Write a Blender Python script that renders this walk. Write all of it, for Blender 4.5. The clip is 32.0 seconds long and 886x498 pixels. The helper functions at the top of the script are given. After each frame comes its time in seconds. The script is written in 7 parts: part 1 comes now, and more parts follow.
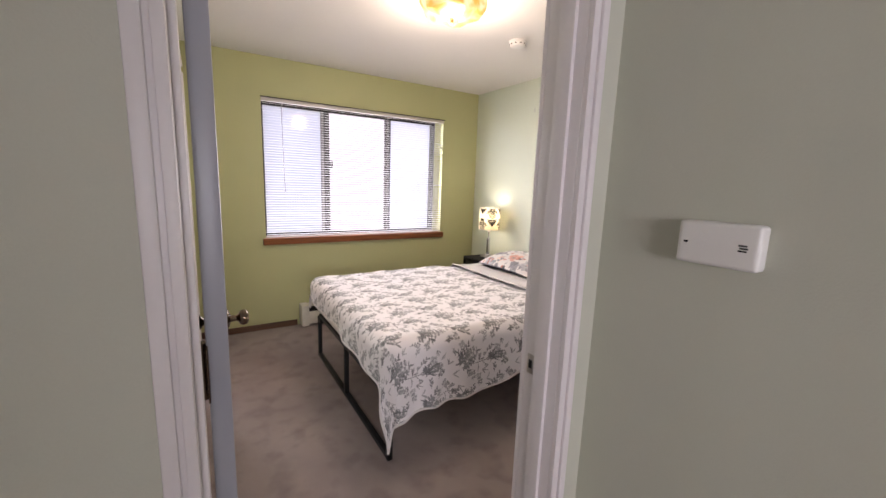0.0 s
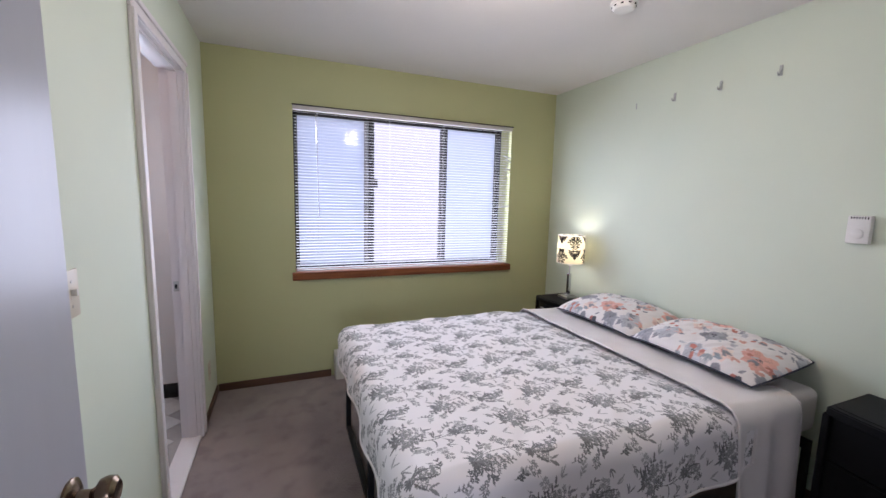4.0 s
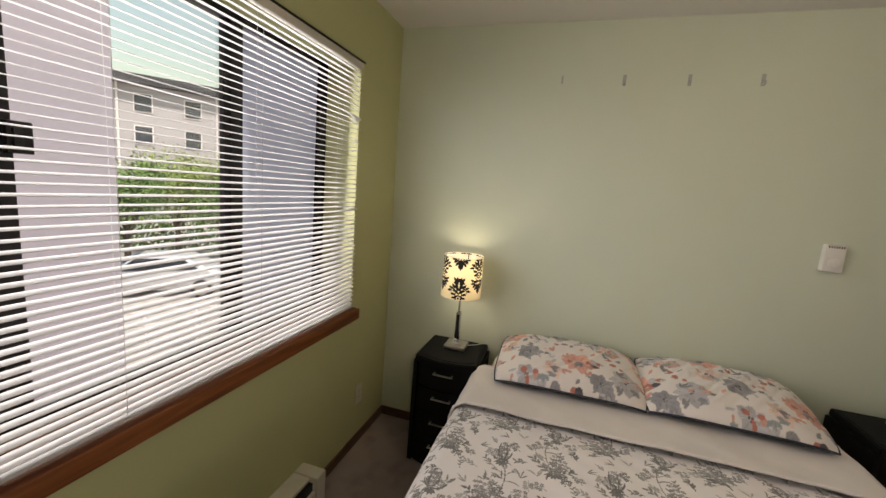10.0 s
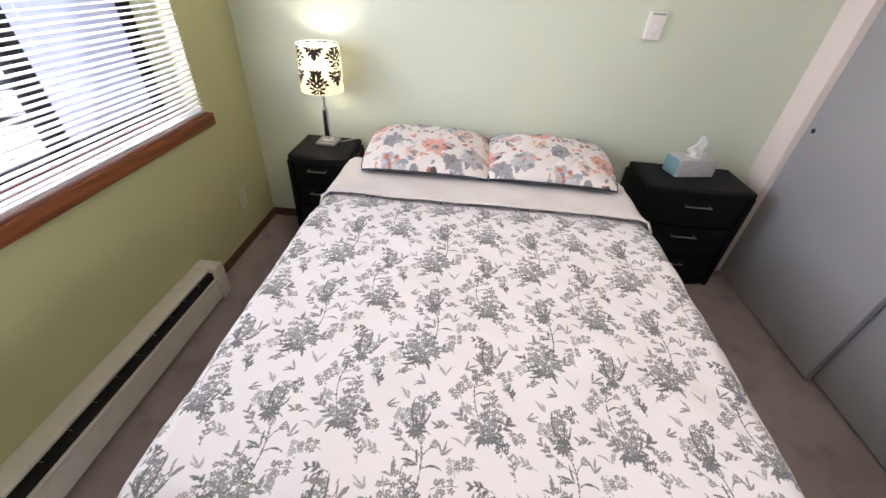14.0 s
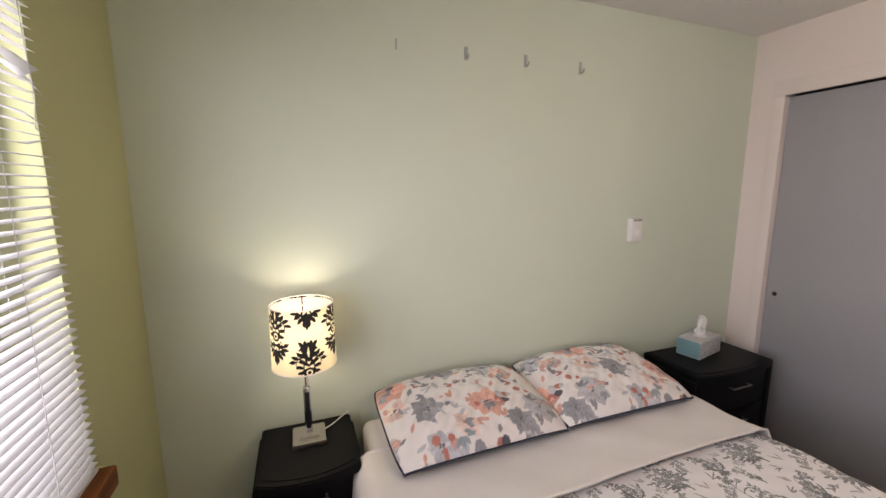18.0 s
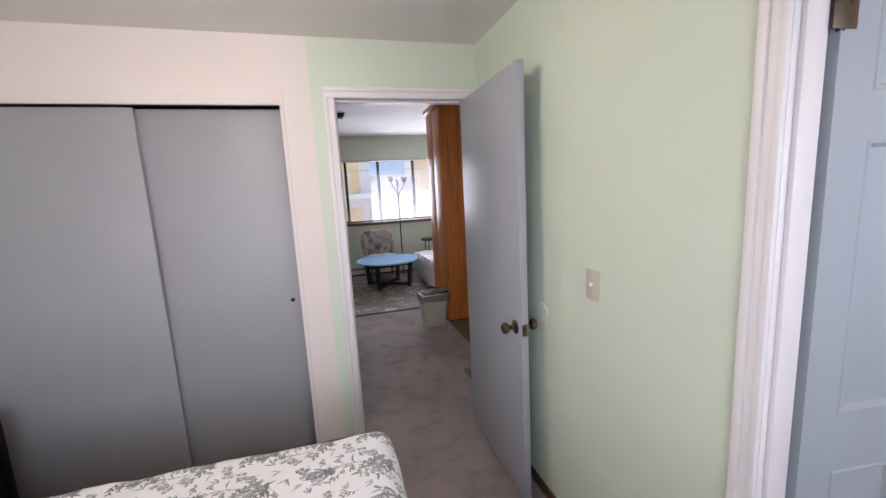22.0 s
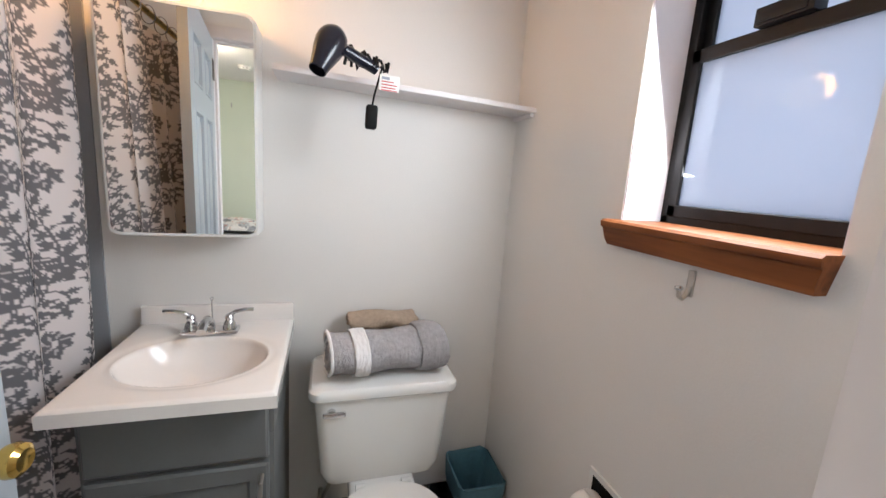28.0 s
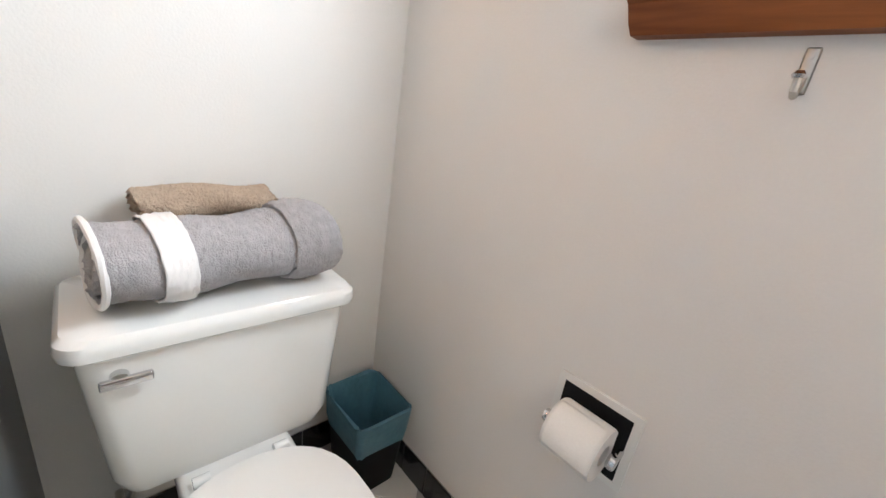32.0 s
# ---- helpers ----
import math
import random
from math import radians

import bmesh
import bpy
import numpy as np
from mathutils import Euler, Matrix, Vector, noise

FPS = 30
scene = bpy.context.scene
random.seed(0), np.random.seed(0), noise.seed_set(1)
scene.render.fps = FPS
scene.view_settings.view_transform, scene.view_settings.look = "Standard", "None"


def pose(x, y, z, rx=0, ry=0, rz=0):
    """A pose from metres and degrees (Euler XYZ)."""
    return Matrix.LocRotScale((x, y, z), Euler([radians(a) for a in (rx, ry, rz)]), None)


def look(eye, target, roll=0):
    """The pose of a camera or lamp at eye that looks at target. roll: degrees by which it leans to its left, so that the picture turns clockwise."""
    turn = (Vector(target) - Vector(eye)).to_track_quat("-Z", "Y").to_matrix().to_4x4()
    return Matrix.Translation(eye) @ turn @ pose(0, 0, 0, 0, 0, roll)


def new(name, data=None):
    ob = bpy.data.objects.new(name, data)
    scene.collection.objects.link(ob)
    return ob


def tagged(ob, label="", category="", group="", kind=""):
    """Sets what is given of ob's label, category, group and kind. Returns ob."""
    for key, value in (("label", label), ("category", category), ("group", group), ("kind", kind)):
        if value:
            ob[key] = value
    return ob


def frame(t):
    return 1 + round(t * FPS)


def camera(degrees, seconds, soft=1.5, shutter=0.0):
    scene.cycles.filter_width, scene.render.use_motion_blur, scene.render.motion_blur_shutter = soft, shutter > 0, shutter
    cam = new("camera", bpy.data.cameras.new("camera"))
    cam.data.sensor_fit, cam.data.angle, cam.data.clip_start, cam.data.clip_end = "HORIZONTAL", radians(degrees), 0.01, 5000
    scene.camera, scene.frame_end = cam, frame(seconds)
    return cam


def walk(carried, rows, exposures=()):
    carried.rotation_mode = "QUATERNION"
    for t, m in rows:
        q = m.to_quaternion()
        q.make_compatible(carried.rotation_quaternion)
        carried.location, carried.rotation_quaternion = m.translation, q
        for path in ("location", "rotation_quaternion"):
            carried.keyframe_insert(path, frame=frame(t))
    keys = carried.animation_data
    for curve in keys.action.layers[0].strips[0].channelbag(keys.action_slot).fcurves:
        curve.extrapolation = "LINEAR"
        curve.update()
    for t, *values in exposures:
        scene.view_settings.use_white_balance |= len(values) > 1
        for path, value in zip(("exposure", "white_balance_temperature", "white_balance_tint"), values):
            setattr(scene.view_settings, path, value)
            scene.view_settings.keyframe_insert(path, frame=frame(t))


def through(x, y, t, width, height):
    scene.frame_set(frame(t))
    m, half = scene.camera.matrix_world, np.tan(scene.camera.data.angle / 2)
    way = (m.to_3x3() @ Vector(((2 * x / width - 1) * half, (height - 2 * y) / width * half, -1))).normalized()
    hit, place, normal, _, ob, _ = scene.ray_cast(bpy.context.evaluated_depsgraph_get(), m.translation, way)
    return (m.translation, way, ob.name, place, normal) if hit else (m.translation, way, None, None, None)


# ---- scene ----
cam = camera(97.3, 32.0)

PATH = [
    (0, (0.085, 0.245, 1.373), (1.119, 1.918, 1.045), 2.0),
    (0.5, (0.098, 0.468, 1.37), (1.034, 2.21, 1.045), 2.8),
    (1, (0.139, 0.60, 1.385), (0.942, 2.395, 1.027), 3.0),
    (1.5, (0.266, 0.782, 1.391), (0.889, 2.642, 1.002), 2.1),
    (2, (0.341, 0.877, 1.369), (0.923, 2.746, 0.959), 2.2),
    (2.5, (0.475, 1.011, 1.378), (1.366, 2.765, 1.022), 2.7),
    (4.5, (0.481, 0.906, 1.408), (1.106, 2.79, 1.169), 1.0),
    (5, (0.428, 0.894, 1.331), (0.942, 2.726, 0.718), 2.3),
    (5.5, (0.4, 1.01, 1.241), (0.963, 2.78, 0.5), 4.5),
    (6, (0.49, 1.279, 1.279), (0.953, 3.106, 0.609), 5.5),
    (6.5, (0.448, 1.526, 1.313), (0.747, 3.421, 0.748), 4.7),
    (7, (0.465, 1.792, 1.346), (0.662, 3.729, 0.887), 3.9),
    (7.5, (0.462, 2.038, 1.353), (0.743, 3.978, 0.956), 4.2),
    (8, (0.456, 2.32, 1.379), (0.968, 4.22, 1.018), 4.2),
    (8.5, (0.517, 2.565, 1.407), (1.345, 4.357, 1.089), 3.6),
    (9, (0.606, 2.759, 1.453), (1.819, 4.326, 1.175), 3.1),
    (9.5, (0.594, 2.958, 1.473), (2.31, 3.953, 1.212), 3.7),
    (10, (0.611, 2.987, 1.487), (2.504, 3.558, 1.185), 4.6),
    (10.5, (0.614, 2.86, 1.538), (2.559, 3.218, 1.239), 4.3),
    (11, (0.599, 2.771, 1.582), (2.571, 2.944, 1.3), 3.5),
    (11.5, (0.586, 2.697, 1.602), (2.557, 2.724, 1.263), 2.8),
    (12, (0.564, 2.654, 1.605), (2.487, 2.577, 1.061), 2.7),
    (12.5, (0.521, 2.649, 1.581), (2.288, 2.499, 0.657), 3.3),
    (13, (0.483, 2.647, 1.532), (2.033, 2.483, 0.278), 3.5),
    (13.5, (0.448, 2.661, 1.474), (1.899, 2.54, 0.103), 4.0),
    (14, (0.513, 2.684, 1.505), (2.126, 2.749, 0.325), 4.3),
    (14.5, (0.481, 2.779, 1.464), (2.182, 3.236, 0.515), 4.5),
    (16.5, (1.024, 3.449, 1.516), (2.921, 3.646, 0.913), 3.3),
    (17, (1.127, 3.435, 1.49), (3.069, 3.389, 1.014), 1.4),
    (17.5, (1.2, 3.481, 1.505), (3.135, 3.143, 1.132), 0.2),
    (18, (1.229, 3.474, 1.535), (3.081, 2.784, 1.231), -0.2),
    (18.5, (1.211, 3.41, 1.542), (2.913, 2.391, 1.29), -0.3),
    (19, (1.176, 3.36, 1.544), (2.662, 2.04, 1.322), -0.3),
    (19.5, (1.127, 3.333, 1.55), (2.348, 1.764, 1.334), -0.1),
    (20, (1.059, 3.296, 1.545), (1.991, 1.539, 1.339), -0.2),
    (20.5, (0.99, 3.304, 1.544), (1.648, 1.427, 1.333), -0.6),
    (21, (0.894, 3.317, 1.542), (1.323, 1.378, 1.305), -1.4),
    (21.5, (0.866, 3.322, 1.526), (0.921, 1.341, 1.252), -2.3),
    (22, (0.909, 3.308, 1.541), (0.374, 1.406, 1.235), -3.0),
    (22.5, (0.843, 3.327, 1.549), (-0.263, 1.692, 1.225), -2.3),
    (23, (0.749, 3.386, 1.542), (-0.664, 2.007, 1.225), -1.1),
    (23.5, (0.705, 3.413, 1.531), (-0.877, 2.241, 1.179), -0.6),
    (24, (0.669, 3.409, 1.49), (-1.051, 2.462, 1.113), -0.2),
    (24.5, (0.624, 3.395, 1.42), (-1.193, 2.713, 0.935), 1.1),
    (26.5, (0.05, 3.291, 1.24), (-1.825, 3.23, 0.548), 4.2),
    (27, (-0.013, 3.27, 1.251), (-1.9, 3.491, 0.626), 4.8),
    (27.5, (-0.044, 3.287, 1.299), (-1.924, 3.762, 0.811), 4.9),
    (28, (-0.048, 3.299, 1.383), (-1.931, 3.876, 1.037), 4.0),
    (28.5, (-0.044, 3.302, 1.46), (-1.948, 3.874, 1.238), 3.0),
    (29, (-0.036, 3.306, 1.525), (-1.968, 3.805, 1.382), 3.1),
    (29.5, (-0.016, 3.31, 1.525), (-1.958, 3.747, 1.33), 4.9),
    (30, (-0.018, 3.311, 1.425), (-1.885, 3.876, 0.983), 9.6),
    (30.5, (-0.055, 3.285, 1.27), (-1.73, 4.146, 0.596), 15.6),
    (31, (-0.142, 3.27, 1.163), (-1.621, 4.365, 0.38), 16.8),
    (31.5, (-0.287, 3.285, 1.148), (-1.627, 4.538, 0.352), 12.8),
    (32, (-0.513, 3.321, 1.108), (-1.867, 4.641, 0.458), 8.7),
]
# seconds, stops, kelvin, tint: the camera's own exposure and white balance
LEVELS = [
    (0.0, 1.36, 6700, 21), (2.0, 1.10, 6050, 21), (5.0, 1.00, 5650, 19), (6.0, 1.05, 5600, 20), (7.0, 0.45, 5500, 20), (8.0, 0.48, 6450, 22), (9.0, 0.38, 6900, 13), (10.0, 0.22, 7400, 13),
    (11.0, 0.48, 7800, 12), (12.0, 0.82, 5950, 13), (13.0, 1.18, 5800, 22), (14.0, 1.32, 6100, 17), (14.5, 1.25, 6200, 17), (16.5, 0.20, 7200, 12), (17.0, 0.15, 7200, 12),
    (18.0, 0.68, 6700, 20), (19.0, 1.10, 6150, 25), (20.0, 1.10, 5900, 24), (21.0, 1.14, 5950, 21), (22.0, 1.12, 6000, 17), (23.0, 0.98, 6200, 21), (24.5, 1.15, 6100, 18), (26.5, 1.68, 6700, 14), (27.0, 1.68, 6700, 14), (28.0, 1.20, 6250, 9),
    (29.0, 0.55, 6050, 6), (30.0, 0.90, 6050, 6), (31.2, 1.66, 6400, 8), (32.0, 1.80, 6200, 7)]
walk(cam, [(t, look(eye, target, roll)) for t, eye, target, roll in PATH], LEVELS)


# ---- world and light ----
world = bpy.data.worlds.new("sky")
scene.world = world
world.use_nodes = True
wn = world.node_tree.nodes
sky = wn.new("ShaderNodeTexSky")
sky.sky_type = "NISHITA"
sky.sun_disc = False
sky.sun_elevation = radians(52)
sky.sun_rotation = radians(200)
sky.air_density, sky.dust_density = 2.0, 1.5
wn["Background"].inputs[1].default_value = 0.15
world.node_tree.links.new(sky.outputs[0], wn["Background"].inputs[0])


def lamp(name, kind, energy, color, m, **more):
    data = bpy.data.lights.new(name, kind)
    data.energy, data.color = energy, color
    for k, v in more.items():
        if k == "size":
            data.size = v
        elif k == "size_y":
            data.shape, data.size_y = "RECTANGLE", v
        elif k == "radius":
            data.shadow_soft_size = v
        elif k == "angle":
            data.angle = radians(v)
    ob = new(name, data)
    ob.matrix_world = m
    return ob


lamp("sun", "SUN", 4.6, (1.0, 0.95, 0.88), look((0, 0, 30), (8, 14, 0)), angle=3)
# added lamps standing in for daylight, set in the two window openings
lamp("bedroom_daylight", "AREA", 17.5, (0.94, 0.95, 1.0), look((1.44, 4.05, 1.44), (1.44, 2.6, 1.40)), size=1.76, size_y=1.14)
# two lamps added behind the panes to brighten the milky glass
lamp("bedroom_pane_lamp", "AREA", 2.5, (0.90, 0.91, 1.0), look((1.44, 4.24, 1.44), (1.44, 3.0, 1.44)), size=1.78, size_y=1.16)
lamp("bath_pane_lamp", "AREA", 0.31, (0.74, 0.88, 1.0), look((-0.605, 4.152, 1.70), (-0.605, 3.0, 1.70)), size=0.40, size_y=0.70)
lamp("bath_daylight", "AREA", 5.8, (0.9, 0.95, 1.0), look((-0.605, 4.02, 1.66), (-0.66, 3.0, 1.33)), size=0.42, size_y=0.48)
LV = -4.1
# added daylight lamp, kept to the west so the left hall wall stays darker
lamp("living_daylight", "AREA", 60, (0.92, 0.94, 1.0), look((-0.85, LV - 0.03, 1.55), (-0.85, -1.0, 1.5)), size=2.0, size_y=1.1)
lamp("ceiling_lamp_light", "POINT", 8.6, (1.0, 0.87, 0.70), pose(1.3, 2.2, 2.15), radius=0.1)
lamp("vanity_globe_light", "POINT", 2.3, (1.0, 0.47, 0.13), pose(-1.30, 2.89, 1.885), radius=0.055)
lamp("table_lamp_light", "POINT", 0.85, (1.0, 0.90, 0.70), pose(2.645, 3.478, 1.078), radius=0.03)


# ---- materials ----
def nodes_of(name):
    m = bpy.data.materials.new(name)
    m.use_nodes = True
    nt = m.node_tree
    return m, nt, nt.nodes["Principled BSDF"]


def mat(name, color, rough=0.6, metal=0.0, var=0.06, scale=6.0, bump=0.0, bscale=120.0, gloss=None, detail=4.0, spec=0.5, stretch=None, each=0.0):
    """Plain surface with stains at a large scale, grain at a small one, and a fine relief."""
    m, nt, b = nodes_of(name)
    N, L = nt.nodes.new, nt.links.new
    tc = N("ShaderNodeTexCoord")
    src = tc.outputs["Object"]
    if stretch:
        mp = N("ShaderNodeMapping")
        mp.inputs["Scale"].default_value = stretch
        L(src, mp.inputs[0])
        src = mp.outputs[0]
    n1, n2 = N("ShaderNodeTexNoise"), N("ShaderNodeTexNoise")
    n1.inputs["Scale"].default_value, n1.inputs["Detail"].default_value = scale, detail
    n2.inputs["Scale"].default_value, n2.inputs["Detail"].default_value = bscale, 3
    L(src, n1.inputs["Vector"])
    L(src, n2.inputs["Vector"])
    mx = N("ShaderNodeMix")
    mx.data_type = "FLOAT"
    mx.inputs[0].default_value = 0.35
    L(n1.outputs["Fac"], mx.inputs[2])
    L(n2.outputs["Fac"], mx.inputs[3])
    fac = mx.outputs[0]
    if each:
        oi = N("ShaderNodeObjectInfo")
        ad = N("ShaderNodeMath")
        ad.operation = "MULTIPLY_ADD"
        L(oi.outputs["Random"], ad.inputs[0])
        ad.inputs[1].default_value = each
        L(fac, ad.inputs[2])
        fac = ad.outputs[0]
    rp = N("ShaderNodeValToRGB")
    c = Vector(color)
    rp.color_ramp.elements[0].position, rp.color_ramp.elements[1].position = 0.3, 0.75
    rp.color_ramp.elements[0].color = (*(c * (1 - var)), 1)
    rp.color_ramp.elements[1].color = (*(c * (1 + var)), 1)
    L(fac, rp.inputs[0])
    L(rp.outputs[0], b.inputs["Base Color"])
    b.inputs["Roughness"].default_value, b.inputs["Metallic"].default_value = rough, metal
    b.inputs["Specular IOR Level"].default_value = spec
    if bump:
        bp = N("ShaderNodeBump")
        bp.inputs["Strength"].default_value, bp.inputs["Distance"].default_value = bump, 0.004
        L(n2.outputs["Fac"], bp.inputs["Height"])
        L(bp.outputs[0], b.inputs["Normal"])
    return m


def wood(name, dark, light, rough=0.4, axis=0, scale=9.0):
    m, nt, b = nodes_of(name)
    N, L = nt.nodes.new, nt.links.new
    tc, mp, nz, rp, bp = N("ShaderNodeTexCoord"), N("ShaderNodeMapping"), N("ShaderNodeTexNoise"), N("ShaderNodeValToRGB"), N("ShaderNodeBump")
    s = [14.0, 14.0, 14.0]
    s[axis] = 0.9
    mp.inputs["Scale"].default_value = s
    nz.inputs["Scale"].default_value, nz.inputs["Detail"].default_value, nz.inputs["Distortion"].default_value = scale / 4, 8, 0.6
    L(tc.outputs["Object"], mp.inputs[0])
    L(mp.outputs[0], nz.inputs["Vector"])
    L(nz.outputs["Fac"], rp.inputs[0])
    rp.color_ramp.elements[0].position, rp.color_ramp.elements[1].position = 0.32, 0.7
    rp.color_ramp.elements[0].color, rp.color_ramp.elements[1].color = (*dark, 1), (*light, 1)
    L(rp.outputs[0], b.inputs["Base Color"])
    L(nz.outputs["Fac"], bp.inputs["Height"])
    bp.inputs["Strength"].default_value, bp.inputs["Distance"].default_value = 0.15, 0.002
    L(bp.outputs[0], b.inputs["Normal"])
    b.inputs["Roughness"].default_value = rough
    return m


def glow(name, color, strength, base=(0.9, 0.9, 0.9)):
    m, nt, b = nodes_of(name)
    b.inputs["Base Color"].default_value = (*base, 1)
    b.inputs["Emission Color"].default_value = (*color, 1)
    b.inputs["Emission Strength"].default_value = strength
    b.inputs["Roughness"].default_value = 0.4
    return m


def printed(name, rough=0.85, bump=0.25, bscale=900.0, sheen=0.2, through=0.0):
    """Cloth whose printed colours sit in the mesh's colour layer."""
    m, nt, b = nodes_of(name)
    N, L = nt.nodes.new, nt.links.new
    at, tc, nz, bp = N("ShaderNodeAttribute"), N("ShaderNodeTexCoord"), N("ShaderNodeTexNoise"), N("ShaderNodeBump")
    at.attribute_name = "print"
    L(at.outputs["Color"], b.inputs["Base Color"])
    nz.inputs["Scale"].default_value, nz.inputs["Detail"].default_value = bscale, 2
    L(tc.outputs["Object"], nz.inputs["Vector"])
    L(nz.outputs["Fac"], bp.inputs["Height"])
    bp.inputs["Strength"].default_value, bp.inputs["Distance"].default_value = bump, 0.001
    L(bp.outputs[0], b.inputs["Normal"])
    b.inputs["Roughness"].default_value = rough
    b.inputs["Sheen Weight"].default_value = sheen
    if through:
        out = nt.nodes["Material Output"]
        tl, mx = N("ShaderNodeBsdfTranslucent"), N("ShaderNodeMixShader")
        L(at.outputs["Color"], tl.inputs["Color"])
        mx.inputs[0].default_value = through
        L(b.outputs[0], mx.inputs[1])
        L(tl.outputs[0], mx.inputs[2])
        L(mx.outputs[0], out.inputs["Surface"])
    return m


M_MINT = mat("mint_wall_paint", (0.64, 0.70, 0.58), 0.75, var=0.03, scale=2.2, bump=0.12, bscale=260)
M_HALL = mat("grey_beige_wall_paint", (0.55, 0.56, 0.47), 0.7, var=0.03, scale=2, bump=0.12, bscale=240)
M_OLIVE = mat("yellow_green_wall_paint", (0.47, 0.475, 0.25), 0.75, var=0.03, scale=2.2, bump=0.12, bscale=260)
M_PINKWHITE = mat("warm_white_wall_paint", (0.78, 0.70, 0.66), 0.7, var=0.03, scale=2, bump=0.1, bscale=240)
M_BATH = mat("bath_wall_paint", (0.76, 0.73, 0.70), 0.5, var=0.03, scale=2.5, bump=0.1, bscale=200)
M_CEIL = mat("ceiling_paint", (0.78, 0.75, 0.72), 0.85, var=0.02, scale=3, bump=0.3, bscale=160)
M_TRIM = mat("white_trim_paint", (0.76, 0.72, 0.72), 0.4, var=0.03, scale=5, bump=0.06, bscale=90)
M_DOORGREY = mat("grey_door_paint", (0.37, 0.38, 0.42), 0.33, spec=0.4, var=0.05, scale=3, bump=0.03, bscale=24, stretch=(1, 1, 0.12))
M_CLOSET = mat("closet_door_paint", (0.345, 0.345, 0.365), 0.40, var=0.04, scale=2.5, bump=0.05, bscale=90)
M_BATHDOOR = mat("pale_blue_grey_door_paint", (0.35, 0.38, 0.41), 0.35, var=0.03, scale=4, bump=0.05, bscale=70)
def carpet(name, base, worn):
    """Cut pile: broad trodden areas, dark blotches, and the grain of the tufts."""
    m, nt, b = nodes_of(name)
    N, L = nt.nodes.new, nt.links.new
    tc = N("ShaderNodeTexCoord")
    src, facs = tc.outputs["Object"], []
    for sc, det, lo, hi in ((1.7, 4, 0.38, 0.66), (7.5, 5, 0.50, 0.72), (260, 2, 0.3, 0.7)):
        nz, mr = N("ShaderNodeTexNoise"), N("ShaderNodeMapRange")
        nz.inputs["Scale"].default_value, nz.inputs["Detail"].default_value = sc, det
        mr.inputs["From Min"].default_value, mr.inputs["From Max"].default_value = lo, hi
        L(src, nz.inputs["Vector"])
        L(nz.outputs["Fac"], mr.inputs["Value"])
        facs.append(mr.outputs[0])
    col = None
    for f, k, c in zip(facs, (0.65, 0.55, 0.35), (worn, [v * 0.62 for v in worn], [v * 0.6 for v in base])):
        mu, mx = N("ShaderNodeMath"), N("ShaderNodeMix")
        mu.operation, mu.inputs[1].default_value = "MULTIPLY", k
        L(f, mu.inputs[0])
        mx.data_type = "RGBA"
        L(mu.outputs[0], mx.inputs[0])
        if col is None:
            mx.inputs[6].default_value = (*base, 1)
        else:
            L(col, mx.inputs[6])
        mx.inputs[7].default_value = (*c, 1)
        col = mx.outputs[2]
    L(col, b.inputs["Base Color"])
    bp = N("ShaderNodeBump")
    bp.inputs["Strength"].default_value, bp.inputs["Distance"].default_value = 0.9, 0.006
    L(facs[2], bp.inputs["Height"])
    L(bp.outputs[0], b.inputs["Normal"])
    b.inputs["Roughness"].default_value, b.inputs["Specular IOR Level"].default_value = 0.95, 0.1
    b.inputs["Sheen Weight"].default_value = 0.15
    return m


M_CARPET = carpet("brown_carpet", (0.48, 0.40, 0.375), (0.29, 0.225, 0.21))
M_SILL = wood("reddish_sill_wood", (0.12, 0.037, 0.014), (0.32, 0.11, 0.036), 0.5)
M_SILL.node_tree.nodes["Principled BSDF"].inputs["Specular IOR Level"].default_value = 0.2
M_BASE = wood("baseboard_wood", (0.07, 0.035, 0.02), (0.14, 0.07, 0.04), 0.5)
M_BLACKFRAME = mat("dark_bronze_aluminium", (0.018, 0.016, 0.016), 0.4, 0.6, var=0.2)
M_BLIND = mat("white_blind_enamel", (0.54, 0.535, 0.535), 0.4, var=0.03)
M_BLACKPLASTIC = mat("black_plastic", (0.008, 0.008, 0.009), 0.5, var=0.2, bump=0.06, bscale=300, spec=0.12)
M_BLACKMETAL = mat("black_steel", (0.012, 0.012, 0.013), 0.45, 0.3, var=0.2)
M_HINGE = mat("dark_bronze_hinge", (0.10, 0.07, 0.05), 0.4, 0.8, var=0.3, scale=40)
M_CHROME = mat("chrome", (0.62, 0.62, 0.63), 0.10, 1.0, var=0.03)
M_NICKEL = mat("brushed_nickel", (0.55, 0.52, 0.48), 0.3, 1.0, var=0.05)
M_BRASS = mat("polished_brass", (0.75, 0.50, 0.14), 0.16, 1.0, var=0.08)
M_BRONZE = mat("worn_bronze", (0.20, 0.145, 0.10), 0.26, 1.0, var=0.25, scale=30)
M_CERAMIC = mat("white_ceramic", (0.82, 0.81, 0.79), 0.08, var=0.015)
M_MARBLE = mat("cast_marble_top", (0.84, 0.79, 0.75), 0.12, var=0.02)
M_VANITY = mat("grey_vanity_paint", (0.145, 0.15, 0.15), 0.42, var=0.06, scale=8, bump=0.05)
M_WHITEPLASTIC = mat("white_plastic", (0.78, 0.77, 0.74), 0.4, var=0.02)
M_CREAMPLASTIC = mat("cream_plastic", (0.58, 0.53, 0.43), 0.4, var=0.02)
M_HEATER = mat("heater_enamel", (0.62, 0.60, 0.52), 0.45, var=0.08, scale=20)
M_SHEET = mat("white_cotton", (0.78, 0.75, 0.74), 0.9, var=0.04, scale=9, bump=0.25, bscale=600)
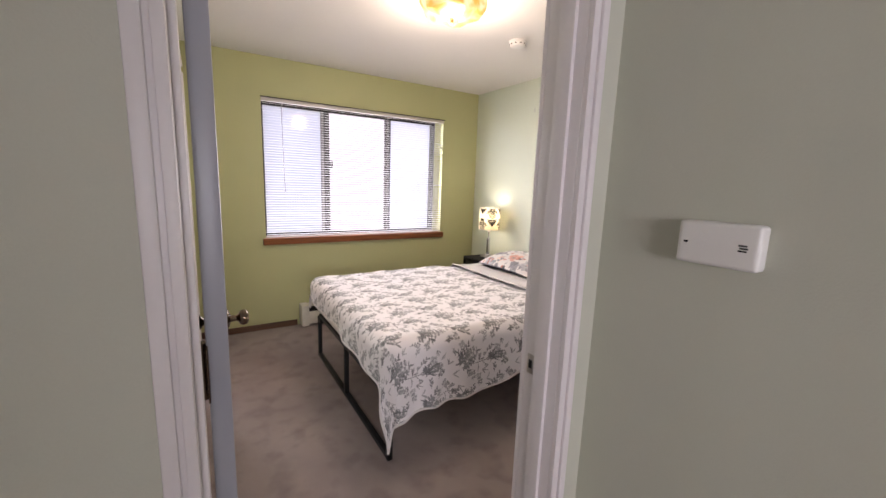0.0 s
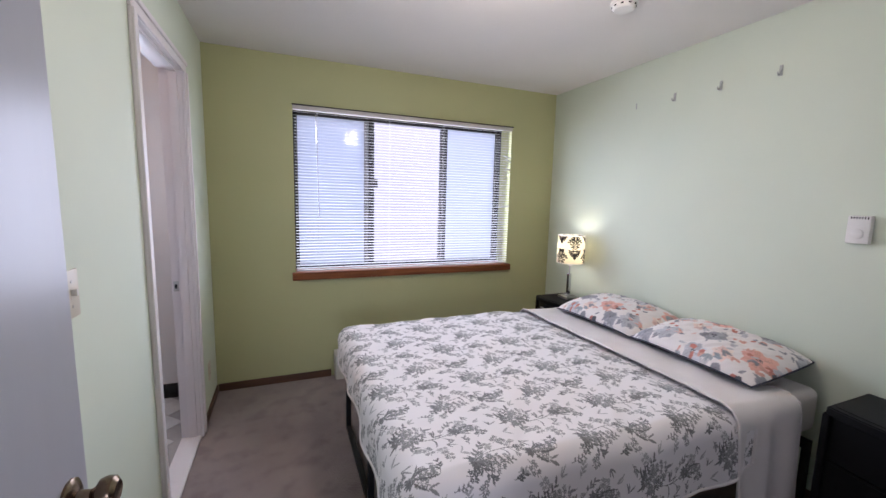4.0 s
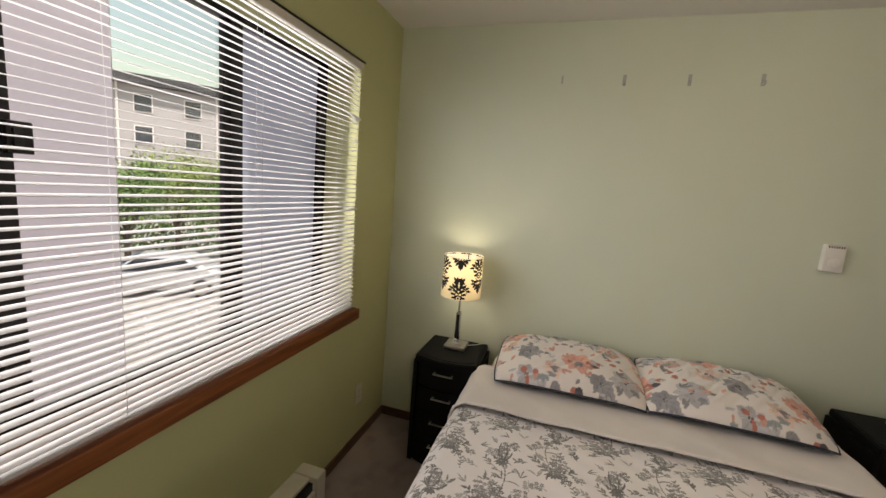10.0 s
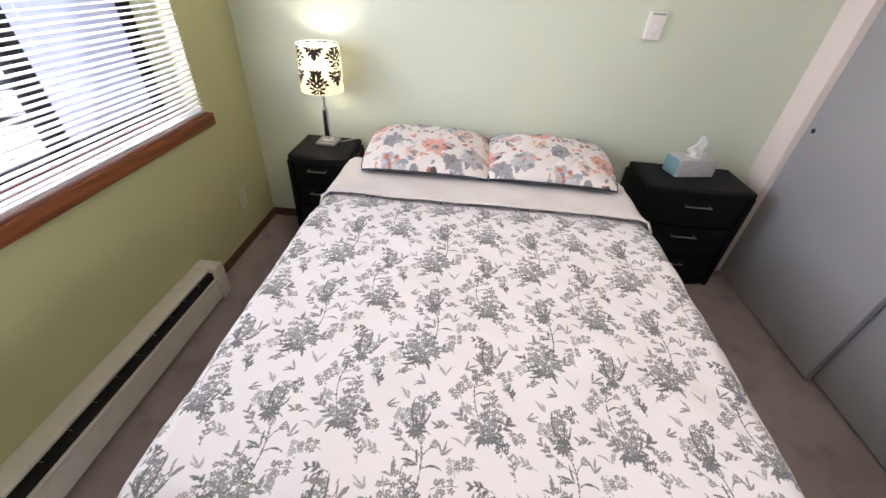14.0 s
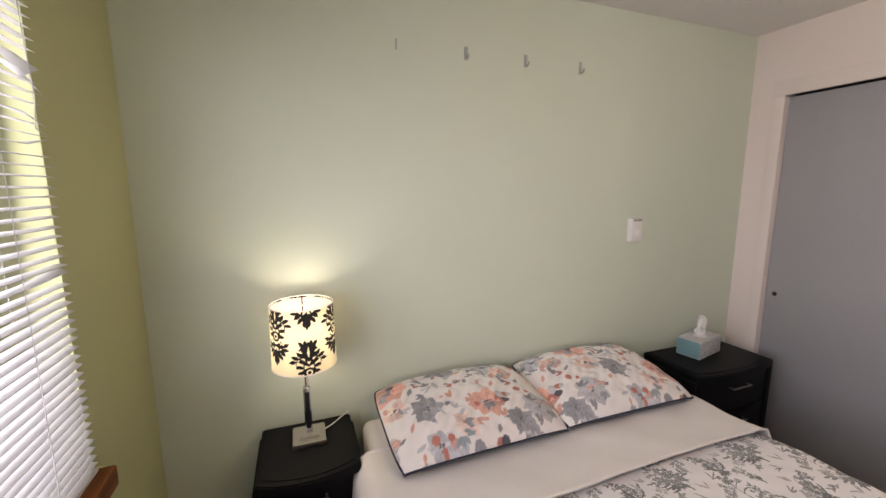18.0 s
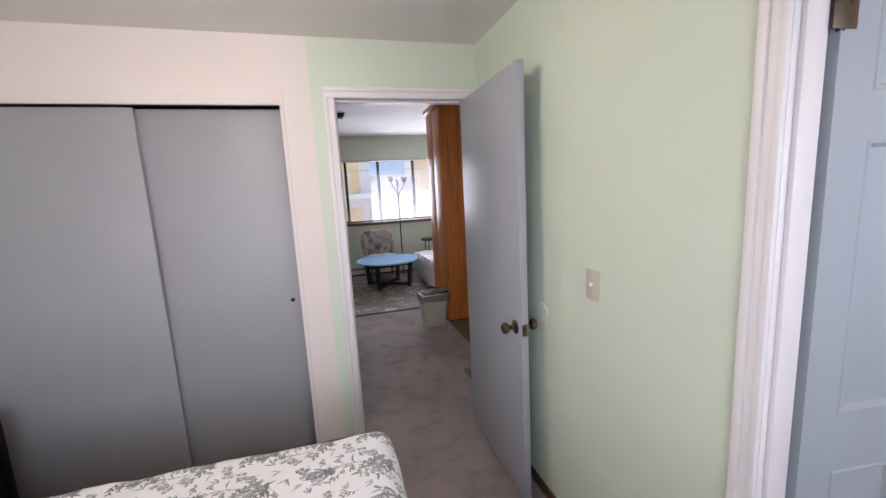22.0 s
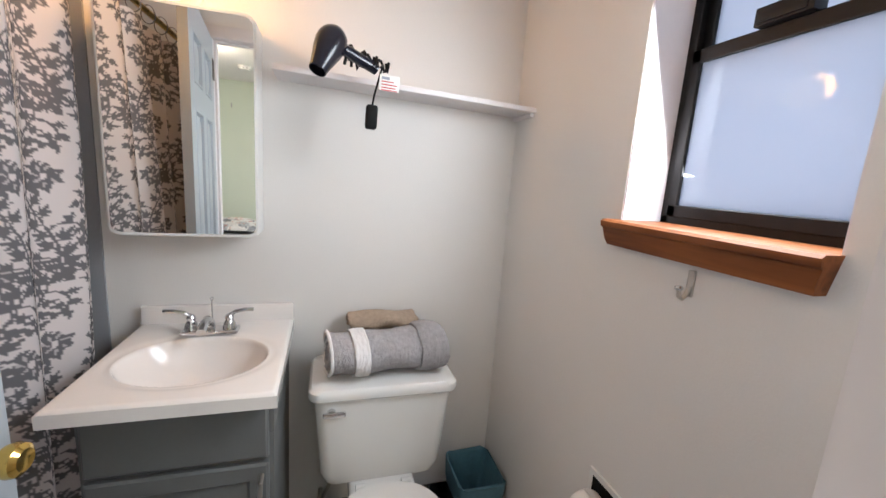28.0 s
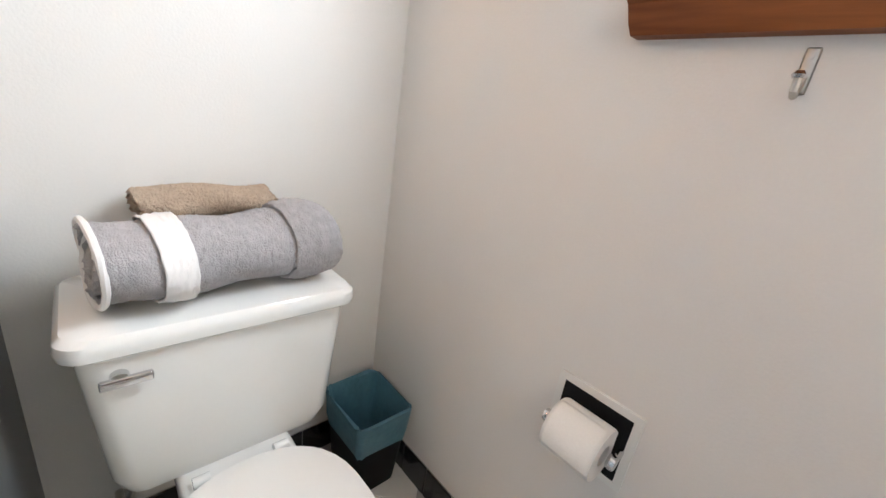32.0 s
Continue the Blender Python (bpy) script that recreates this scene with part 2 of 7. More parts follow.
M_DARKCLOTH = mat("dark_blue_piping", (0.03, 0.035, 0.06), 0.9, var=0.1)
M_PRINT = printed("printed_cotton")
M_CURTAIN = printed("printed_curtain", through=0.25)
def thin_glass(name, tint, gloss=0.06, frost=0.0):
    """A pane: seen through, with a weak reflection, or milky."""
    m, nt, b = nodes_of(name)
    N, L = nt.nodes.new, nt.links.new
    out = nt.nodes["Material Output"]
    tr, gl, mx, fr = N("ShaderNodeBsdfTransparent"), N("ShaderNodeBsdfGlossy"), N("ShaderNodeMixShader"), N("ShaderNodeFresnel")
    tr.inputs[0].default_value = (*tint, 1)
    gl.inputs["Roughness"].default_value = 0.035 if frost else 0.01
    src = tr.outputs[0]
    if frost:
        tl, m2 = N("ShaderNodeBsdfTranslucent"), N("ShaderNodeMixShader")
        tl.inputs[0].default_value = (*tint, 1)
        m2.inputs[0].default_value = frost
        L(tr.outputs[0], m2.inputs[1])
        L(tl.outputs[0], m2.inputs[2])
        src = m2.outputs[0]
    fr.inputs[0].default_value = 1.38
    L(fr.outputs[0], mx.inputs[0])
    L(src, mx.inputs[1])
    L(gl.outputs[0], mx.inputs[2])
    L(mx.outputs[0], out.inputs["Surface"])
    return m


M_GLASS = thin_glass("clear_glass", (0.97, 0.98, 0.98))
M_FROST = thin_glass("frosted_glass", (0.72, 0.75, 0.82), frost=0.93)
M_HAZE = thin_glass("hazy_glass", (0.80, 0.83, 0.90), frost=0.62)
M_MIRROR = mat("mirror_silver", (0.86, 0.88, 0.87), 0.015, 1.0, var=0.0)
M_BLACKTILE = mat("black_glazed_tile", (0.012, 0.012, 0.014), 0.14, var=0.2)
M_GROUT = mat("grout", (0.36, 0.34, 0.32), 0.9, var=0.1, scale=40)
M_TILE = mat("white_floor_tile", (0.60, 0.58, 0.55), 0.35, var=0.1, scale=14, bump=0.1, bscale=50, each=0.25)
M_ORANGE = wood("orange_varnished_wood", (0.38, 0.11, 0.016), (0.58, 0.20, 0.034), 0.4, axis=2)
M_CARDBROWN = mat("brown_vinyl_floor", (0.16, 0.10, 0.06), 0.5, var=0.2, scale=12)


# ---- mesh helpers ----
def box(x0, x1, y0, y1, z0, z1, bevel=0.0, seg=2, bm=None):
    own = bmesh.new()
    bmesh.ops.create_cube(own, size=1)
    for v in own.verts:
        v.co = Vector(((x0 + x1) / 2 + v.co.x * (x1 - x0), (y0 + y1) / 2 + v.co.y * (y1 - y0), (z0 + z1) / 2 + v.co.z * (z1 - z0)))
    if bevel:
        bmesh.ops.bevel(own, geom=own.edges[:], offset=bevel, segments=seg, profile=0.6, affect="EDGES")
    if bm is None:
        return own
    me = bpy.data.meshes.new("tmp")
    own.to_mesh(me)
    own.free()
    bm.from_mesh(me)
    bpy.data.meshes.remove(me)
    return bm


def cyl(p, q, r0, r1=None, n=20, bm=None):
    """A closed round bar from p to q."""
    own = bm if bm is not None else bmesh.new()
    p, q = Vector(p), Vector(q)
    turn = (q - p).to_track_quat("Z", "Y").to_matrix().to_4x4()
    bmesh.ops.create_cone(own, cap_ends=True, segments=n, radius1=r0, radius2=r0 if r1 is None else r1, depth=(q - p).length,
                          matrix=Matrix.Translation((p + q) / 2) @ turn)
    return own


def lathe(profile, n=32, bm=None, m=None):
    """Turned shape: (radius, height) pairs round z."""
    own = bm if bm is not None else bmesh.new()
    rings = []
    for r, z in profile:
        if r < 1e-5:
            rings.append([own.verts.new((0, 0, z))])
        else:
            rings.append([own.verts.new((r * math.cos(2 * math.pi * k / n), r * math.sin(2 * math.pi * k / n), z)) for k in range(n)])
    for a, b in zip(rings, rings[1:]):
        for k in range(n):
            j = (k + 1) % n
            if len(a) == 1:
                own.faces.new((a[0], b[k], b[j])) if len(b) > 1 else None
            elif len(b) == 1:
                own.faces.new((a[k], a[j], b[0]))
            else:
                own.faces.new((a[k], a[j], b[j], b[k]))
    if m is not None:
        bmesh.ops.transform(own, matrix=m, verts=[v for ring in rings for v in ring])
    bmesh.ops.recalc_face_normals(own, faces=own.faces[:])
    return own


def tube(points, r, n=10, bm=None, closed=False):
    """A round bar bent along points."""
    own = bm if bm is not None else bmesh.new()
    pts = [Vector(p) for p in points]
    rings = []
    for i, p in enumerate(pts):
        a, b = pts[max(i - 1, 0)], pts[min(i + 1, len(pts) - 1)]
        q = (b - a).to_track_quat("Z", "Y")
        rings.append([own.verts.new(p + q @ Vector((r * math.cos(2 * math.pi * k / n), r * math.sin(2 * math.pi * k / n), 0))) for k in range(n)])
    for a, b in zip(rings, rings[1:]):
        best = min(range(n), key=lambda s: sum((a[k].co - b[(k + s) % n].co).length for k in range(n)))
        for k in range(n):
            own.faces.new((a[k], a[(k + 1) % n], b[(k + 1 + best) % n], b[(k + best) % n]))
    own.faces.new(rings[0][::-1])
    own.faces.new(rings[-1])
    bmesh.ops.recalc_face_normals(own, faces=own.faces[:])
    return own


def smooth(me, angle=35):
    me.polygons.foreach_set("use_smooth", [True] * len(me.polygons))
    me.set_sharp_from_angle(angle=radians(angle))


def part(name, bm, material, parent=None, label="", angle=35):
    me = bpy.data.meshes.new(name)
    bmesh.ops.recalc_face_normals(bm, faces=bm.faces[:])
    bm.to_mesh(me)
    bm.free()
    smooth(me, angle)
    me.materials.append(material)
    ob = new(name, me)
    if parent is not None:
        ob.parent = parent
    if label:
        ob["label"] = label
    return ob


def thing(name, m, label, category, group=""):
    ob = new(name)
    ob.empty_display_size = 0.1
    ob.matrix_world = m if isinstance(m, Matrix) else Matrix.Translation(m)
    return tagged(ob, label, category, group)


def setting(name, bm, material, label, category=""):
    return tagged(part(name, bm, material), label, category or name.split("_")[0], kind="structure")


def slab(axis, a0, a1, t0, t1, z0, z1, holes=()):
    """An upright wall with openings. axis: the way it runs; t0, t1: its two faces."""
    us = sorted({a0, a1, *(v for h in holes for v in h[:2])})
    ws = sorted({z0, z1, *(v for h in holes for v in h[2:])})
    solid = lambda i, k: 0 <= i < len(us) - 1 and 0 <= k < len(ws) - 1 and not any(
        h[0] <= us[i] and us[i + 1] <= h[1] and h[2] <= ws[k] and ws[k + 1] <= h[3] for h in holes)
    bm = bmesh.new()
    P = lambda u, t, w: bm.verts.new((u, t, w) if axis == "x" else (t, u, w))
    for i in range(len(us) - 1):
        for k in range(len(ws) - 1):
            if not solid(i, k):
                continue
            u0, u1, w0, w1 = us[i], us[i + 1], ws[k], ws[k + 1]
            for t in (t0, t1):
                bm.faces.new((P(u0, t, w0), P(u1, t, w0), P(u1, t, w1), P(u0, t, w1)))
            for di, dk, e in ((-1, 0, ((u0, w0), (u0, w1))), (1, 0, ((u1, w0), (u1, w1))), (0, -1, ((u0, w0), (u1, w0))), (0, 1, ((u0, w1), (u1, w1)))):
                if not solid(i + di, k + dk):
                    (ua, wa), (ub, wb) = e
                    bm.faces.new((P(ua, t0, wa), P(ub, t0, wb), P(ub, t1, wb), P(ua, t1, wa)))
    bmesh.ops.remove_doubles(bm, verts=bm.verts[:], dist=1e-5)
    return bm


def grid_mesh(name, P, material, parent=None, colors=None, label="", faces=None):
    """A mesh from a grid of places (rows x columns x 3), with printed colours."""
    r, c = P.shape[:2]
    me = bpy.data.meshes.new(name)
    idx = np.arange(r * c).reshape(r, c)
    q = np.stack([idx[:-1, :-1], idx[:-1, 1:], idx[1:, 1:], idx[1:, :-1]], -1).reshape(-1, 4)
    me.vertices.add(r * c)
    me.vertices.foreach_set("co", P.reshape(-1).astype(np.float32))
    me.loops.add(q.size)
    me.loops.foreach_set("vertex_index", q.reshape(-1).astype(np.int32))
    me.polygons.add(len(q))
    me.polygons.foreach_set("loop_start", np.arange(0, q.size, 4, dtype=np.int32))
    me.polygons.foreach_set("use_smooth", np.ones(len(q), bool))
    me.update(calc_edges=True)
    if colors is not None:
        at = me.attributes.new("print", "FLOAT_COLOR", "POINT")
        rgba = np.concatenate([colors.reshape(-1, 3), np.ones((r * c, 1))], 1)
        at.data.foreach_set("color", rgba.reshape(-1).astype(np.float32))
    me.materials.append(material)
    ob = new(name, me)
    if parent is not None:
        ob.parent = parent
    if label:
        ob["label"] = label
    return ob


# ---- plan ----
XE, YN, YS, ZC = 2.80, 3.985, 1.0, 2.372   # bedroom: east, north and south walls, ceiling
XB = -1.45                                 # bathroom west wall
WIN = (0.546, 2.347, 0.838, 2.042)          # bedroom window opening
BWIN = (-0.832, -0.398, 1.315, 2.075)      # bathroom window opening
BD = (2.71, 3.410, 2.035)                   # bathroom doorway
ED = (0.058, 0.835, 2.06)                 # bedroom doorway
CL = (1.115, 2.632, 2.04)                   # closet opening
LV = -4.1                                  # living room window wall
ZL = 2.55                                  # living room ceiling

setting("floor", box(-0.06, XE + 0.12, 0.3, YN, -0.1, 0), M_CARPET, "brown carpet with darker worn patches", "floor")
setting("floor_living", box(-0.3, 3.2, LV, 0.3, -0.1, 0), M_CARPET, "grey-brown carpet of the living room", "floor")
setting("floor_kitchen", box(-2.6, -0.3, LV, 1.5, -0.1, -0.002), M_CARDBROWN, "brown vinyl floor beside the carpet", "floor")
setting("wall_north", slab("x", -0.06, XE + 0.14, YN, YN + 0.27, 0, ZC, [WIN]), M_OLIVE, "yellow-green painted window wall", "wall")
setting("wall_bath_north", slab("x", XB - 0.1, -0.06, YN, YN + 0.17, 0, ZC, [BWIN]), M_BATH, "off-white painted bathroom wall", "wall")
setting("wall_east", box(XE, XE + 0.14, 0.2, YN, 0, ZC), M_MINT, "pale mint painted wall behind the bed", "wall")
setting("wall_south_1", slab("x", -0.15, 0.957, 0.94, YS, 0, ZC, [(ED[0] - 0.02, ED[1] + 0.02, 0, ED[2] + 0.02)]), M_MINT, "pale mint painted wall round the bedroom door", "wall")
setting("wall_south_2", slab("x", 0.957, XE, 0.94, YS, 0, ZC, [(CL[0], CL[1], 0, CL[2])]), M_PINKWHITE, "warm white painted wall round the closet", "wall")
setting("wall_hall", slab("x", -0.15, 0.957, 0.88, 0.94, 0, ZL, [(ED[0] - 0.02, ED[1] + 0.02, 0, ED[2] + 0.02)]), M_HALL, "grey-green painted wall beside the doorway", "wall")
setting("wall_closet_side", box(0.957, 1.05, 0.2, 0.94, 0, ZL), M_HALL, "grey-green painted wall of the closet side", "wall")
setting("wall_closet_back", box(1.05, 3.3, 0.2, 0.28, 0, ZL), M_HALL, "grey-green painted wall behind the closet", "wall")
setting("wall_west", slab("y", YS, YN, -0.06, 0, 0, ZC, [(BD[0] - 0.02, BD[1] + 0.02, 0, BD[2] + 0.02)]), M_MINT, "pale mint painted wall with the bathroom door", "wall")
setting("wall_bath_east", slab("y", 1.86, YN, -0.10, -0.06, 0, ZC, [(BD[0] - 0.02, BD[1] + 0.02, 0, BD[2] + 0.02)]), M_BATH, "off-white painted bathroom wall", "wall")
setting("wall_bath_west", box(XB - 0.1, XB, 1.86, YN, 0, ZC), M_BATH, "off-white painted bathroom wall", "wall")
setting("wall_bath_south", box(XB - 0.1, -0.10, 1.76, 1.86, 0, ZC), M_BATH, "off-white wall behind the bathtub", "wall")
setting("wall_kitchen_north", box(-2.6, -0.06, 1.5, 1.6, 0, ZL), M_PINKWHITE, "plain wall of the kitchen corner", "wall")
setting("wall_kitchen_west", box(-2.7, -2.6, LV, 1.6, 0, ZL), M_MINT, "plain painted wall", "wall")
setting("wall_hall_end", box(-0.15, -0.06, 1.0, 1.5, 0, ZL), M_MINT, "short painted wall end", "wall")
setting("wall_living_east", box(3.2, 3.3, LV, 0.2, 0, ZL), M_MINT, "plain painted living room wall", "wall")
LW = (-1.9, 1.9, 0.98, 2.13)
setting("wall_living_south", slab("x", -2.7, 3.3, LV - 0.15, LV, 0, ZL, [LW]), M_MINT, "grey-green painted living room wall below the window", "wall")
setting("ceiling", box(-0.06, XE + 0.14, 0.28, YN + 0.17, ZC, ZC + 0.1), M_CEIL, "white painted bedroom ceiling", "ceiling")
setting("ceiling_bath", box(XB - 0.1, -0.06, 1.76, YN + 0.17, ZC, ZC + 0.1), M_CEIL, "white painted bathroom ceiling", "ceiling")
setting("ceiling_living", box(-2.7, 3.3, LV - 0.15, 0.94, ZL, ZL + 0.1), M_CEIL, "white painted living room ceiling", "ceiling")
setting("ceiling_kitchen", box(-2.7, -0.06, 0.94, 1.6, ZL, ZL + 0.1), M_CEIL, "white painted kitchen ceiling", "ceiling")


# ---- printed patterns ----
class Cloth:
    """A repeating printed pattern: shapes are laid on a tile that wraps round."""

    def __init__(self, w, h, step, ground):
        self.w, self.h, self.step = w, h, step
        self.c, self.r = int(round(w / step)), int(round(h / step))
        self.a = np.ones((self.r, self.c, 3)) * np.array(ground)

    def blob(self, x, y, ang, length, width, color, inside, alpha=1.0):
        R = max(length, width) * 1.1
        k = int(R / self.step) + 2
        ci, ri = int(round(x / self.step)), int(round(y / self.step))
        jj, ii = np.meshgrid(np.arange(ci - k, ci + k + 1), np.arange(ri - k, ri + k + 1))
        dx, dy = jj * self.step - x, ii * self.step - y
        s = (dx * math.cos(ang) + dy * math.sin(ang)) / length
        t = (-dx * math.sin(ang) + dy * math.cos(ang)) / width
        hit = inside(s, t)
        rr, cc = ii[hit] % self.r, jj[hit] % self.c
        self.a[rr, cc] = self.a[rr, cc] * (1 - alpha) + np.array(color) * alpha

    def leaf(self, x, y, ang, length, width, color, vein=None):
        self.blob(x, y, ang, length, width, color, lambda s, t: (s > 0) & (s < 1) & (np.abs(t) < 0.5 * np.sin(np.pi * np.clip(s, 0, 1)) ** 0.85 * (1 - 0.25 * s)))
        if vein is not None:
            self.blob(x, y, ang, length, width, vein, lambda s, t: (s > 0.05) & (s < 0.8) & (np.abs(t) < 0.06))

    def disc(self, x, y, r, color, ragged=0.0, n=5, alpha=1.0):
        self.blob(x, y, 0, r, r, color, lambda s, t: np.hypot(s, t) < 1 - ragged * (0.5 + 0.5 * np.cos(n * np.arctan2(t, s))), alpha)

    def stem(self, pts, width, color):
        for (x0, y0), (x1, y1) in zip(pts, pts[1:]):
            L = math.hypot(x1 - x0, y1 - y0)
            self.blob(x0, y0, math.atan2(y1 - y0, x1 - x0), L, width, color, lambda s, t: (s > -0.02) & (s < 1.05) & (np.abs(t) < 0.5))

    def flower(self, x, y, r, petals, color, core, ang=0.0, shade=None):
        for k in range(petals):
            a = ang + 2 * math.pi * k / petals
            self.leaf(x, y, a, r, r * 0.75, color)
            if shade is not None:
                self.leaf(x + 0.25 * r * math.cos(a), y + 0.25 * r * math.sin(a), a + 0.25, r * 0.6, r * 0.2, shade)
        self.disc(x, y, r * 0.22, core)

    def at(self, u, v):
        return self.a[np.floor(v / self.step).astype(int) % self.r, np.floor(u / self.step).astype(int) % self.c]


def curve(x, y, ang, length, bend, n=8):
    pts = [(x, y)]
    for k in range(n):
        ang += bend / n
        x, y = x + length / n * math.cos(ang), y + length / n * math.sin(ang)
        pts.append((x, y))
    return pts, ang


def sprig(c, rnd, x, y, ang, length, bend, tone, leaves=6, bloom=True, size=1.0):
    """A stem with leaves on both sides and a small bloom at its end."""
    pts, end = curve(x, y, ang, length, bend)
    c.stem(pts, 0.0032 * size, tone)
    for k in range(leaves):
        i = 1 + int((len(pts) - 2) * (k + 0.5) / leaves)
        side = 1 if k % 2 else -1
        a = math.atan2(pts[i][1] - pts[i - 1][1], pts[i][0] - pts[i - 1][0]) + side * rnd.uniform(0.5, 1.0)
        c.leaf(*pts[i], a, rnd.uniform(0.022, 0.036) * size, rnd.uniform(0.007, 0.0115) * size, tone)
    if bloom:
        for k in range(5):
            a = end + (k - 2) * 0.5
            c.leaf(*pts[-1], a, 0.022 * size, 0.010 * size, tone)


def duvet_print():
    """Engraved bouquets: outlined petals, long arching leaves and fine stems."""
    rnd = random.Random(5)
    W, H = 0.35, 0.40
    ground = (0.83, 0.81, 0.82)
    c = Cloth(W, H, 0.0016, ground)
    dark, mid, soft, pale = (0.15, 0.155, 0.16), (0.25, 0.255, 0.26), (0.40, 0.405, 0.41), (0.62, 0.62, 0.63)

    def drawn(x, y, a, l, w, tone, fill):
        # a leaf in outline, with a vein
        c.leaf(x, y, a, l, w, tone)
        c.leaf(x + 0.14 * l * math.cos(a), y + 0.14 * l * math.sin(a), a, l * 0.74, w * 0.58, fill)
        c.stem([(x, y), (x + 0.75 * l * math.cos(a), y + 0.75 * l * math.sin(a))], 0.0017, tone)

    def rose(x, y, r, tone):
        for k in range(8):
            a = 2 * math.pi * k / 8 + rnd.uniform(-0.15, 0.15)
            drawn(x, y, a, r, r * 0.62, tone, soft if k % 2 else pale)
        for k in range(5):
            a = 2 * math.pi * k / 5
            c.leaf(x, y, a, r * 0.5, r * 0.3, mid if k % 2 else dark)
        c.disc(x, y, r * 0.14, pale)

    def blade(x, y, a, l, bend, w, tone):
        # long narrow leaf that arches over
        pts, e = curve(x, y, a, l, bend, 12)
        for i, (p, q) in enumerate(zip(pts, pts[1:])):
            c.stem([p, q], w * math.sin(math.pi * (i + 1.2) / 14), tone)

    def lily(x, y, a, l, bend, tone):
        pts, e = curve(x, y, a, l, bend, 12)
        c.stem(pts, 0.0026, tone)
        for i, s_ in ((3, 1), (5, -1), (8, 1)):
            blade(*pts[i], a + bend * i / 12 + s_ * 0.6, 0.050, s_ * 1.5, 0.0045, tone)
        for d in (-0.55, 0.0, 0.5):
            q, e2 = curve(*pts[10], e + d, 0.030, d, 5)
            c.stem(q, 0.002, tone)
            for g in (-0.45, -0.15, 0.15, 0.45):
                drawn(*q[-1], e2 + g, 0.021, 0.0078, mid, ground)

    def spray(x, y, a, l, bend, tone, n, leaf):
        pts, e = curve(x, y, a, l, bend, 10)
        c.stem(pts, 0.0022, tone)
        for k in range(n):
            i = 2 + int(8 * (k + 0.5) / n)
            side = 1 if k % 2 else -1
            drawn(*pts[i], a + bend * i / 10 + side * rnd.uniform(0.55, 0.85), leaf * rnd.uniform(0.85, 1.15), leaf * 0.42, tone, mid if leaf > 0.02 else tone)

    def blossoms(x, y, a, l, bend, tone, n=6):
        pts, e = curve(x, y, a, l, bend, 10)
        c.stem(pts, 0.002, tone)
        for k in range(n):
            i = 3 + int(7 * k / n)
            side = 1 if k % 2 else -1
            px, py = pts[i][0] + side * 0.010 * math.cos(a + 1.57), pts[i][1] + side * 0.010 * math.sin(a + 1.57)
            c.stem([pts[i], (px, py)], 0.0018, tone)
            for g in range(5):
                c.leaf(px, py, g * 1.257 + k, 0.0085, 0.0056, tone)
            c.disc(px, py, 0.0020, pale)

    for bx, by, m in ((0.10, 0.10, 1), (0.275, 0.30, -1)):
        up = lambda a: a if m > 0 else math.pi - a
        big = 1.0 if m > 0 else 0.92
        lily(bx, by, up(2.15), 0.165 * big, -0.75 * m, dark)
        blossoms(bx, by, up(1.25), 0.125 * big, 0.5 * m, mid, 8)
        blossoms(bx, by, up(0.75), 0.10 * big, 0.6 * m, mid, 7)
        spray(bx, by, up(2.75), 0.095 * big, -0.4 * m, mid, 7, 0.026)
        spray(bx, by, up(0.15), 0.085 * big, 0.7 * m, dark, 7, 0.022)
        spray(bx, by, up(1.75), 0.085 * big, -0.3 * m, mid, 6, 0.020)
        for g, l in ((-0.5, 0.050), (-0.9, 0.062), (3.7, 0.046)):
            blade(bx, by, up(g), l * big, 0.9 * m, 0.0075, dark)
        for k in range(7):
            a = up(-2.6 + 0.42 * k)
            drawn(bx, by, a, rnd.uniform(0.024, 0.034), rnd.uniform(0.010, 0.014), dark, mid)
        rose(bx, by + 0.006, 0.021 * big, dark)
        rose(bx - 0.026 * m, by + 0.022, 0.017 * big, mid)
        rose(bx + 0.018 * m, by + 0.030, 0.015 * big, mid)
        rose(bx - 0.006 * m, by + 0.045, 0.013 * big, mid)
    for bx, by, m in ((0.27, 0.09, -1), (0.09, 0.295, 1)):
        up = lambda a: a if m > 0 else math.pi - a
        for a, l, b in ((1.35, 0.095, 0.5), (1.9, 0.075, -0.6), (0.7, 0.065, 0.5)):
            blossoms(bx, by, up(a), l, b * m, mid, 6)
        for a, l, b in ((2.6, 0.060, -0.9), (0.25, 0.065, 0.9), (1.0, 0.090, 0.8), (2.1, 0.085, -0.8)):
            blade(bx, by, up(a), l, b * m, 0.0055, dark)
        rose(bx, by, 0.016, dark)
        for k in range(5):
            drawn(bx, by, up(-2.5 + 0.5 * k), 0.027, 0.011, dark, mid)
    for k in range(44):
        x, y = W * ((k * 0.618034) % 1), H * (k + 0.5) / 44
        a, tone = rnd.uniform(0.3, 2.8), (mid, soft, mid, dark)[k % 4]
        if k % 3 == 0:
            blossoms(x, y, a, rnd.uniform(0.040, 0.060), rnd.uniform(-0.9, 0.9), tone, 5)
        elif k % 3 == 1:
            spray(x, y, a, rnd.uniform(0.038, 0.055), rnd.uniform(-0.9, 0.9), tone, 6, rnd.uniform(0.015, 0.020))
        else:
            for g in (-0.5, 0.0, 0.6):
                blade(x, y, a + g, rnd.uniform(0.025, 0.045), rnd.uniform(-1, 1), 0.005, tone)
    return c


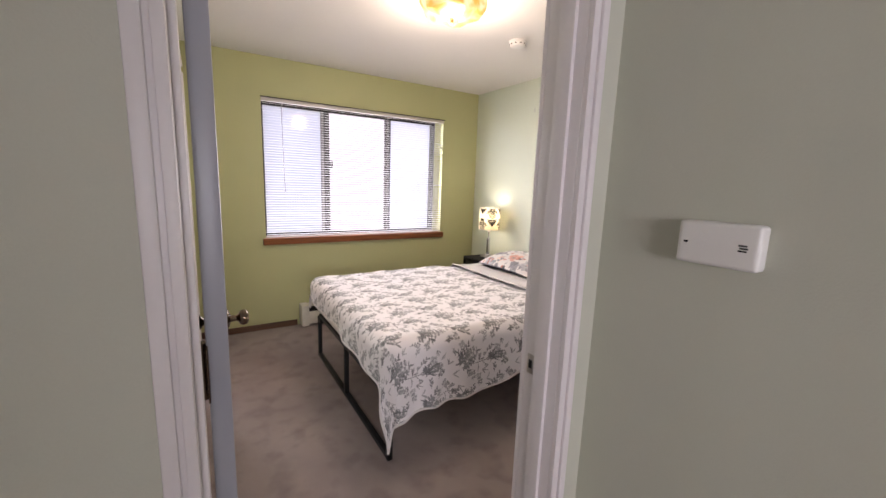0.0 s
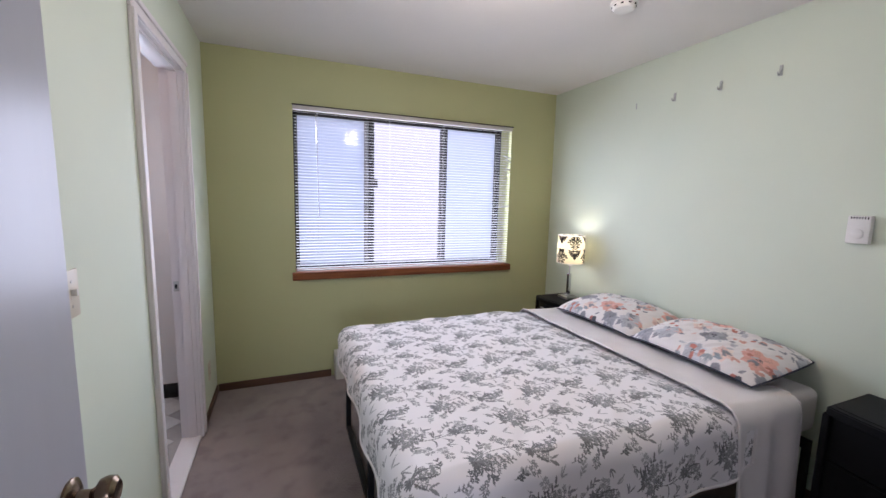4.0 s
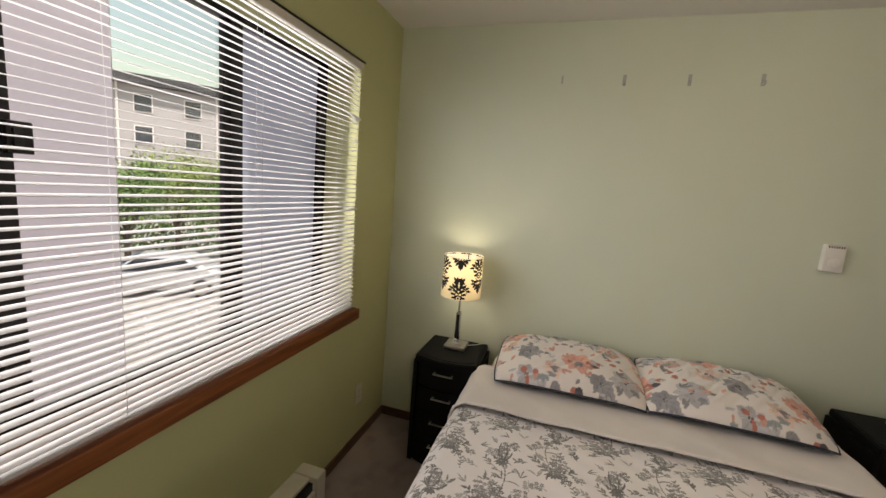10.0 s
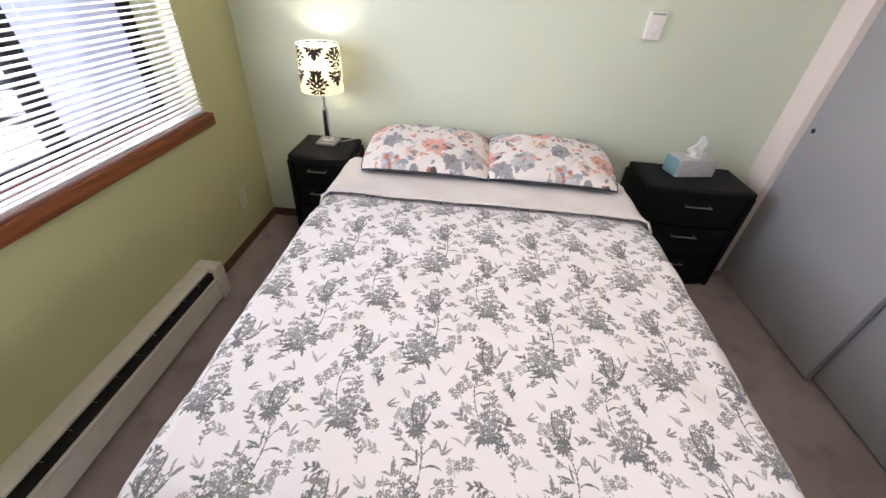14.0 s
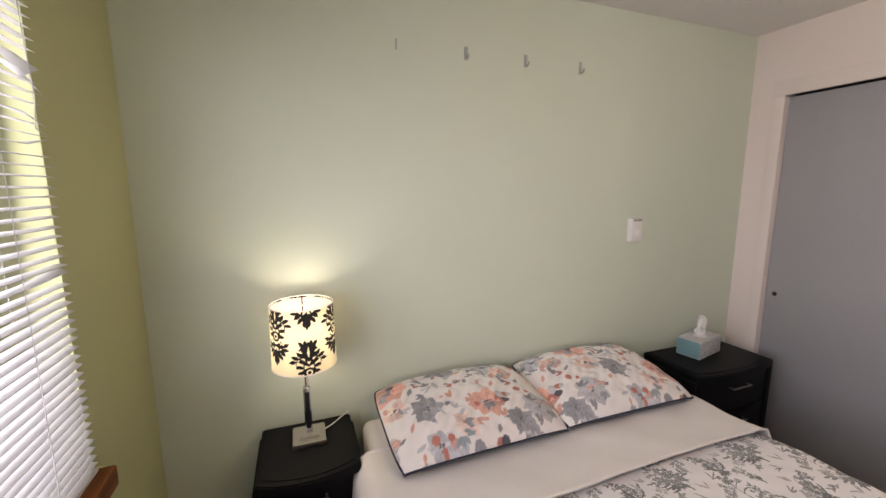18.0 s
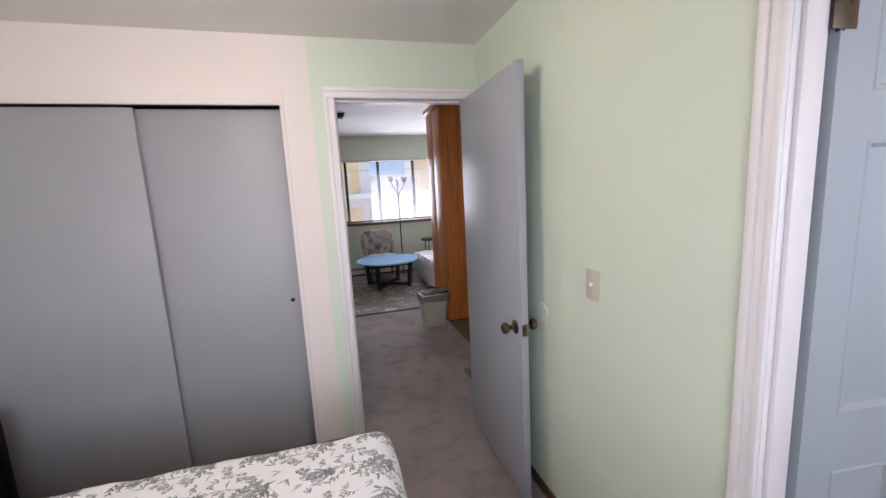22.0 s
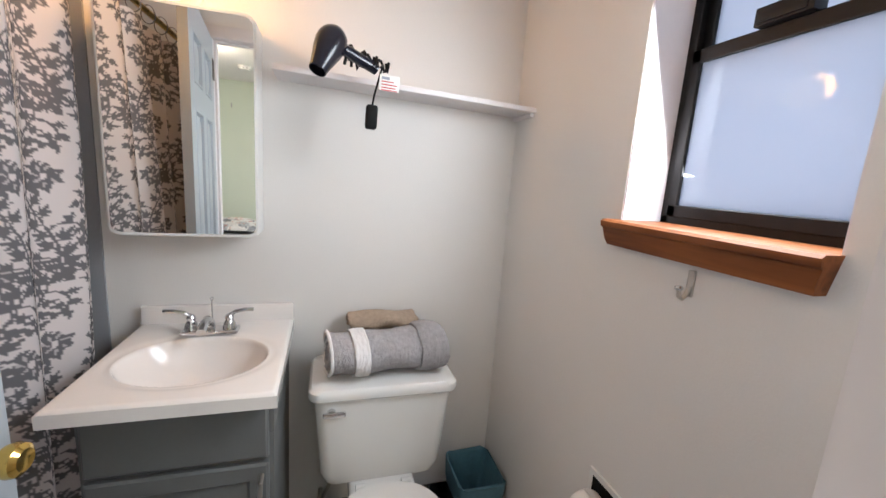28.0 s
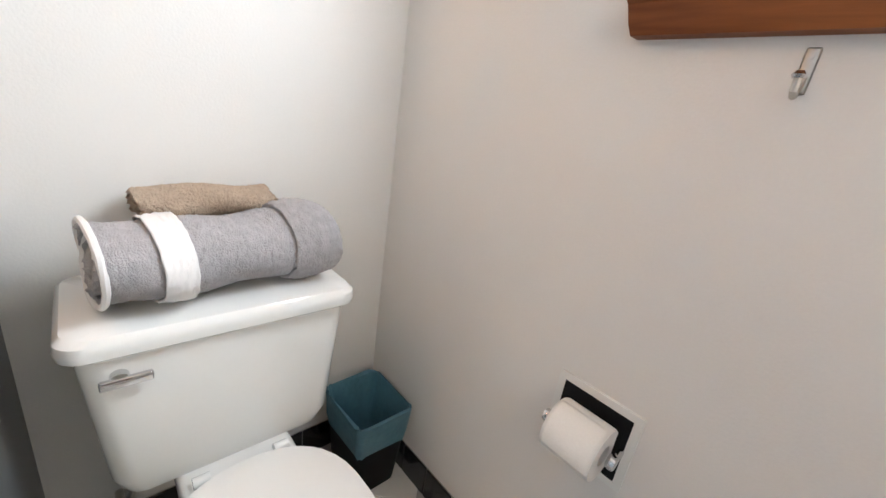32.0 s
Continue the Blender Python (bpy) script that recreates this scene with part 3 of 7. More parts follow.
def pillow_print():
    rnd = random.Random(11)
    W, H = 0.62, 0.46
    c = Cloth(W, H, 0.003, (0.80, 0.765, 0.75))
    coral, rose, blush, grey, slate, blue = (0.52, 0.20, 0.16), (0.68, 0.38, 0.32), (0.78, 0.58, 0.52), (0.30, 0.30, 0.33), (0.09, 0.09, 0.11), (0.26, 0.31, 0.36)

    def wash(x, y, r, col, pet, core):
        # watercolour flower: broad pale petals, darker streaks, dotted heart
        for k in range(pet):
            a = 2 * math.pi * (k + rnd.uniform(-0.2, 0.2)) / pet
            shift = rnd.uniform(0.85, 1.3)
            tint = tuple(min(0.85, v * shift) for v in col)
            c.leaf(x, y, a, r * rnd.uniform(0.85, 1.1), r * 0.85, tint)
            for d in (-0.22, 0.0, 0.22):
                c.leaf(x + 0.2 * r * math.cos(a), y + 0.2 * r * math.sin(a), a + d, r * 0.6, r * 0.06, tuple(v * 0.75 for v in tint))
        for k in range(9):
            a, q = rnd.uniform(0, 6.3), rnd.uniform(0, 0.24) * r
            c.disc(x + q * math.cos(a), y + q * math.sin(a), r * 0.055, core)

    for x, y, r, col, pet, core in ((0.10, 0.12, 0.085, rose, 7, slate), (0.33, 0.08, 0.075, grey, 8, slate), (0.52, 0.17, 0.080, (0.50, 0.50, 0.53), 8, slate), (0.20, 0.32, 0.080, grey, 8, slate),
                                    (0.43, 0.35, 0.090, rose, 7, coral), (0.02, 0.36, 0.070, (0.52, 0.53, 0.57), 7, slate), (0.58, 0.41, 0.065, blush, 6, coral),
                                    (0.22, 0.19, 0.060, blush, 6, coral), (0.33, 0.24, 0.065, (0.50, 0.51, 0.55), 7, slate), (0.60, 0.29, 0.060, grey, 7, slate), (0.01, 0.22, 0.060, grey, 7, slate), (0.44, 0.02, 0.060, blush, 6, slate)):
        wash(x, y, r * 0.9, col, pet, core)
    for k in range(96):
        x, y, a = rnd.uniform(0, W), rnd.uniform(0, H), rnd.uniform(0, 6.3)
        col = rnd.choice([coral, grey, (0.34, 0.38, 0.42), grey, rose, (0.55, 0.55, 0.58), (0.24, 0.24, 0.27)])
        n = rnd.choice([1, 1, 2, 3])
        for i in range(n):
            c.leaf(x, y, a + i * 0.8, rnd.uniform(0.025, 0.048), rnd.uniform(0.012, 0.022), col, tuple(v * 0.8 for v in col))
    for k in range(14):
        c.disc(rnd.uniform(0, W), rnd.uniform(0, H), rnd.uniform(0.006, 0.016), rnd.choice([coral, rose, slate]))
    return c


def curtain_print():
    rnd = random.Random(3)
    W, H = 0.24, 0.40
    ground = (0.74, 0.69, 0.68)
    c = Cloth(W, H, 0.003, ground)
    dark = (0.16, 0.155, 0.165)

    def lobed(x, y, a, l):
        # a leaf of five lobes on a short stalk
        c.stem([(x, y), (x + 0.3 * l * math.cos(a), y + 0.3 * l * math.sin(a))], 0.005, dark)
        for d, k in ((0, 1.0), (0.55, 0.72), (-0.55, 0.72), (1.1, 0.5), (-1.1, 0.5)):
            c.leaf(x + 0.22 * l * math.cos(a), y + 0.22 * l * math.sin(a), a + d, l * 0.8 * k, l * 0.25 * k, dark)

    for sx, ph in ((0.06, 0.0), (0.18, math.pi)):
        pts = [(sx + 0.036 * math.sin(2 * math.pi * i / 28 + ph), H * i / 28) for i in range(29)]
        c.stem(pts, 0.0055, dark)
        for i in range(28):
            (x, y), (x2, y2) = pts[i], pts[i + 1]
            side = 1 if i % 2 else -1
            a = math.atan2(y2 - y, x2 - x) + side * 0.95
            if i % 5 == 1:
                q, e = curve(x, y, a - side * 0.3, 0.095, side * 3.2, 9)
                c.stem(q, 0.0055, dark)
                c.disc(*q[-1], 0.008, dark)
                for g, dd in ((3, -1.1), (5, -1.0), (7, -1.0), (6, 1.1)):
                    lobed(*q[g], math.atan2(q[g + 1][1] - q[g][1], q[g + 1][0] - q[g][0]) + side * dd, 0.030)
            else:
                lobed(x, y, a, rnd.uniform(0.034, 0.050))
        for i in (6, 20):
            side = -1 if math.sin(2 * math.pi * i / 28 + ph) > 0 else 1
            x, y = pts[i][0] + side * 0.055, pts[i][1]
            c.stem([pts[i], (x, y)], 0.005, dark)
            c.flower(x, y, 0.032, 7, dark, ground, shade=(0.55, 0.51, 0.51))
    return c


def shade_print():
    """Damask medallions, upright ones between the feet of the row above."""
    W, H = 0.23, 0.25
    cream, k = (0.84, 0.77, 0.60), (0.008, 0.008, 0.009)
    c = Cloth(W, H, 0.0013, cream)

    def scroll(x, y, a, l, b, w):
        pts, e = curve(x, y, a, l, b, 18)
        for i, p in enumerate(pts):
            c.disc(p[0], p[1], w * (1 - 0.035 * i), k)
        c.disc(*pts[-1], w * 0.9, k)
        return pts

    g = 1.42
    for x, y in ((0.0575, 0.150), (0.1725, 0.025)):
        for s in (1, -1):
            A = lambda a: a if s > 0 else math.pi - a
            for oy, a0, l, b, w in ((0.0, 0.2, 0.060, 3.4, 0.0040), (0.02, 0.55, 0.062, 3.6, 0.0040), (-0.018, -0.2, 0.050, -3.3, 0.0038), (0.036, 0.95, 0.050, -3.0, 0.0038),
                                    (-0.03, -0.75, 0.042, 3.2, 0.0036), (0.05, 1.1, 0.034, 3.0, 0.0034)):
                pts = scroll(x, y + oy * g, A(a0), l * g, b * s, w)
                for i in (3, 6, 9, 12):
                    c.leaf(*pts[i], A(a0) + s * (b * i / 18 - (0.9 if b > 0 else -0.9)), 0.019 * g, 0.0105 * g, k)
            for i in range(6):
                c.leaf(x, y + (0.062 - 0.021 * i) * g, A(0.6), (0.021 - 0.0012 * abs(i - 2)) * g, 0.0092 * g, k)
        c.leaf(x, y + 0.03 * g, math.pi / 2, 0.050 * g, 0.020 * g, k)
        c.leaf(x, y + 0.040 * g, math.pi / 2, 0.026 * g, 0.006 * g, cream)
        c.leaf(x, y - 0.025 * g, -math.pi / 2, 0.045 * g, 0.018 * g, k)
        c.disc(x, y + 0.004, 0.013 * g, k)
        c.disc(x, y + 0.004, 0.0075 * g, cream)
        c.disc(x, y + 0.004, 0.004 * g, k)
    return c


def wave(P, amp, size, seed=0.0):
    """Smooth unevenness for cloth, as a field over places."""
    x, y, z = P[..., 0] / size, P[..., 1] / size, P[..., 2] / size
    return amp * (np.sin(2.1 * x + 1.3 * np.sin(1.7 * y + seed) + seed) * np.sin(1.9 * y + 1.1 * np.sin(1.3 * x + 2 * seed) + z) + 0.5 * np.sin(4.3 * x - 3.1 * y + 2.2 * z + seed))


# ---- trim and doors ----
def trim(name, label, boxes, material=M_TRIM, bevel=0.006):
    bm = bmesh.new()
    for b in boxes:
        box(*b, bevel, 2, bm)
    return tagged(part(name, bm, material), label, "trim", kind="structure")


def casing(axis, a0, a1, top, face, out, name, width=0.056):
    """Moulded casing round an opening on one wall face; out: +1 or -1, the way the face looks."""
    bm = bmesh.new()

    def bar(u0, u1, z0, z1, d0, d1, bev):
        t0, t1 = sorted((face + out * d0, face + out * d1))
        if axis == "x":
            box(u0, u1, t0, t1, z0, z1, bev, 2, bm)
        else:
            box(t0, t1, u0, u1, z0, z1, bev, 2, bm)
    for u0, u1, s in ((a0 - width, a0, -1), (a1, a1 + width, 1)):
        bar(u0, u1, 0, top, 0, 0.012, 0.004)
        inner = (u1 - 0.016, u1) if s < 0 else (u0, u0 + 0.016)
        outer = (u0, u0 + 0.022) if s < 0 else (u1 - 0.022, u1)
        bar(*inner, 0, top, 0.010, 0.015, 0.003)
        bar(*outer, 0, top, 0.010, 0.021, 0.005)
    bar(a0 - width, a1 + width, top + 0.0005, top + width, 0, 0.012, 0.004)
    bar(a0 - width, a1 + width, top + width - 0.022, top + width, 0.010, 0.021, 0.005)
    return tagged(part(name, bm, M_TRIM), "white painted moulded door casing", "trim", kind="structure")


casing("x", ED[0], ED[1], ED[2], YS, 1, "trim_entry_1")
casing("x", ED[0], ED[1], ED[2], 0.88, -1, "trim_entry_2", 0.045)
casing("y", BD[0], BD[1], BD[2], 0.0, 1, "trim_bath_1")
trim("trim_bath_inner", "white painted flat casing inside the bathroom", [(-0.112, -0.10, BD[0] - 0.068, BD[0] - 0.006, 0, BD[2]), (-0.112, -0.10, BD[0] - 0.068, BD[1], BD[2] + 0.0005, BD[2] + 0.062)], bevel=0.004)
trim("trim_entry_jamb", "white painted door jamb with stop", [
    (ED[0] - 0.02, ED[0], 0.88, YS, 0, ED[2]), (ED[1], ED[1] + 0.02, 0.88, YS, 0, ED[2]), (ED[0] - 0.02, ED[1] + 0.02, 0.88, YS, ED[2], ED[2] + 0.02),
    (ED[0], ED[0] + 0.011, 0.91, 0.955, 0, ED[2]), (ED[1] - 0.011, ED[1], 0.91, 0.955, 0, ED[2]), (ED[0] + 0.011, ED[1] - 0.011, 0.91, 0.955, ED[2] - 0.011, ED[2])], bevel=0.002)
trim("trim_bath_jamb", "white painted door jamb with stop", [
    (-0.10, 0, BD[0] - 0.02, BD[0], 0, BD[2]), (-0.10, 0, BD[1], BD[1] + 0.02, 0, BD[2]), (-0.10, 0, BD[0] - 0.02, BD[1] + 0.02, BD[2], BD[2] + 0.02),
    (-0.06, -0.02, BD[0], BD[0] + 0.011, 0, BD[2]), (-0.06, -0.02, BD[1] - 0.011, BD[1], 0, BD[2]), (-0.06, -0.02, BD[0] + 0.011, BD[1] - 0.011, BD[2] - 0.011, BD[2])], bevel=0.002)
trim("trim_bath_threshold", "white painted wooden threshold", [(-0.10, 0.0, BD[0], BD[1], 0, 0.014)], bevel=0.004)


def knob(parent, m, metal, rose=0.033):
    """A turned door knob; its axis is z."""
    k = part("knob", lathe([(0, 0), (rose, 0), (rose, 0.004), (rose * 0.75, 0.009), (0.012, 0.012), (0.010, 0.030), (0.014, 0.036), (0.024, 0.042), (0.027, 0.052), (0.025, 0.062), (0.017, 0.068), (0.012, 0.066), (0, 0.066)], 28), metal, parent, "turned metal door knob")
    k.matrix_local = m
    return k


def hinge(parent, x, y, z, metal):
    bm = box(x - 0.030, x + 0.030, y - 0.003, y, z - 0.05, z + 0.05, 0.001)
    cyl((x, y + 0.006, z - 0.053), (x, y + 0.006, z + 0.053), 0.0075, bm=bm)
    for dz in (-0.03, 0, 0.03):
        cyl((x + 0.011, y - 0.004, z + dz), (x + 0.011, y + 0.0005, z + dz), 0.003, n=8, bm=bm)
    return part("hinge", bm, metal, parent, "dark bronze butt hinge")


def strike(name, m):
    t = thing(name, m, "worn metal strike plate on the door jamb", "strike plate")
    bm = box(-0.012, 0.012, 0, 0.0015, -0.028, 0.028, 0.0006)
    part("plate", bm, M_NICKEL, t)
    part("bolt_hole", box(-0.006, 0.006, 0.0016, 0.0022, -0.012, 0.012), M_BLACKMETAL, t)
    for dz in (-0.022, 0.022):
        part("screw", cyl((0, 0.001, dz), (0, 0.0028, dz), 0.0035, n=10), M_NICKEL, t)
    return t


# bedroom door, swung into the room against the west wall
W = 0.780
d = thing("bedroom_door", pose(0.075, YS + 0.004, 0, 0, 0, 88.3), "flat grey painted bedroom door standing open", "door")
part("leaf", box(0, W, -0.035, 0, 0.012, 2.045, 0.0025), M_DOORGREY, d)
knob(d, pose(W - 0.06, -0.035, 0.888, 90, 0, 0), M_BRONZE)
knob(d, pose(W - 0.06, 0, 0.888, -90, 0, 0), M_BRONZE)
bm = box(W - 0.0005, W + 0.0015, -0.03, -0.005, 0.860, 0.916, 0.0005)
box(W + 0.001, W + 0.010, -0.024, -0.011, 0.878, 0.898, 0.002, bm=bm)
part("latch", bm, M_BRONZE, d, "worn bronze latch plate")
for z in (0.25, 1.03, 1.80):
    hinge(d, 0.012, 0.0, z, M_BRONZE)
strike("strike_plate", pose(ED[1] - 0.0005, 0.975, 0.89, 0, 0, 90))

# black framed panel on the wall behind the door
t = thing("wall_mirror", (0.0, 1.21, 1.31), "narrow black framed mirror hung behind the bedroom door", "mirror")
bm = bmesh.new()
for b in ((-0.16, 0.16, 0, 0.028), (-0.16, 0.16, 0.572, 0.60), (-0.16, -0.132, 0.028, 0.572), (0.132, 0.16, 0.028, 0.572)):
    box(0.0006, 0.020, b[0], b[1], b[2], b[3], 0.002, 1, bm)
part("frame", bm, M_BLACKMETAL, t, "black painted frame")
part("glass", box(0.0008, 0.010, -0.132, 0.132, 0.028, 0.572), M_MIRROR, t, "mirror glass")

# six-panel bathroom door, swung into the bathroom
def panel_door(name, m, w, hgt, material, label):
    d = thing(name, m, label, "door")
    sx, mx = 0.095, w / 2
    rows = [(0.20, 0.80), (0.95, 1.60), (1.70, 1.90)]
    # stiles and rails
    cols = [(sx, mx - 0.045), (mx + 0.045, w - sx)]
    own = slab("x", 0, w, 0.0, 0.035, 0.012, hgt, [(a, b, c0, c1) for a, b in cols for c0, c1 in rows])
    part("leaf", own, material, d)
    for a, b in cols:
        for c0, c1 in rows:
            bm = bmesh.new()
            for y0, s in ((0.035, -1), (0.0, 1)):
                # sloping moulding down to a groove, then a raised field
                steps = [(0.0, 0.0), (0.004, -0.003), (0.010, -0.002), (0.018, 0.012), (0.026, 0.012), (0.055, 0.003)]
                rings = []
                for inset, dep in steps:
                    y = y0 + s * dep
                    rings.append([bm.verts.new(p) for p in ((a + inset, y, c0 + inset), (b - inset, y, c0 + inset), (b - inset, y, c1 - inset), (a + inset, y, c1 - inset))])
                for p, q in zip(rings, rings[1:]):
                    for k in range(4):
                        bm.faces.new((p[k], p[(k + 1) % 4], q[(k + 1) % 4], q[k]))
                bm.faces.new(rings[-1])
            part("panel", bm, material, d, angle=20)
    return d


WB = 0.685
d = panel_door("bathroom_door", pose(-0.123, BD[0] + 0.008, 0, 0, 0, 173), WB, 2.02, M_BATHDOOR, "pale blue-grey six-panel bathroom door standing open")
knob(d, pose(WB - 0.06, 0.0, 0.915, 90, 0, 0), M_BRASS)
knob(d, pose(WB - 0.06, 0.035, 0.915, -90, 0, 0), M_BRASS)
part("latch", box(WB - 0.0005, WB + 0.0015, 0.006, 0.029, 0.888, 0.944, 0.0005), M_BRASS, d, "brass latch plate")
for z in (0.22, 1.87):
    hinge(d, 0.006, 0.0, z, M_HINGE)
strike("strike_plate", pose(-0.080, BD[1] - 0.0005, 0.9, 0, 0, 180))

# closet doors and their trim
for i, (x0, x1, y0) in enumerate(((CL[0] + 0.004, 1.86, 0.895), (1.80, CL[1] - 0.004, 0.937))):
    d = thing("closet_door", (x0, y0, 0.012), "grey painted flat sliding closet door", "closet door", "sliding closet doors")
    part("panel", box(0, x1 - x0, 0, 0.030, 0, 2.002, 0.003), M_CLOSET, d)
    px = 0.05 if i == 0 else x1 - x0 - 0.045
    bm = lathe([(0.0, 0.0004), (0.006, 0.0004), (0.008, 0.0022), (0.011, 0.0022), (0.0125, 0.0)], 20)
    p = part("finger_pull", bm, M_BLACKMETAL, d, "small round dark finger pull")
    p.matrix_local = pose(px, 0.030, 0.93, -90, 0, 0)
trim("trim_closet", "warm white painted flat closet trim", [
    (CL[0] - 0.018, CL[0] + 0.003, 0.93, YS + 0.006, 0, CL[2] + 0.06), (CL[1] - 0.003, CL[1] + 0.055, 0.93, YS + 0.006, 0, CL[2] + 0.06),
    (CL[0] - 0.018, CL[1] + 0.055, 0.985, YS + 0.009, CL[2] - 0.018, CL[2] + 0.06)], M_PINKWHITE, 0.003)
trim("trim_closet_track", "dark sliding door track", [(CL[0], CL[1], 0.89, 0.975, CL[2] - 0.012, CL[2] - 0.001)], M_BLACKMETAL, 0.001)

# baseboards
BB = 0.055
trim("baseboard_north", "brown wooden baseboard", [(0.012, 0.79, YN - 0.011, YN, 0, BB), (1.99, XE, YN - 0.011, YN, 0, BB)], M_BASE, 0.003)
trim("baseboard_west", "brown wooden baseboard", [(0, 0.011, YS, BD[0] - 0.063, 0, BB), (0, 0.011, BD[1] + 0.063, YN - 0.011, 0, BB)], M_BASE, 0.003)
trim("baseboard_east", "brown wooden baseboard", [(XE - 0.011, XE, YS, YN - 0.011, 0, BB)], M_BASE, 0.003)
trim("baseboard_south", "brown wooden baseboard", [(ED[1] + 0.063, CL[0] - 0.019, YS, YS + 0.011, 0, BB), (CL[1] + 0.056, XE - 0.011, YS, YS + 0.011, 0, BB)], M_BASE, 0.003)

# ---- bedroom window ----
x0, x1, z0, z1 = WIN
w = tagged(new("window_1"), "dark bronze aluminium sliding window with two milky panes", "window", kind="structure")
w.location = (0, 0, 0)
FY0, FY1 = 4.165, 4.215
bm = bmesh.new()
for b in ((x0, x1, FY0, FY1, z0, z0 + 0.03), (x0, x1, FY0, FY1, z1 - 0.03, z1), (x0, x0 + 0.035, FY0, FY1, z0, z1), (x1 - 0.055, x1, FY0, FY1, z0, z1)):
    box(*b, 0.002, 1, bm)
part("window_frame", bm, M_BLACKFRAME, w)
MU = (1.143, 1.782)
for k, (a, b) in enumerate(((MU[0] - 0.023, MU[0] + 0.023), (MU[1] - 0.027, MU[1] + 0.027))):
    part("mullion", box(a, b, FY0 - 0.008, FY1 - 0.004, z0 + 0.03, z1 - 0.03, 0.002), M_BLACKFRAME, w)
part("sash_stile", box(MU[0] - 0.055, MU[0] - 0.025, FY0 + 0.012, FY1 - 0.008, z0 + 0.03, z1 - 0.03, 0.002), mat("weathered_sash", (0.16, 0.15, 0.15), 0.5, 0.3), w, "grey weathered sash stile")
bm = box(MU[0] + 0.005, MU[0] + 0.05, FY0 - 0.028, FY0 - 0.008, 1.49, 1.56, 0.003)
box(MU[0] + 0.012, MU[0] + 0.03, FY0 - 0.038, FY0 - 0.026, 1.505, 1.545, 0.003, bm=bm)
part("latch", bm, M_BLACKFRAME, w, "black window latch")
for a, b, g in ((x0 + 0.035, MU[0] - 0.023, M_FROST), (MU[0] + 0.023, MU[1] - 0.027, M_GLASS), (MU[1] + 0.027, x1 - 0.055, M_HAZE)):
    p = part("pane", box(a, b, FY0 + 0.022, FY0 + 0.027, z0 + 0.03, z1 - 0.03), g, w)
    p.visible_shadow = False
bm = box(x0 - 0.025, x1 + 0.022, YN - 0.042, YN + 0.004, z0 - 0.052, z0 + 0.004, 0.006, 3)
part("window_sill", bm, M_SILL, w, "reddish varnished wooden window sill")
part("sill_board", box(x0 + 0.001, x1 - 0.001, YN + 0.003, FY0, z0 - 0.03, z0 + 0.003, 0.001), M_SILL, w, "reddish varnished wooden sill board")

# mini blind
bl = thing("mini_blind", (0, YN - 0.004, 0), "white aluminium mini blind, lowered with open slats", "blind")
bx0, bx1 = x0 + 0.006, x1 - 0.004
bm = box(bx0 - 0.004, bx1 + 0.004, -0.012, 0.014, 2.012, 2.042, 0.003)
part("headrail", bm, mat("headrail_enamel", (0.55, 0.52, 0.47), 0.45), bl, "off-white metal headrail")
part("headrail_lip", box(bx0 - 0.010, bx1 + 0.012, -0.016, 0.004, 2.043, 2.049, 0.001), M_BLACKFRAME, bl, "dark mounting strip")
part("bottom_rail", box(bx0, bx1, -0.012, 0.013, z0 + 0.012, z0 + 0.022, 0.003), M_BLIND, bl)


def slat_mesh(bend=None):
    n, bm = (24 if bend else 2), bmesh.new()
    rows = []
    for i in range(n + 1):
        x = bx0 + (bx1 - bx0) * i / n
        top, low = [], []
        for k in range(5):
            s = (k - 2) / 2
            y, z = 0.0122 * s, 0.0016 * (1 - s * s)
            tilt = math.radians(9)
            yy, zz = y * math.cos(tilt), z + y * math.sin(tilt)
            if bend:
                f = max(0.0, (x - bend[0]) / (bx1 - bend[0]))
                zz += bend[1] * f * f + bend[2] * f * f * s
            top.append(bm.verts.new((x, yy, zz + 0.0004)))
            low.append(bm.verts.new((x, yy, zz - 0.0004)))
        rows.append(top + low[::-1])
    for a, b in zip(rows, rows[1:]):
        for k in range(10):
            bm.faces.new((a[k], a[(k + 1) % 10], b[(k + 1) % 10], b[k]))
    bm.faces.new(rows[0][::-1])
    bm.faces.new(rows[-1])
    me = bpy.data.meshes.new("slat")
    bmesh.ops.recalc_face_normals(bm, faces=bm.faces[:])
    bm.to_mesh(me)
    bm.free()
    smooth(me, 50)
    me.materials.append(M_BLIND)
    return me


plain = slat_mesh()
bent = {9: (2.22, -0.022, -0.008), 10: (2.24, -0.03, 0.012), 14: (2.26, -0.014, 0.01), 17: (2.28, 0.012, -0.006), 30: (2.15, 0.010, 0.004)}
NS = 53
for i in range(NS):
    s = new("slat", slat_mesh(bent[i]) if i in bent else plain)
    s.parent = bl
    rr = random.Random(i)
    s.matrix_local = pose(0, 0, 1.996 - i * (1.996 - z0 - 0.034) / (NS - 1) + rr.uniform(-0.0012, 0.0012), rr.uniform(-3, 3), 0, 0)
for x in (bx0 + 0.16, 1.25, 1.70, bx1 - 0.16):
    for y in (-0.0125, 0.0125):
        part("ladder_cord", cyl((x, y, z0 + 0.02), (x, y, 2.015), 0.0008, n=6), M_BLIND, bl)
part("tilt_wand", cyl((bx0 + 0.165, -0.02, 1.25), (bx0 + 0.15, -0.016, 2.0), 0.004, n=8), thin_glass("clear_plastic", (0.8, 0.8, 0.82)), bl, "clear plastic tilt wand")
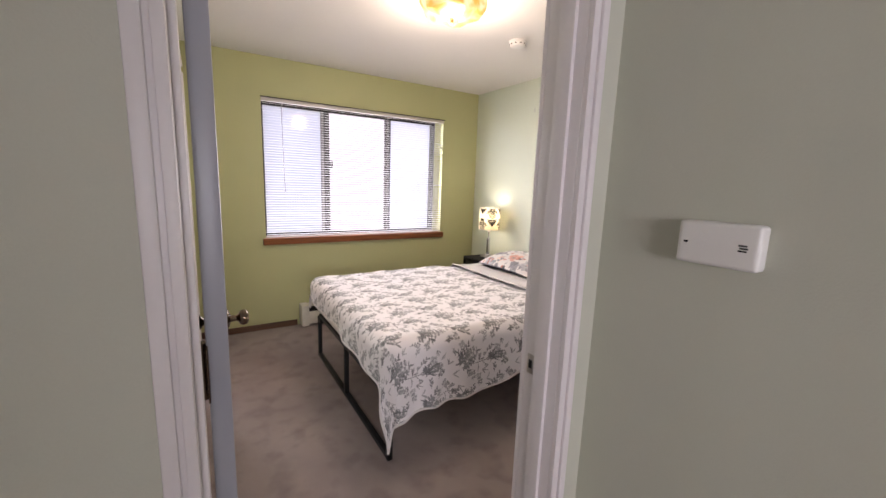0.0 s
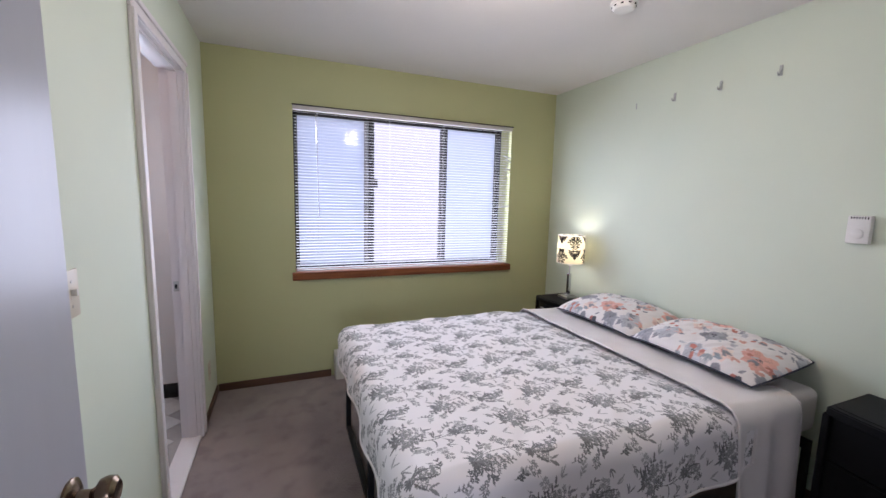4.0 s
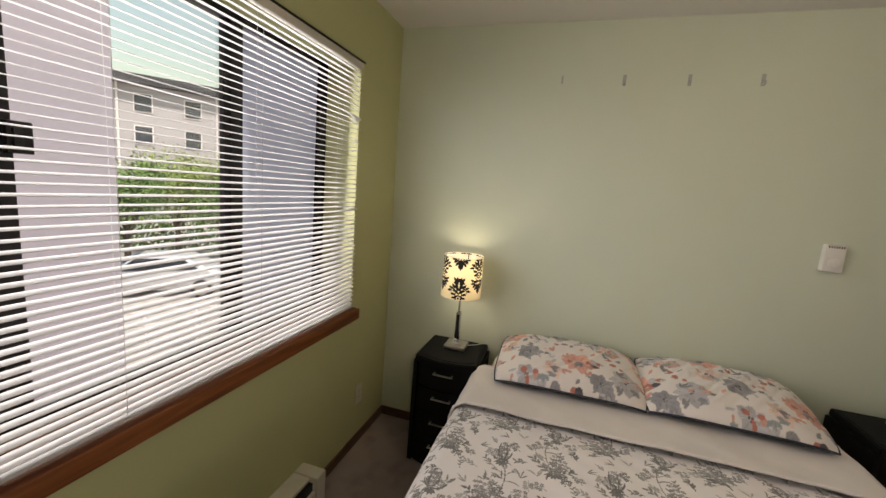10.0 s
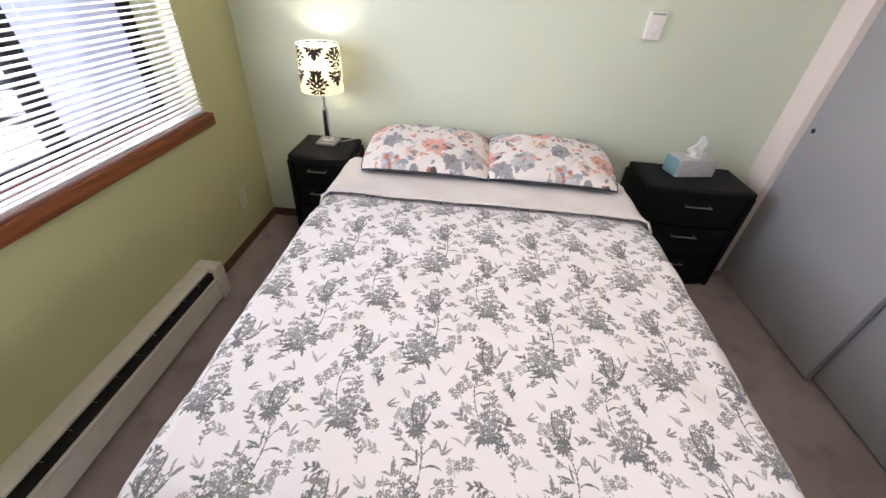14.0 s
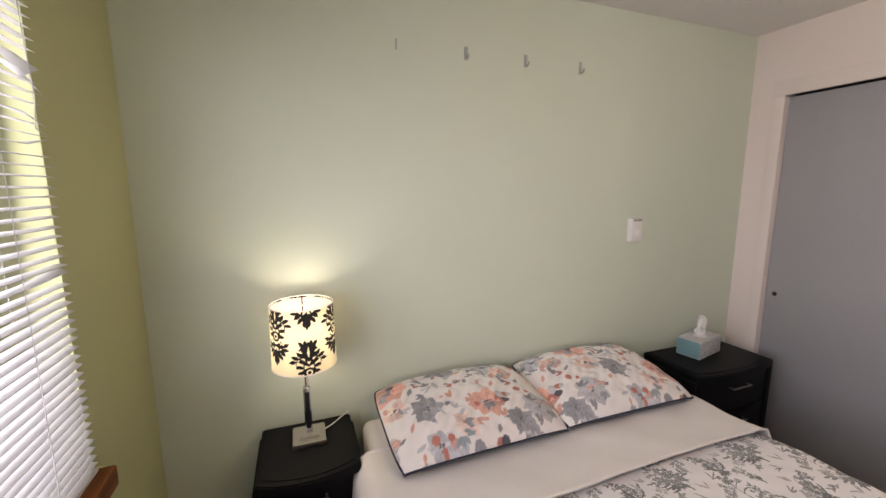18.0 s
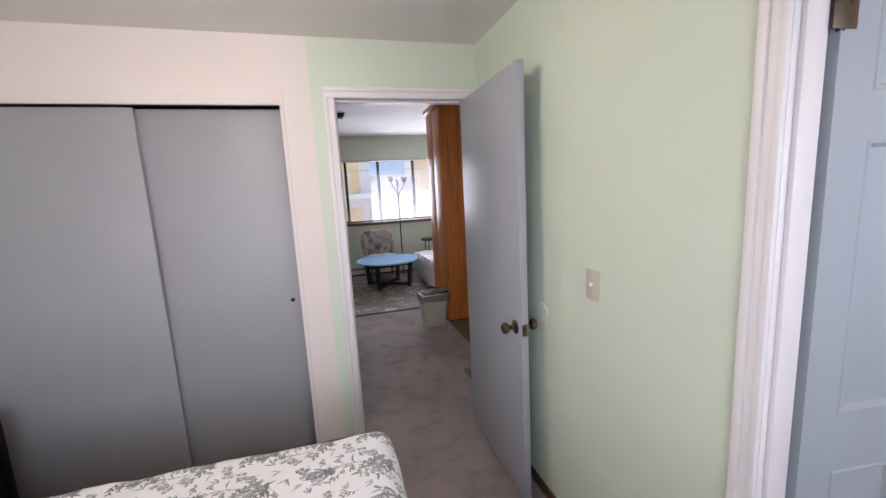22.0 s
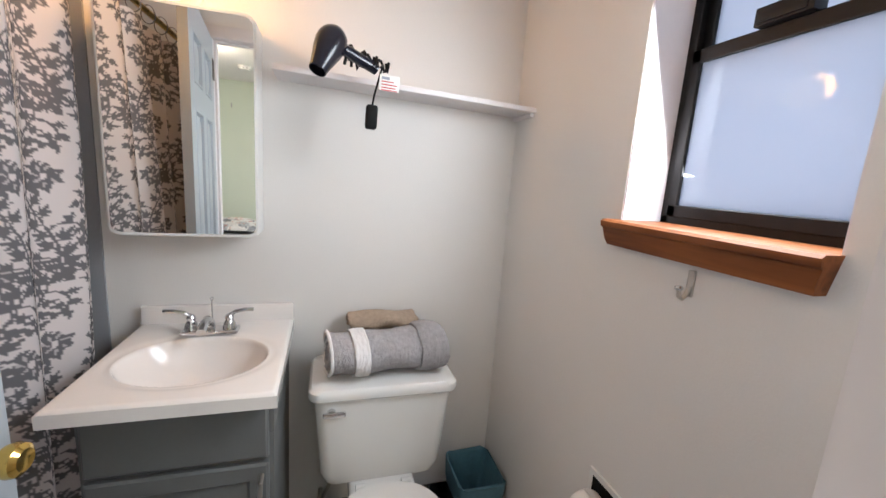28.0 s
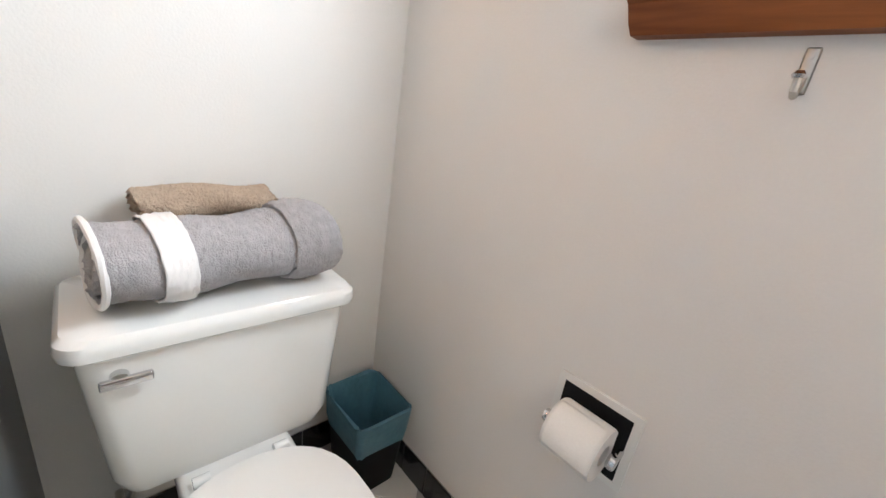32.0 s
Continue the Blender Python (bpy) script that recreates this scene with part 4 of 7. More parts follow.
part("lift_cord", tube([(bx1 - 0.05, -0.016, 2.01), (bx1 - 0.052, -0.018, 1.85), (bx1 - 0.045, -0.02, 1.72), (bx1 - 0.06, -0.02, 1.66), (bx1 - 0.03, -0.02, 1.65)], 0.0012, 6), M_BLIND, bl, "knotted white lift cord")

# ---- bedroom things ----
# baseboard heater under the window
hx0, hx1 = 0.812, 1.985
t = thing("baseboard_heater", (0, YN, 0), "cream enamelled electric baseboard heater with scuffed paint", "heater")
part("back_plate", box(hx0, hx1, -0.012, 0, 0.02, 0.2, 0.002), M_HEATER, t)
bm = box(hx0 + 0.02, hx1 - 0.02, -0.085, 0, 0.19, 0.205, 0.004)
part("top_cover", bm, M_HEATER, t)
bm = box(hx0 + 0.02, hx1 - 0.02, -0.115, -0.105, 0.03, 0.145, 0.003)
box(hx0 + 0.02, hx1 - 0.02, -0.115, -0.09, 0.135, 0.147, 0.004, bm=bm)
part("front_panel", bm, M_HEATER, t)
for a, b in ((hx0 - 0.002, hx0 + 0.065), (hx1 - 0.065, hx1 + 0.002)):
    part("end_cap", box(a, b, -0.122, -0.001, 0.012, 0.212, 0.008, 3), M_HEATER, t)
part("element_slot", box(hx0 + 0.06, hx1 - 0.06, -0.10, -0.02, 0.02, 0.185), M_BLACKMETAL, t, "dark slot with the heating element")
for i in range(60):
    x = hx0 + 0.08 + i * (hx1 - hx0 - 0.16) / 59
    fin = part("fin", box(x, x + 0.001, -0.098, -0.02, 0.186, 0.188), M_NICKEL, t) if i % 6 == 0 else None


def outlet(m):
    t = thing("wall_outlet", m, "cream plastic duplex wall outlet", "outlet", "wall outlets")
    part("plate", box(-0.035, 0.035, 0, 0.005, -0.057, 0.057, 0.003), M_CREAMPLASTIC, t)
    for z in (-0.02, 0.02):
        r = part("receptacle", box(-0.017, 0.017, 0.0045, 0.0065, z - 0.014, z + 0.014, 0.001), M_CREAMPLASTIC, t)
        for dx in (-0.006, 0.006):
            part("slot", box(dx - 0.001, dx + 0.001, 0.0062, 0.0068, z - 0.004, z + 0.006), M_BLACKPLASTIC, r)
    part("screw", cyl((0, 0.004, 0), (0, 0.0062, 0), 0.0035, n=10), M_NICKEL, t)
    return t


outlet(pose(2.475, YN, 0.30, 0, 0, 180))
outlet(pose(0, 3.72, 0.27, 0, 0, -90))

# light switch on the west wall
t = thing("light_switch", pose(0, 2.105, 1.16, 0, 0, -90), "cream plastic toggle light switch", "light switch")
part("plate", box(-0.036, 0.036, 0, 0.0055, -0.058, 0.058, 0.003), M_CREAMPLASTIC, t)
part("toggle", box(-0.0045, 0.0045, 0.004, 0.017, -0.004, 0.012, 0.002), M_WHITEPLASTIC, t)
part("toggle_slot", box(-0.006, 0.006, 0.0052, 0.006, -0.013, 0.013), M_CREAMPLASTIC, t)
for z in (-0.03, 0.03):
    part("screw", cyl((0, 0.004, z), (0, 0.0066, z), 0.0035, n=10), M_NICKEL, t)
# door bumper behind the knob
t = thing("door_bumper", pose(0, 1.74, 0.94, 0, 0, -90), "round pale green wall bumper behind the door knob", "door bumper")
part("pad", lathe([(0, 0), (0.05, 0), (0.05, 0.003), (0.046, 0.006), (0.03, 0.004), (0, 0.004)], 32), mat("pale_green_plastic", (0.66, 0.70, 0.61), 0.45, var=0.03), t).matrix_local = pose(0, 0, 0, -90, 0, 0)

# thermostat on the east wall
t = thing("thermostat", pose(XE, 1.822, 1.32, 0, 0, 90), "white plastic wall thermostat with a round dial", "thermostat")
part("body", box(-0.038, 0.038, 0.001, 0.032, -0.06, 0.06, 0.006, 3), M_WHITEPLASTIC, t)
part("dial", lathe([(0, 0), (0.022, 0), (0.021, 0.007), (0.018, 0.009), (0, 0.009)], 28), M_WHITEPLASTIC, t).matrix_local = pose(0, 0.031, -0.018, -90, 0, 0)
for k in range(7):
    part("vent_slot", box(-0.03 + k * 0.009, -0.026 + k * 0.009, 0.0315, 0.0325, 0.046, 0.056), M_BLACKPLASTIC, t)

# row of adhesive hooks
def wall_hook(y, z, bare=False):
    t = thing("wall_hook", pose(XE, y, z, 0, 0, 90), "small clear plastic adhesive wall hook" if not bare else "leftover adhesive strip on the wall", "hook", "row of wall hooks")
    mt = mat("hook_plastic", (0.42, 0.44, 0.42), 0.3)
    if bare:
        part("strip", box(-0.004, 0.004, 0, 0.0015, -0.02, 0.02, 0.0005), mt, t)
        return
    part("back", box(-0.008, 0.008, 0, 0.004, -0.024, 0.028, 0.002), mt, t)
    part("hook", tube([(0, 0.003, 0.004), (0, 0.010, -0.014), (0, 0.018, -0.022), (0, 0.026, -0.017), (0, 0.027, -0.006)], 0.0035, 8), mt, t)


wall_hook(2.50, 2.085)
wall_hook(2.785, 2.085)
wall_hook(2.207, 2.085)
wall_hook(3.08, 2.09, True)

# ceiling light and smoke alarm
t = thing("ceiling_light", (1.30, 2.2, ZC), "amber swirled glass ceiling light, switched on", "ceiling light")
part("canopy", lathe([(0, 0), (0.07, 0), (0.07, -0.012), (0.05, -0.02), (0, -0.02)], 32), M_BRASS, t)
bm = bmesh.new()
rings, nn = [], 72
for r, z in ((0.03, -0.115), (0.10, -0.11), (0.15, -0.092), (0.175, -0.062), (0.178, -0.035), (0.172, -0.035), (0.168, -0.060), (0.145, -0.086), (0.10, -0.103), (0.03, -0.108)):
    rings.append([bm.verts.new(((r * (1 + 0.07 * math.sin(5 * a + 14 * z))) * math.cos(a), (r * (1 + 0.07 * math.sin(5 * a + 14 * z))) * math.sin(a), z + 0.010 * math.sin(5 * a))) for a in (2 * math.pi * k / nn for k in range(nn))])
for a, b in zip(rings, rings[1:] + rings[:1]):
    for k in range(nn):
        bm.faces.new((a[k], a[(k + 1) % nn], b[(k + 1) % nn], b[k]))
m_amber, nt, b_ = nodes_of("lit_amber_glass")
nz, rp, tcx = nt.nodes.new("ShaderNodeTexNoise"), nt.nodes.new("ShaderNodeValToRGB"), nt.nodes.new("ShaderNodeTexCoord")
nz.inputs["Scale"].default_value, nz.inputs["Distortion"].default_value = 9, 1.5
rp.color_ramp.elements[0].position, rp.color_ramp.elements[1].position = 0.4, 0.62
rp.color_ramp.elements[0].color, rp.color_ramp.elements[1].color = (1.0, 0.36, 0.06, 1), (1.0, 0.85, 0.55, 1)
nt.links.new(tcx.outputs["Object"], nz.inputs["Vector"])
nt.links.new(nz.outputs["Fac"], rp.inputs[0])
nt.links.new(rp.outputs[0], b_.inputs["Emission Color"])
b_.inputs["Emission Strength"].default_value = 0.5
b_.inputs["Base Color"].default_value = (0.35, 0.14, 0.03, 1)
g = part("glass_bowl", bm, m_amber, t, "swirled amber glass bowl")
g.visible_shadow = False
part("finial", lathe([(0, -0.14), (0.006, -0.135), (0.009, -0.125), (0.005, -0.115), (0, -0.11)], 16), M_BRASS, t)
t = thing("smoke_alarm", (2.025, 2.488, ZC), "round white smoke alarm on the ceiling", "smoke alarm")
part("base", lathe([(0, 0), (0.062, 0), (0.062, -0.012), (0.058, -0.014), (0, -0.014)], 36), M_WHITEPLASTIC, t)
part("cover", lathe([(0.056, -0.014), (0.054, -0.026), (0.045, -0.036), (0.02, -0.04), (0, -0.04)], 36), M_WHITEPLASTIC, t)
for k in range(10):
    a = 2 * math.pi * k / 10
    part("vent", box(-0.006, 0.006, -0.0015, 0.0015, -0.003, 0.003), M_BLACKPLASTIC, t).matrix_local = pose(0.0545 * math.cos(a), 0.0545 * math.sin(a), -0.023, 0, 0, math.degrees(a) + 90)

# ---- bed ----
BY0, BY1, BX0, BX1 = 1.865, 3.225, 0.79, 2.76
bed = thing("bed_frame", ((BX0 + BX1) / 2, (BY0 + BY1) / 2, 0), "black steel platform bed frame on thin legs", "bed frame")
ox, oy = -(BX0 + BX1) / 2, -(BY0 + BY1) / 2


def bar(x0, y0, z0, x1, y1, z1, w=0.028):
    lo = (min(x0, x1) - w / 2, min(y0, y1) - w / 2, min(z0, z1))
    hi = (max(x0, x1) + w / 2, max(y0, y1) + w / 2, max(z0, z1))
    return box(lo[0] + ox, hi[0] + ox, lo[1] + oy, hi[1] + oy, lo[2], hi[2], 0.003)


for x in (BX0 + 0.02, 1.75, BX1 - 0.03):
    for y in (BY0 + 0.0, (BY0 + BY1) / 2, BY1 - 0.02):
        part("leg", bar(x, y, 0.0, x, y, 0.30), M_BLACKMETAL, bed)
        part("leg_head", bar(x, min(max(y, BY0 + 0.05), BY1 - 0.07), 0.285, x, y, 0.3295), M_BLACKMETAL, bed)
for x in (BX0 + 0.02,):
    part("foot_rail", bar(x, BY0, 0.004, x, BY1 - 0.02, 0.03), M_BLACKMETAL, bed)
for y in (BY0, BY1 - 0.02):
    part("side_rail", bar(BX0 + 0.05, y + (0.05 if y < 2.5 else -0.05), 0.33, BX1 - 0.03, y + (0.05 if y < 2.5 else -0.05), 0.36), M_BLACKMETAL, bed)
for x in (BX0 + 0.02, BX1 - 0.03):
    part("end_rail", bar(x, BY0 + 0.05, 0.3305, x, BY1 - 0.07, 0.3605), M_BLACKMETAL, bed)
for k in range(9):
    x = BX0 + 0.15 + k * 0.21
    part("slat", bar(x, BY0 + 0.02, 0.345, x, BY1 - 0.04, 0.362, 0.03), M_BLACKMETAL, bed)
bm = box(BX0, BX1 + 0.02, BY0 - 0.005, BY1 + 0.045, 0.363, 0.575, 0.05, 5)
mt = tagged(part("mattress", bm, M_SHEET), "white sheeted mattress on the black frame", "mattress")

# duvet, draped over foot and sides
ZT = 0.588
CX0, CX1 = 0.825, 2.30     # foot edge and head edge of the flat top
CY0, CY1 = 1.872, 3.275


def drape(u, v, r=0.07, out=0.05):
    """u: metres from the head end towards the foot; v: metres across. Gives places of the hanging cloth."""
    Lu = CX1 - CX0
    a = np.maximum(u - Lu, 0)
    b = np.maximum(np.abs(v) - (CY1 - CY0) / 2, 0) * np.sign(v)
    d = np.hypot(a, b) + 1e-9
    th = np.minimum(d / r, math.pi / 2)
    hor = r * np.sin(th) + np.maximum(d - r * math.pi / 2, 0) * out
    ver = r * (1 - np.cos(th)) + np.maximum(d - r * math.pi / 2, 0) * math.sqrt(1 - out * out)
    x = CX1 - np.minimum(u, Lu) - hor * a / d
    y = (CY0 + CY1) / 2 + np.clip(v, -(CY1 - CY0) / 2, (CY1 - CY0) / 2) + hor * b / d
    return np.stack([x, y, ZT - ver], -1), d


def cloth_sheet(name, u0, u1f, v0f, v1f, nu, nv, pattern, material, parent, label, lift, amp, seed):
    s, t = np.meshgrid(np.linspace(0, 1, nu), np.linspace(0, 1, nv), indexing="ij")
    uc = u0 + s * 1.8
    v = v0f(s) * (1 - t) + v1f(s) * t
    u = u0 + s * (u1f(t) - u0)
    P, d = drape(u, v)
    k = np.clip((u - 0.35) / 1.2, 0, 1)
    P[..., 1] += np.where(v < 0, np.clip(-v / 0.65, 0, 1) * 0.035, -np.clip(v / 0.65, 0, 1) * 0.006) * k * k * (3 - 2 * k)
    k = np.clip((u - 0.02) / 0.4, 0, 1)
    P[..., 2] += 0.04 * k * k * (3 - 2 * k) * (1 - np.clip(d / 0.3, 0, 1))
    folds = 0.014 * np.sin(u * 21 + 3 * np.sin(u * 5)) * np.clip((d - 0.07) / 0.2, 0, 1)
    P[..., 1] += folds * np.sign(v) * (np.abs(v) > 0.70)
    P[..., 0] += 0.010 * np.sin(v * 17 + 2) * np.clip((d - 0.07) / 0.12, 0, 1) * (u > 1.5)
    P[..., 2] += wave(P, amp, 0.16, seed) + wave(P, amp * 0.3, 0.06, seed + 2) * (1 if pattern is not None else 0.3) + lift
    col = pattern.at(v + 2.03, 4.0 - u) if pattern is not None else np.ones((nu, nv, 3)) * np.array((0.74, 0.715, 0.72))
    ob = grid_mesh(name, P, material, parent, col, label)
    # sewn hem all round, so that the edge has its thickness
    rim = [P[i, 0] for i in range(0, nu, 6)] + [P[-1, j] for j in range(0, nv, 6)] + [P[i, -1] for i in range(nu - 1, -1, -6)] + [P[0, j] for j in range(nv - 1, -1, -6)]
    hm = part("hem", tube([tuple(p) for p in rim], 0.006, 7), M_SHEET, parent, "thick sewn hem")
    hm.matrix_local = OFF
    return ob


duvet = thing("duvet", (CX0 + 0.7, 2.55, 0.36), "white duvet printed with grey floral sprigs, spread over the bed", "duvet")
OFF = Matrix.Translation(-Vector((CX0 + 0.7, 2.55, 0.36)))
L0 = CX1 - CX0
c = cloth_sheet("cover", 0.10, lambda t: L0 + 0.17 + 0.13 * (1 - t) ** 3 + 0.012 * np.sin(t * 19), lambda s: -(0.70 + 0.245 + 0.215 * s ** 1.15 + 0.014 * np.sin(s * 15)), lambda s: 0.70 + 0.20 + 0.012 * np.sin(s * 13), 860, 940, duvet_print(), M_PRINT, duvet, "", -0.004, 0.0042, 1.0)
c.matrix_local = OFF
f = cloth_sheet("turned_fold", -0.20, lambda t: 0.21 + 0.008 * np.sin(t * 11) + 0.0 * t, lambda s: -(0.70 + 0.63 - 0.11 * s), lambda s: 0.70 + 0.34 + 0.0 * s, 60, 260, None, M_SHEET, duvet, "plain white turned-down edge", 0.024, 0.0035, 4.0)
f.matrix_local = OFF
pts = [tuple(f.data.vertices[i].co) for i in range(59 * 260, 60 * 260, 6)]
e = part("edge_piping", tube([(x, y, z - 0.004) for x, y, z in pts], 0.0035, 6), M_DARKCLOTH, duvet, "thin dark edge piping")
e.matrix_local = OFF

# pillows leaning on the wall
PILLOW = pillow_print()


def pillow(m, seed):
    t = thing("pillow", m, "white pillow printed with coral and grey flowers, navy underside", "pillow", "pillows on the bed")
    n, k = 190, 120
    u, v = np.meshgrid(np.linspace(-1, 1, n), np.linspace(-1, 1, k), indexing="ij")
    w, l = 0.335, 0.232
    x = u * w * (1 - 0.045 * v ** 4)
    y = v * l * (1 - 0.04 * u ** 4)
    droop = -0.018 * (u ** 4 + 0.5 * v ** 4)
    puff = (np.clip(1 - np.abs(u) ** 2.6, 0, 1) * np.clip(1 - np.abs(v) ** 2.6, 0, 1)) ** 0.55
    P = np.stack([x, y, 0.068 * puff + droop], -1)
    P[..., 2] += wave(P, 0.006, 0.07, seed) * puff + wave(P, 0.003, 0.03, seed + 1) * puff
    grid_mesh("case_front", P, M_PRINT, t, PILLOW.at(x + 0.6 + seed * 0.17, y + 0.5))
    Q = np.stack([x, y, -0.040 * puff + droop], -1)[::4, ::4][::-1]
    grid_mesh("case_back", Q, M_DARKCLOTH, t, None, "plain navy cotton")
    ring = [(P[i, 0]) for i in range(0, n, 5)] + [P[-1, j] for j in range(0, k, 5)] + [P[i, -1] for i in range(n - 1, -1, -5)] + [P[0, j] for j in range(k - 1, -1, -5)]
    part("piping", tube([tuple(p) for p in ring + ring[:1]], 0.004, 6), M_DARKCLOTH, t, "navy piping")
    return t


pillow(pose(2.545, 2.885, 0.687, -7, 0, 91), 1.0)
pillow(pose(2.550, 2.225, 0.689, -7, 0, 89), 2.3)
bm = box(2.50, 2.785, 2.00, 3.12, 0.60, 0.655, 0.025, 5)
tagged(part("under_pillow", bm, M_DARKCLOTH), "flat navy pillow lying under the others", "pillow")

# ---- nightstands: plastic drawer towers with bowed fronts ----
def nightstand(m, w, d, h, drawers, label):
    t = thing("nightstand", m, label, "nightstand")
    bow = 0.035

    def outline(z0, z1, inset, front=0.0):
        bm = bmesh.new()
        pts = [(-w / 2 + inset, d / 2 - inset), (w / 2 - inset, d / 2 - inset)]
        for k in range(13):
            s = 1 - 2 * k / 12
            pts.append((s * (w / 2 - inset), -d / 2 + inset - bow * (1 - s * s) - front))
        lo = [bm.verts.new((x, y, z0)) for x, y in pts]
        f = bm.faces.new(lo)
        ext = bmesh.ops.extrude_face_region(bm, geom=[f])
        bmesh.ops.translate(bm, vec=(0, 0, z1 - z0), verts=[v for v in ext["geom"] if isinstance(v, bmesh.types.BMVert)])
        bmesh.ops.recalc_face_normals(bm, faces=bm.faces[:])
        bmesh.ops.bevel(bm, geom=[e for e in bm.edges if len(e.link_faces) == 2 and e.calc_face_angle() > 0.5], offset=0.005, segments=2, affect="EDGES")
        return bm
    part("top", outline(h - 0.035, h, 0.0, 0.006), M_BLACKPLASTIC, t)
    part("top_tray", outline(h - 0.002, h + 0.003, 0.018), M_BLACKPLASTIC, t)
    for s in (-1, 1):
        part("side_frame", box(s * w / 2 - 0.012, s * w / 2 + 0.012, -d / 2, d / 2, 0.0, h - 0.035, 0.006), M_BLACKPLASTIC, t)
    part("back_panel", box(-w / 2 + 0.012, w / 2 - 0.012, d / 2 - 0.012, d / 2, 0.0, h - 0.036, 0.003), M_BLACKPLASTIC, t)
    part("base", outline(0.0, 0.03, 0.012), M_BLACKPLASTIC, t)
    dh = (h - 0.035 - 0.03) / drawers
    for k in range(drawers):
        z0 = 0.03 + k * dh
        dr = part("drawer", outline(z0 + 0.004, z0 + dh - 0.004, 0.014), M_BLACKPLASTIC, t)
        y = -d / 2 - bow + 0.004
        hw = min(0.07, w * 0.16)
        bm = box(-hw, hw, y - 0.013, y - 0.006, z0 + dh * 0.72 - 0.004, z0 + dh * 0.72 + 0.004, 0.002)
        for sx in (-1, 1):
            box(sx * hw * 0.88 - 0.004, sx * hw * 0.88 + 0.004, y - 0.008, y + 0.014, z0 + dh * 0.72 - 0.003, z0 + dh * 0.72 + 0.003, 0.001, bm=bm)
        part("handle", bm, M_NICKEL, dr, "slim silver drawer handle")
    return t


nightstand(pose(2.612, 3.482, 0, 0, 0, -90), 0.33, 0.31, 0.618, 4, "narrow black plastic drawer nightstand under the lamp")
nightstand(pose(2.615, 1.425, 0, 0, 0, -90), 0.57, 0.31, 0.632, 3, "wide black plastic drawer nightstand beside the closet")

# ---- table lamp ----
t = thing("table_lamp", (2.645, 3.478, 0.621), "chrome table lamp with a black damask cream shade, switched on", "lamp")
part("foot", box(-0.058, 0.058, -0.058, 0.058, 0, 0.02, 0.005), M_NICKEL, t, "square brushed metal foot")
part("foot_step", box(-0.035, 0.035, -0.035, 0.035, 0.02, 0.03, 0.004), M_NICKEL, t)
part("stem", box(-0.013, 0.013, -0.013, 0.013, 0.03, 0.205, 0.003), M_CHROME, t)
part("stem_inlay", box(-0.0138, 0.0138, -0.008, 0.008, 0.05, 0.19, 0.001), M_BLACKMETAL, t, "dark stem inlay")
part("neck", cyl((0, 0, 0.205), (0, 0, 0.30), 0.006), M_CHROME, t)
part("socket", lathe([(0, 0.27), (0.018, 0.27), (0.018, 0.33), (0.012, 0.335), (0, 0.335)], 20), M_WHITEPLASTIC, t)
part("bulb", lathe([(0, 0.335), (0.012, 0.335), (0.016, 0.36), (0.028, 0.385), (0.028, 0.405), (0.018, 0.425), (0, 0.43)], 24), glow("lit_bulb", (1.0, 0.85, 0.6), 8), t, "lit bulb").visible_shadow = False
M_LINING, nt, b_ = nodes_of("shade_lining")
tl_, mx_ = nt.nodes.new("ShaderNodeBsdfTranslucent"), nt.nodes.new("ShaderNodeMixShader")
tl_.inputs[0].default_value = (0.9, 0.86, 0.76, 1)
b_.inputs["Base Color"].default_value = (0.88, 0.85, 0.78, 1)
mx_.inputs[0].default_value = 0.65
nt.links.new(b_.outputs[0], mx_.inputs[1])
nt.links.new(tl_.outputs[0], mx_.inputs[2])
nt.links.new(mx_.outputs[0], nt.nodes["Material Output"].inputs["Surface"])
SH = shade_print()
na, nz_ = 460, 150
an, zz = np.meshgrid(np.linspace(0, 2 * math.pi, na), np.linspace(0, 1, nz_), indexing="ij")
R = 0.110 - 0.004 * zz
P = np.stack([R * np.cos(an), R * np.sin(an), 0.298 + 0.222 * zz], -1)
grid_mesh("shade", P, printed("lamp_shade_cloth", 0.8, 0.1, through=0.6), t, SH.at(an * 0.69 / (2 * math.pi) + 0.045, zz * 0.222 + 0.02), "cream drum shade with black damask print")
Q = P.copy()
Q[..., :2] *= 0.985
grid_mesh("shade_lining", Q[::4, ::8][::-1], M_LINING, t, None, "white shade lining")
for z in (0.298, 0.52):
    r = 0.110 if z < 0.4 else 0.106
    part("rim", tube([(r * math.cos(2 * math.pi * k / 48), r * math.sin(2 * math.pi * k / 48), z) for k in range(49)], 0.002, 6), M_WHITEPLASTIC, t)
for k in range(3):
    a = 2 * math.pi * k / 3
    part("spider", cyl((0, 0, 0.335), (0.108 * math.cos(a), 0.108 * math.sin(a), 0.335), 0.0018, n=6), M_NICKEL, t)
part("cord", tube([(0.03, -0.05, 0.004), (0.06, -0.09, 0.004), (0.10, -0.13, 0.005), (0.135, -0.155, 0.0), (0.145, -0.17, -0.05), (0.148, -0.172, -0.3)], 0.0025, 8), M_WHITEPLASTIC, t, "white power cord")

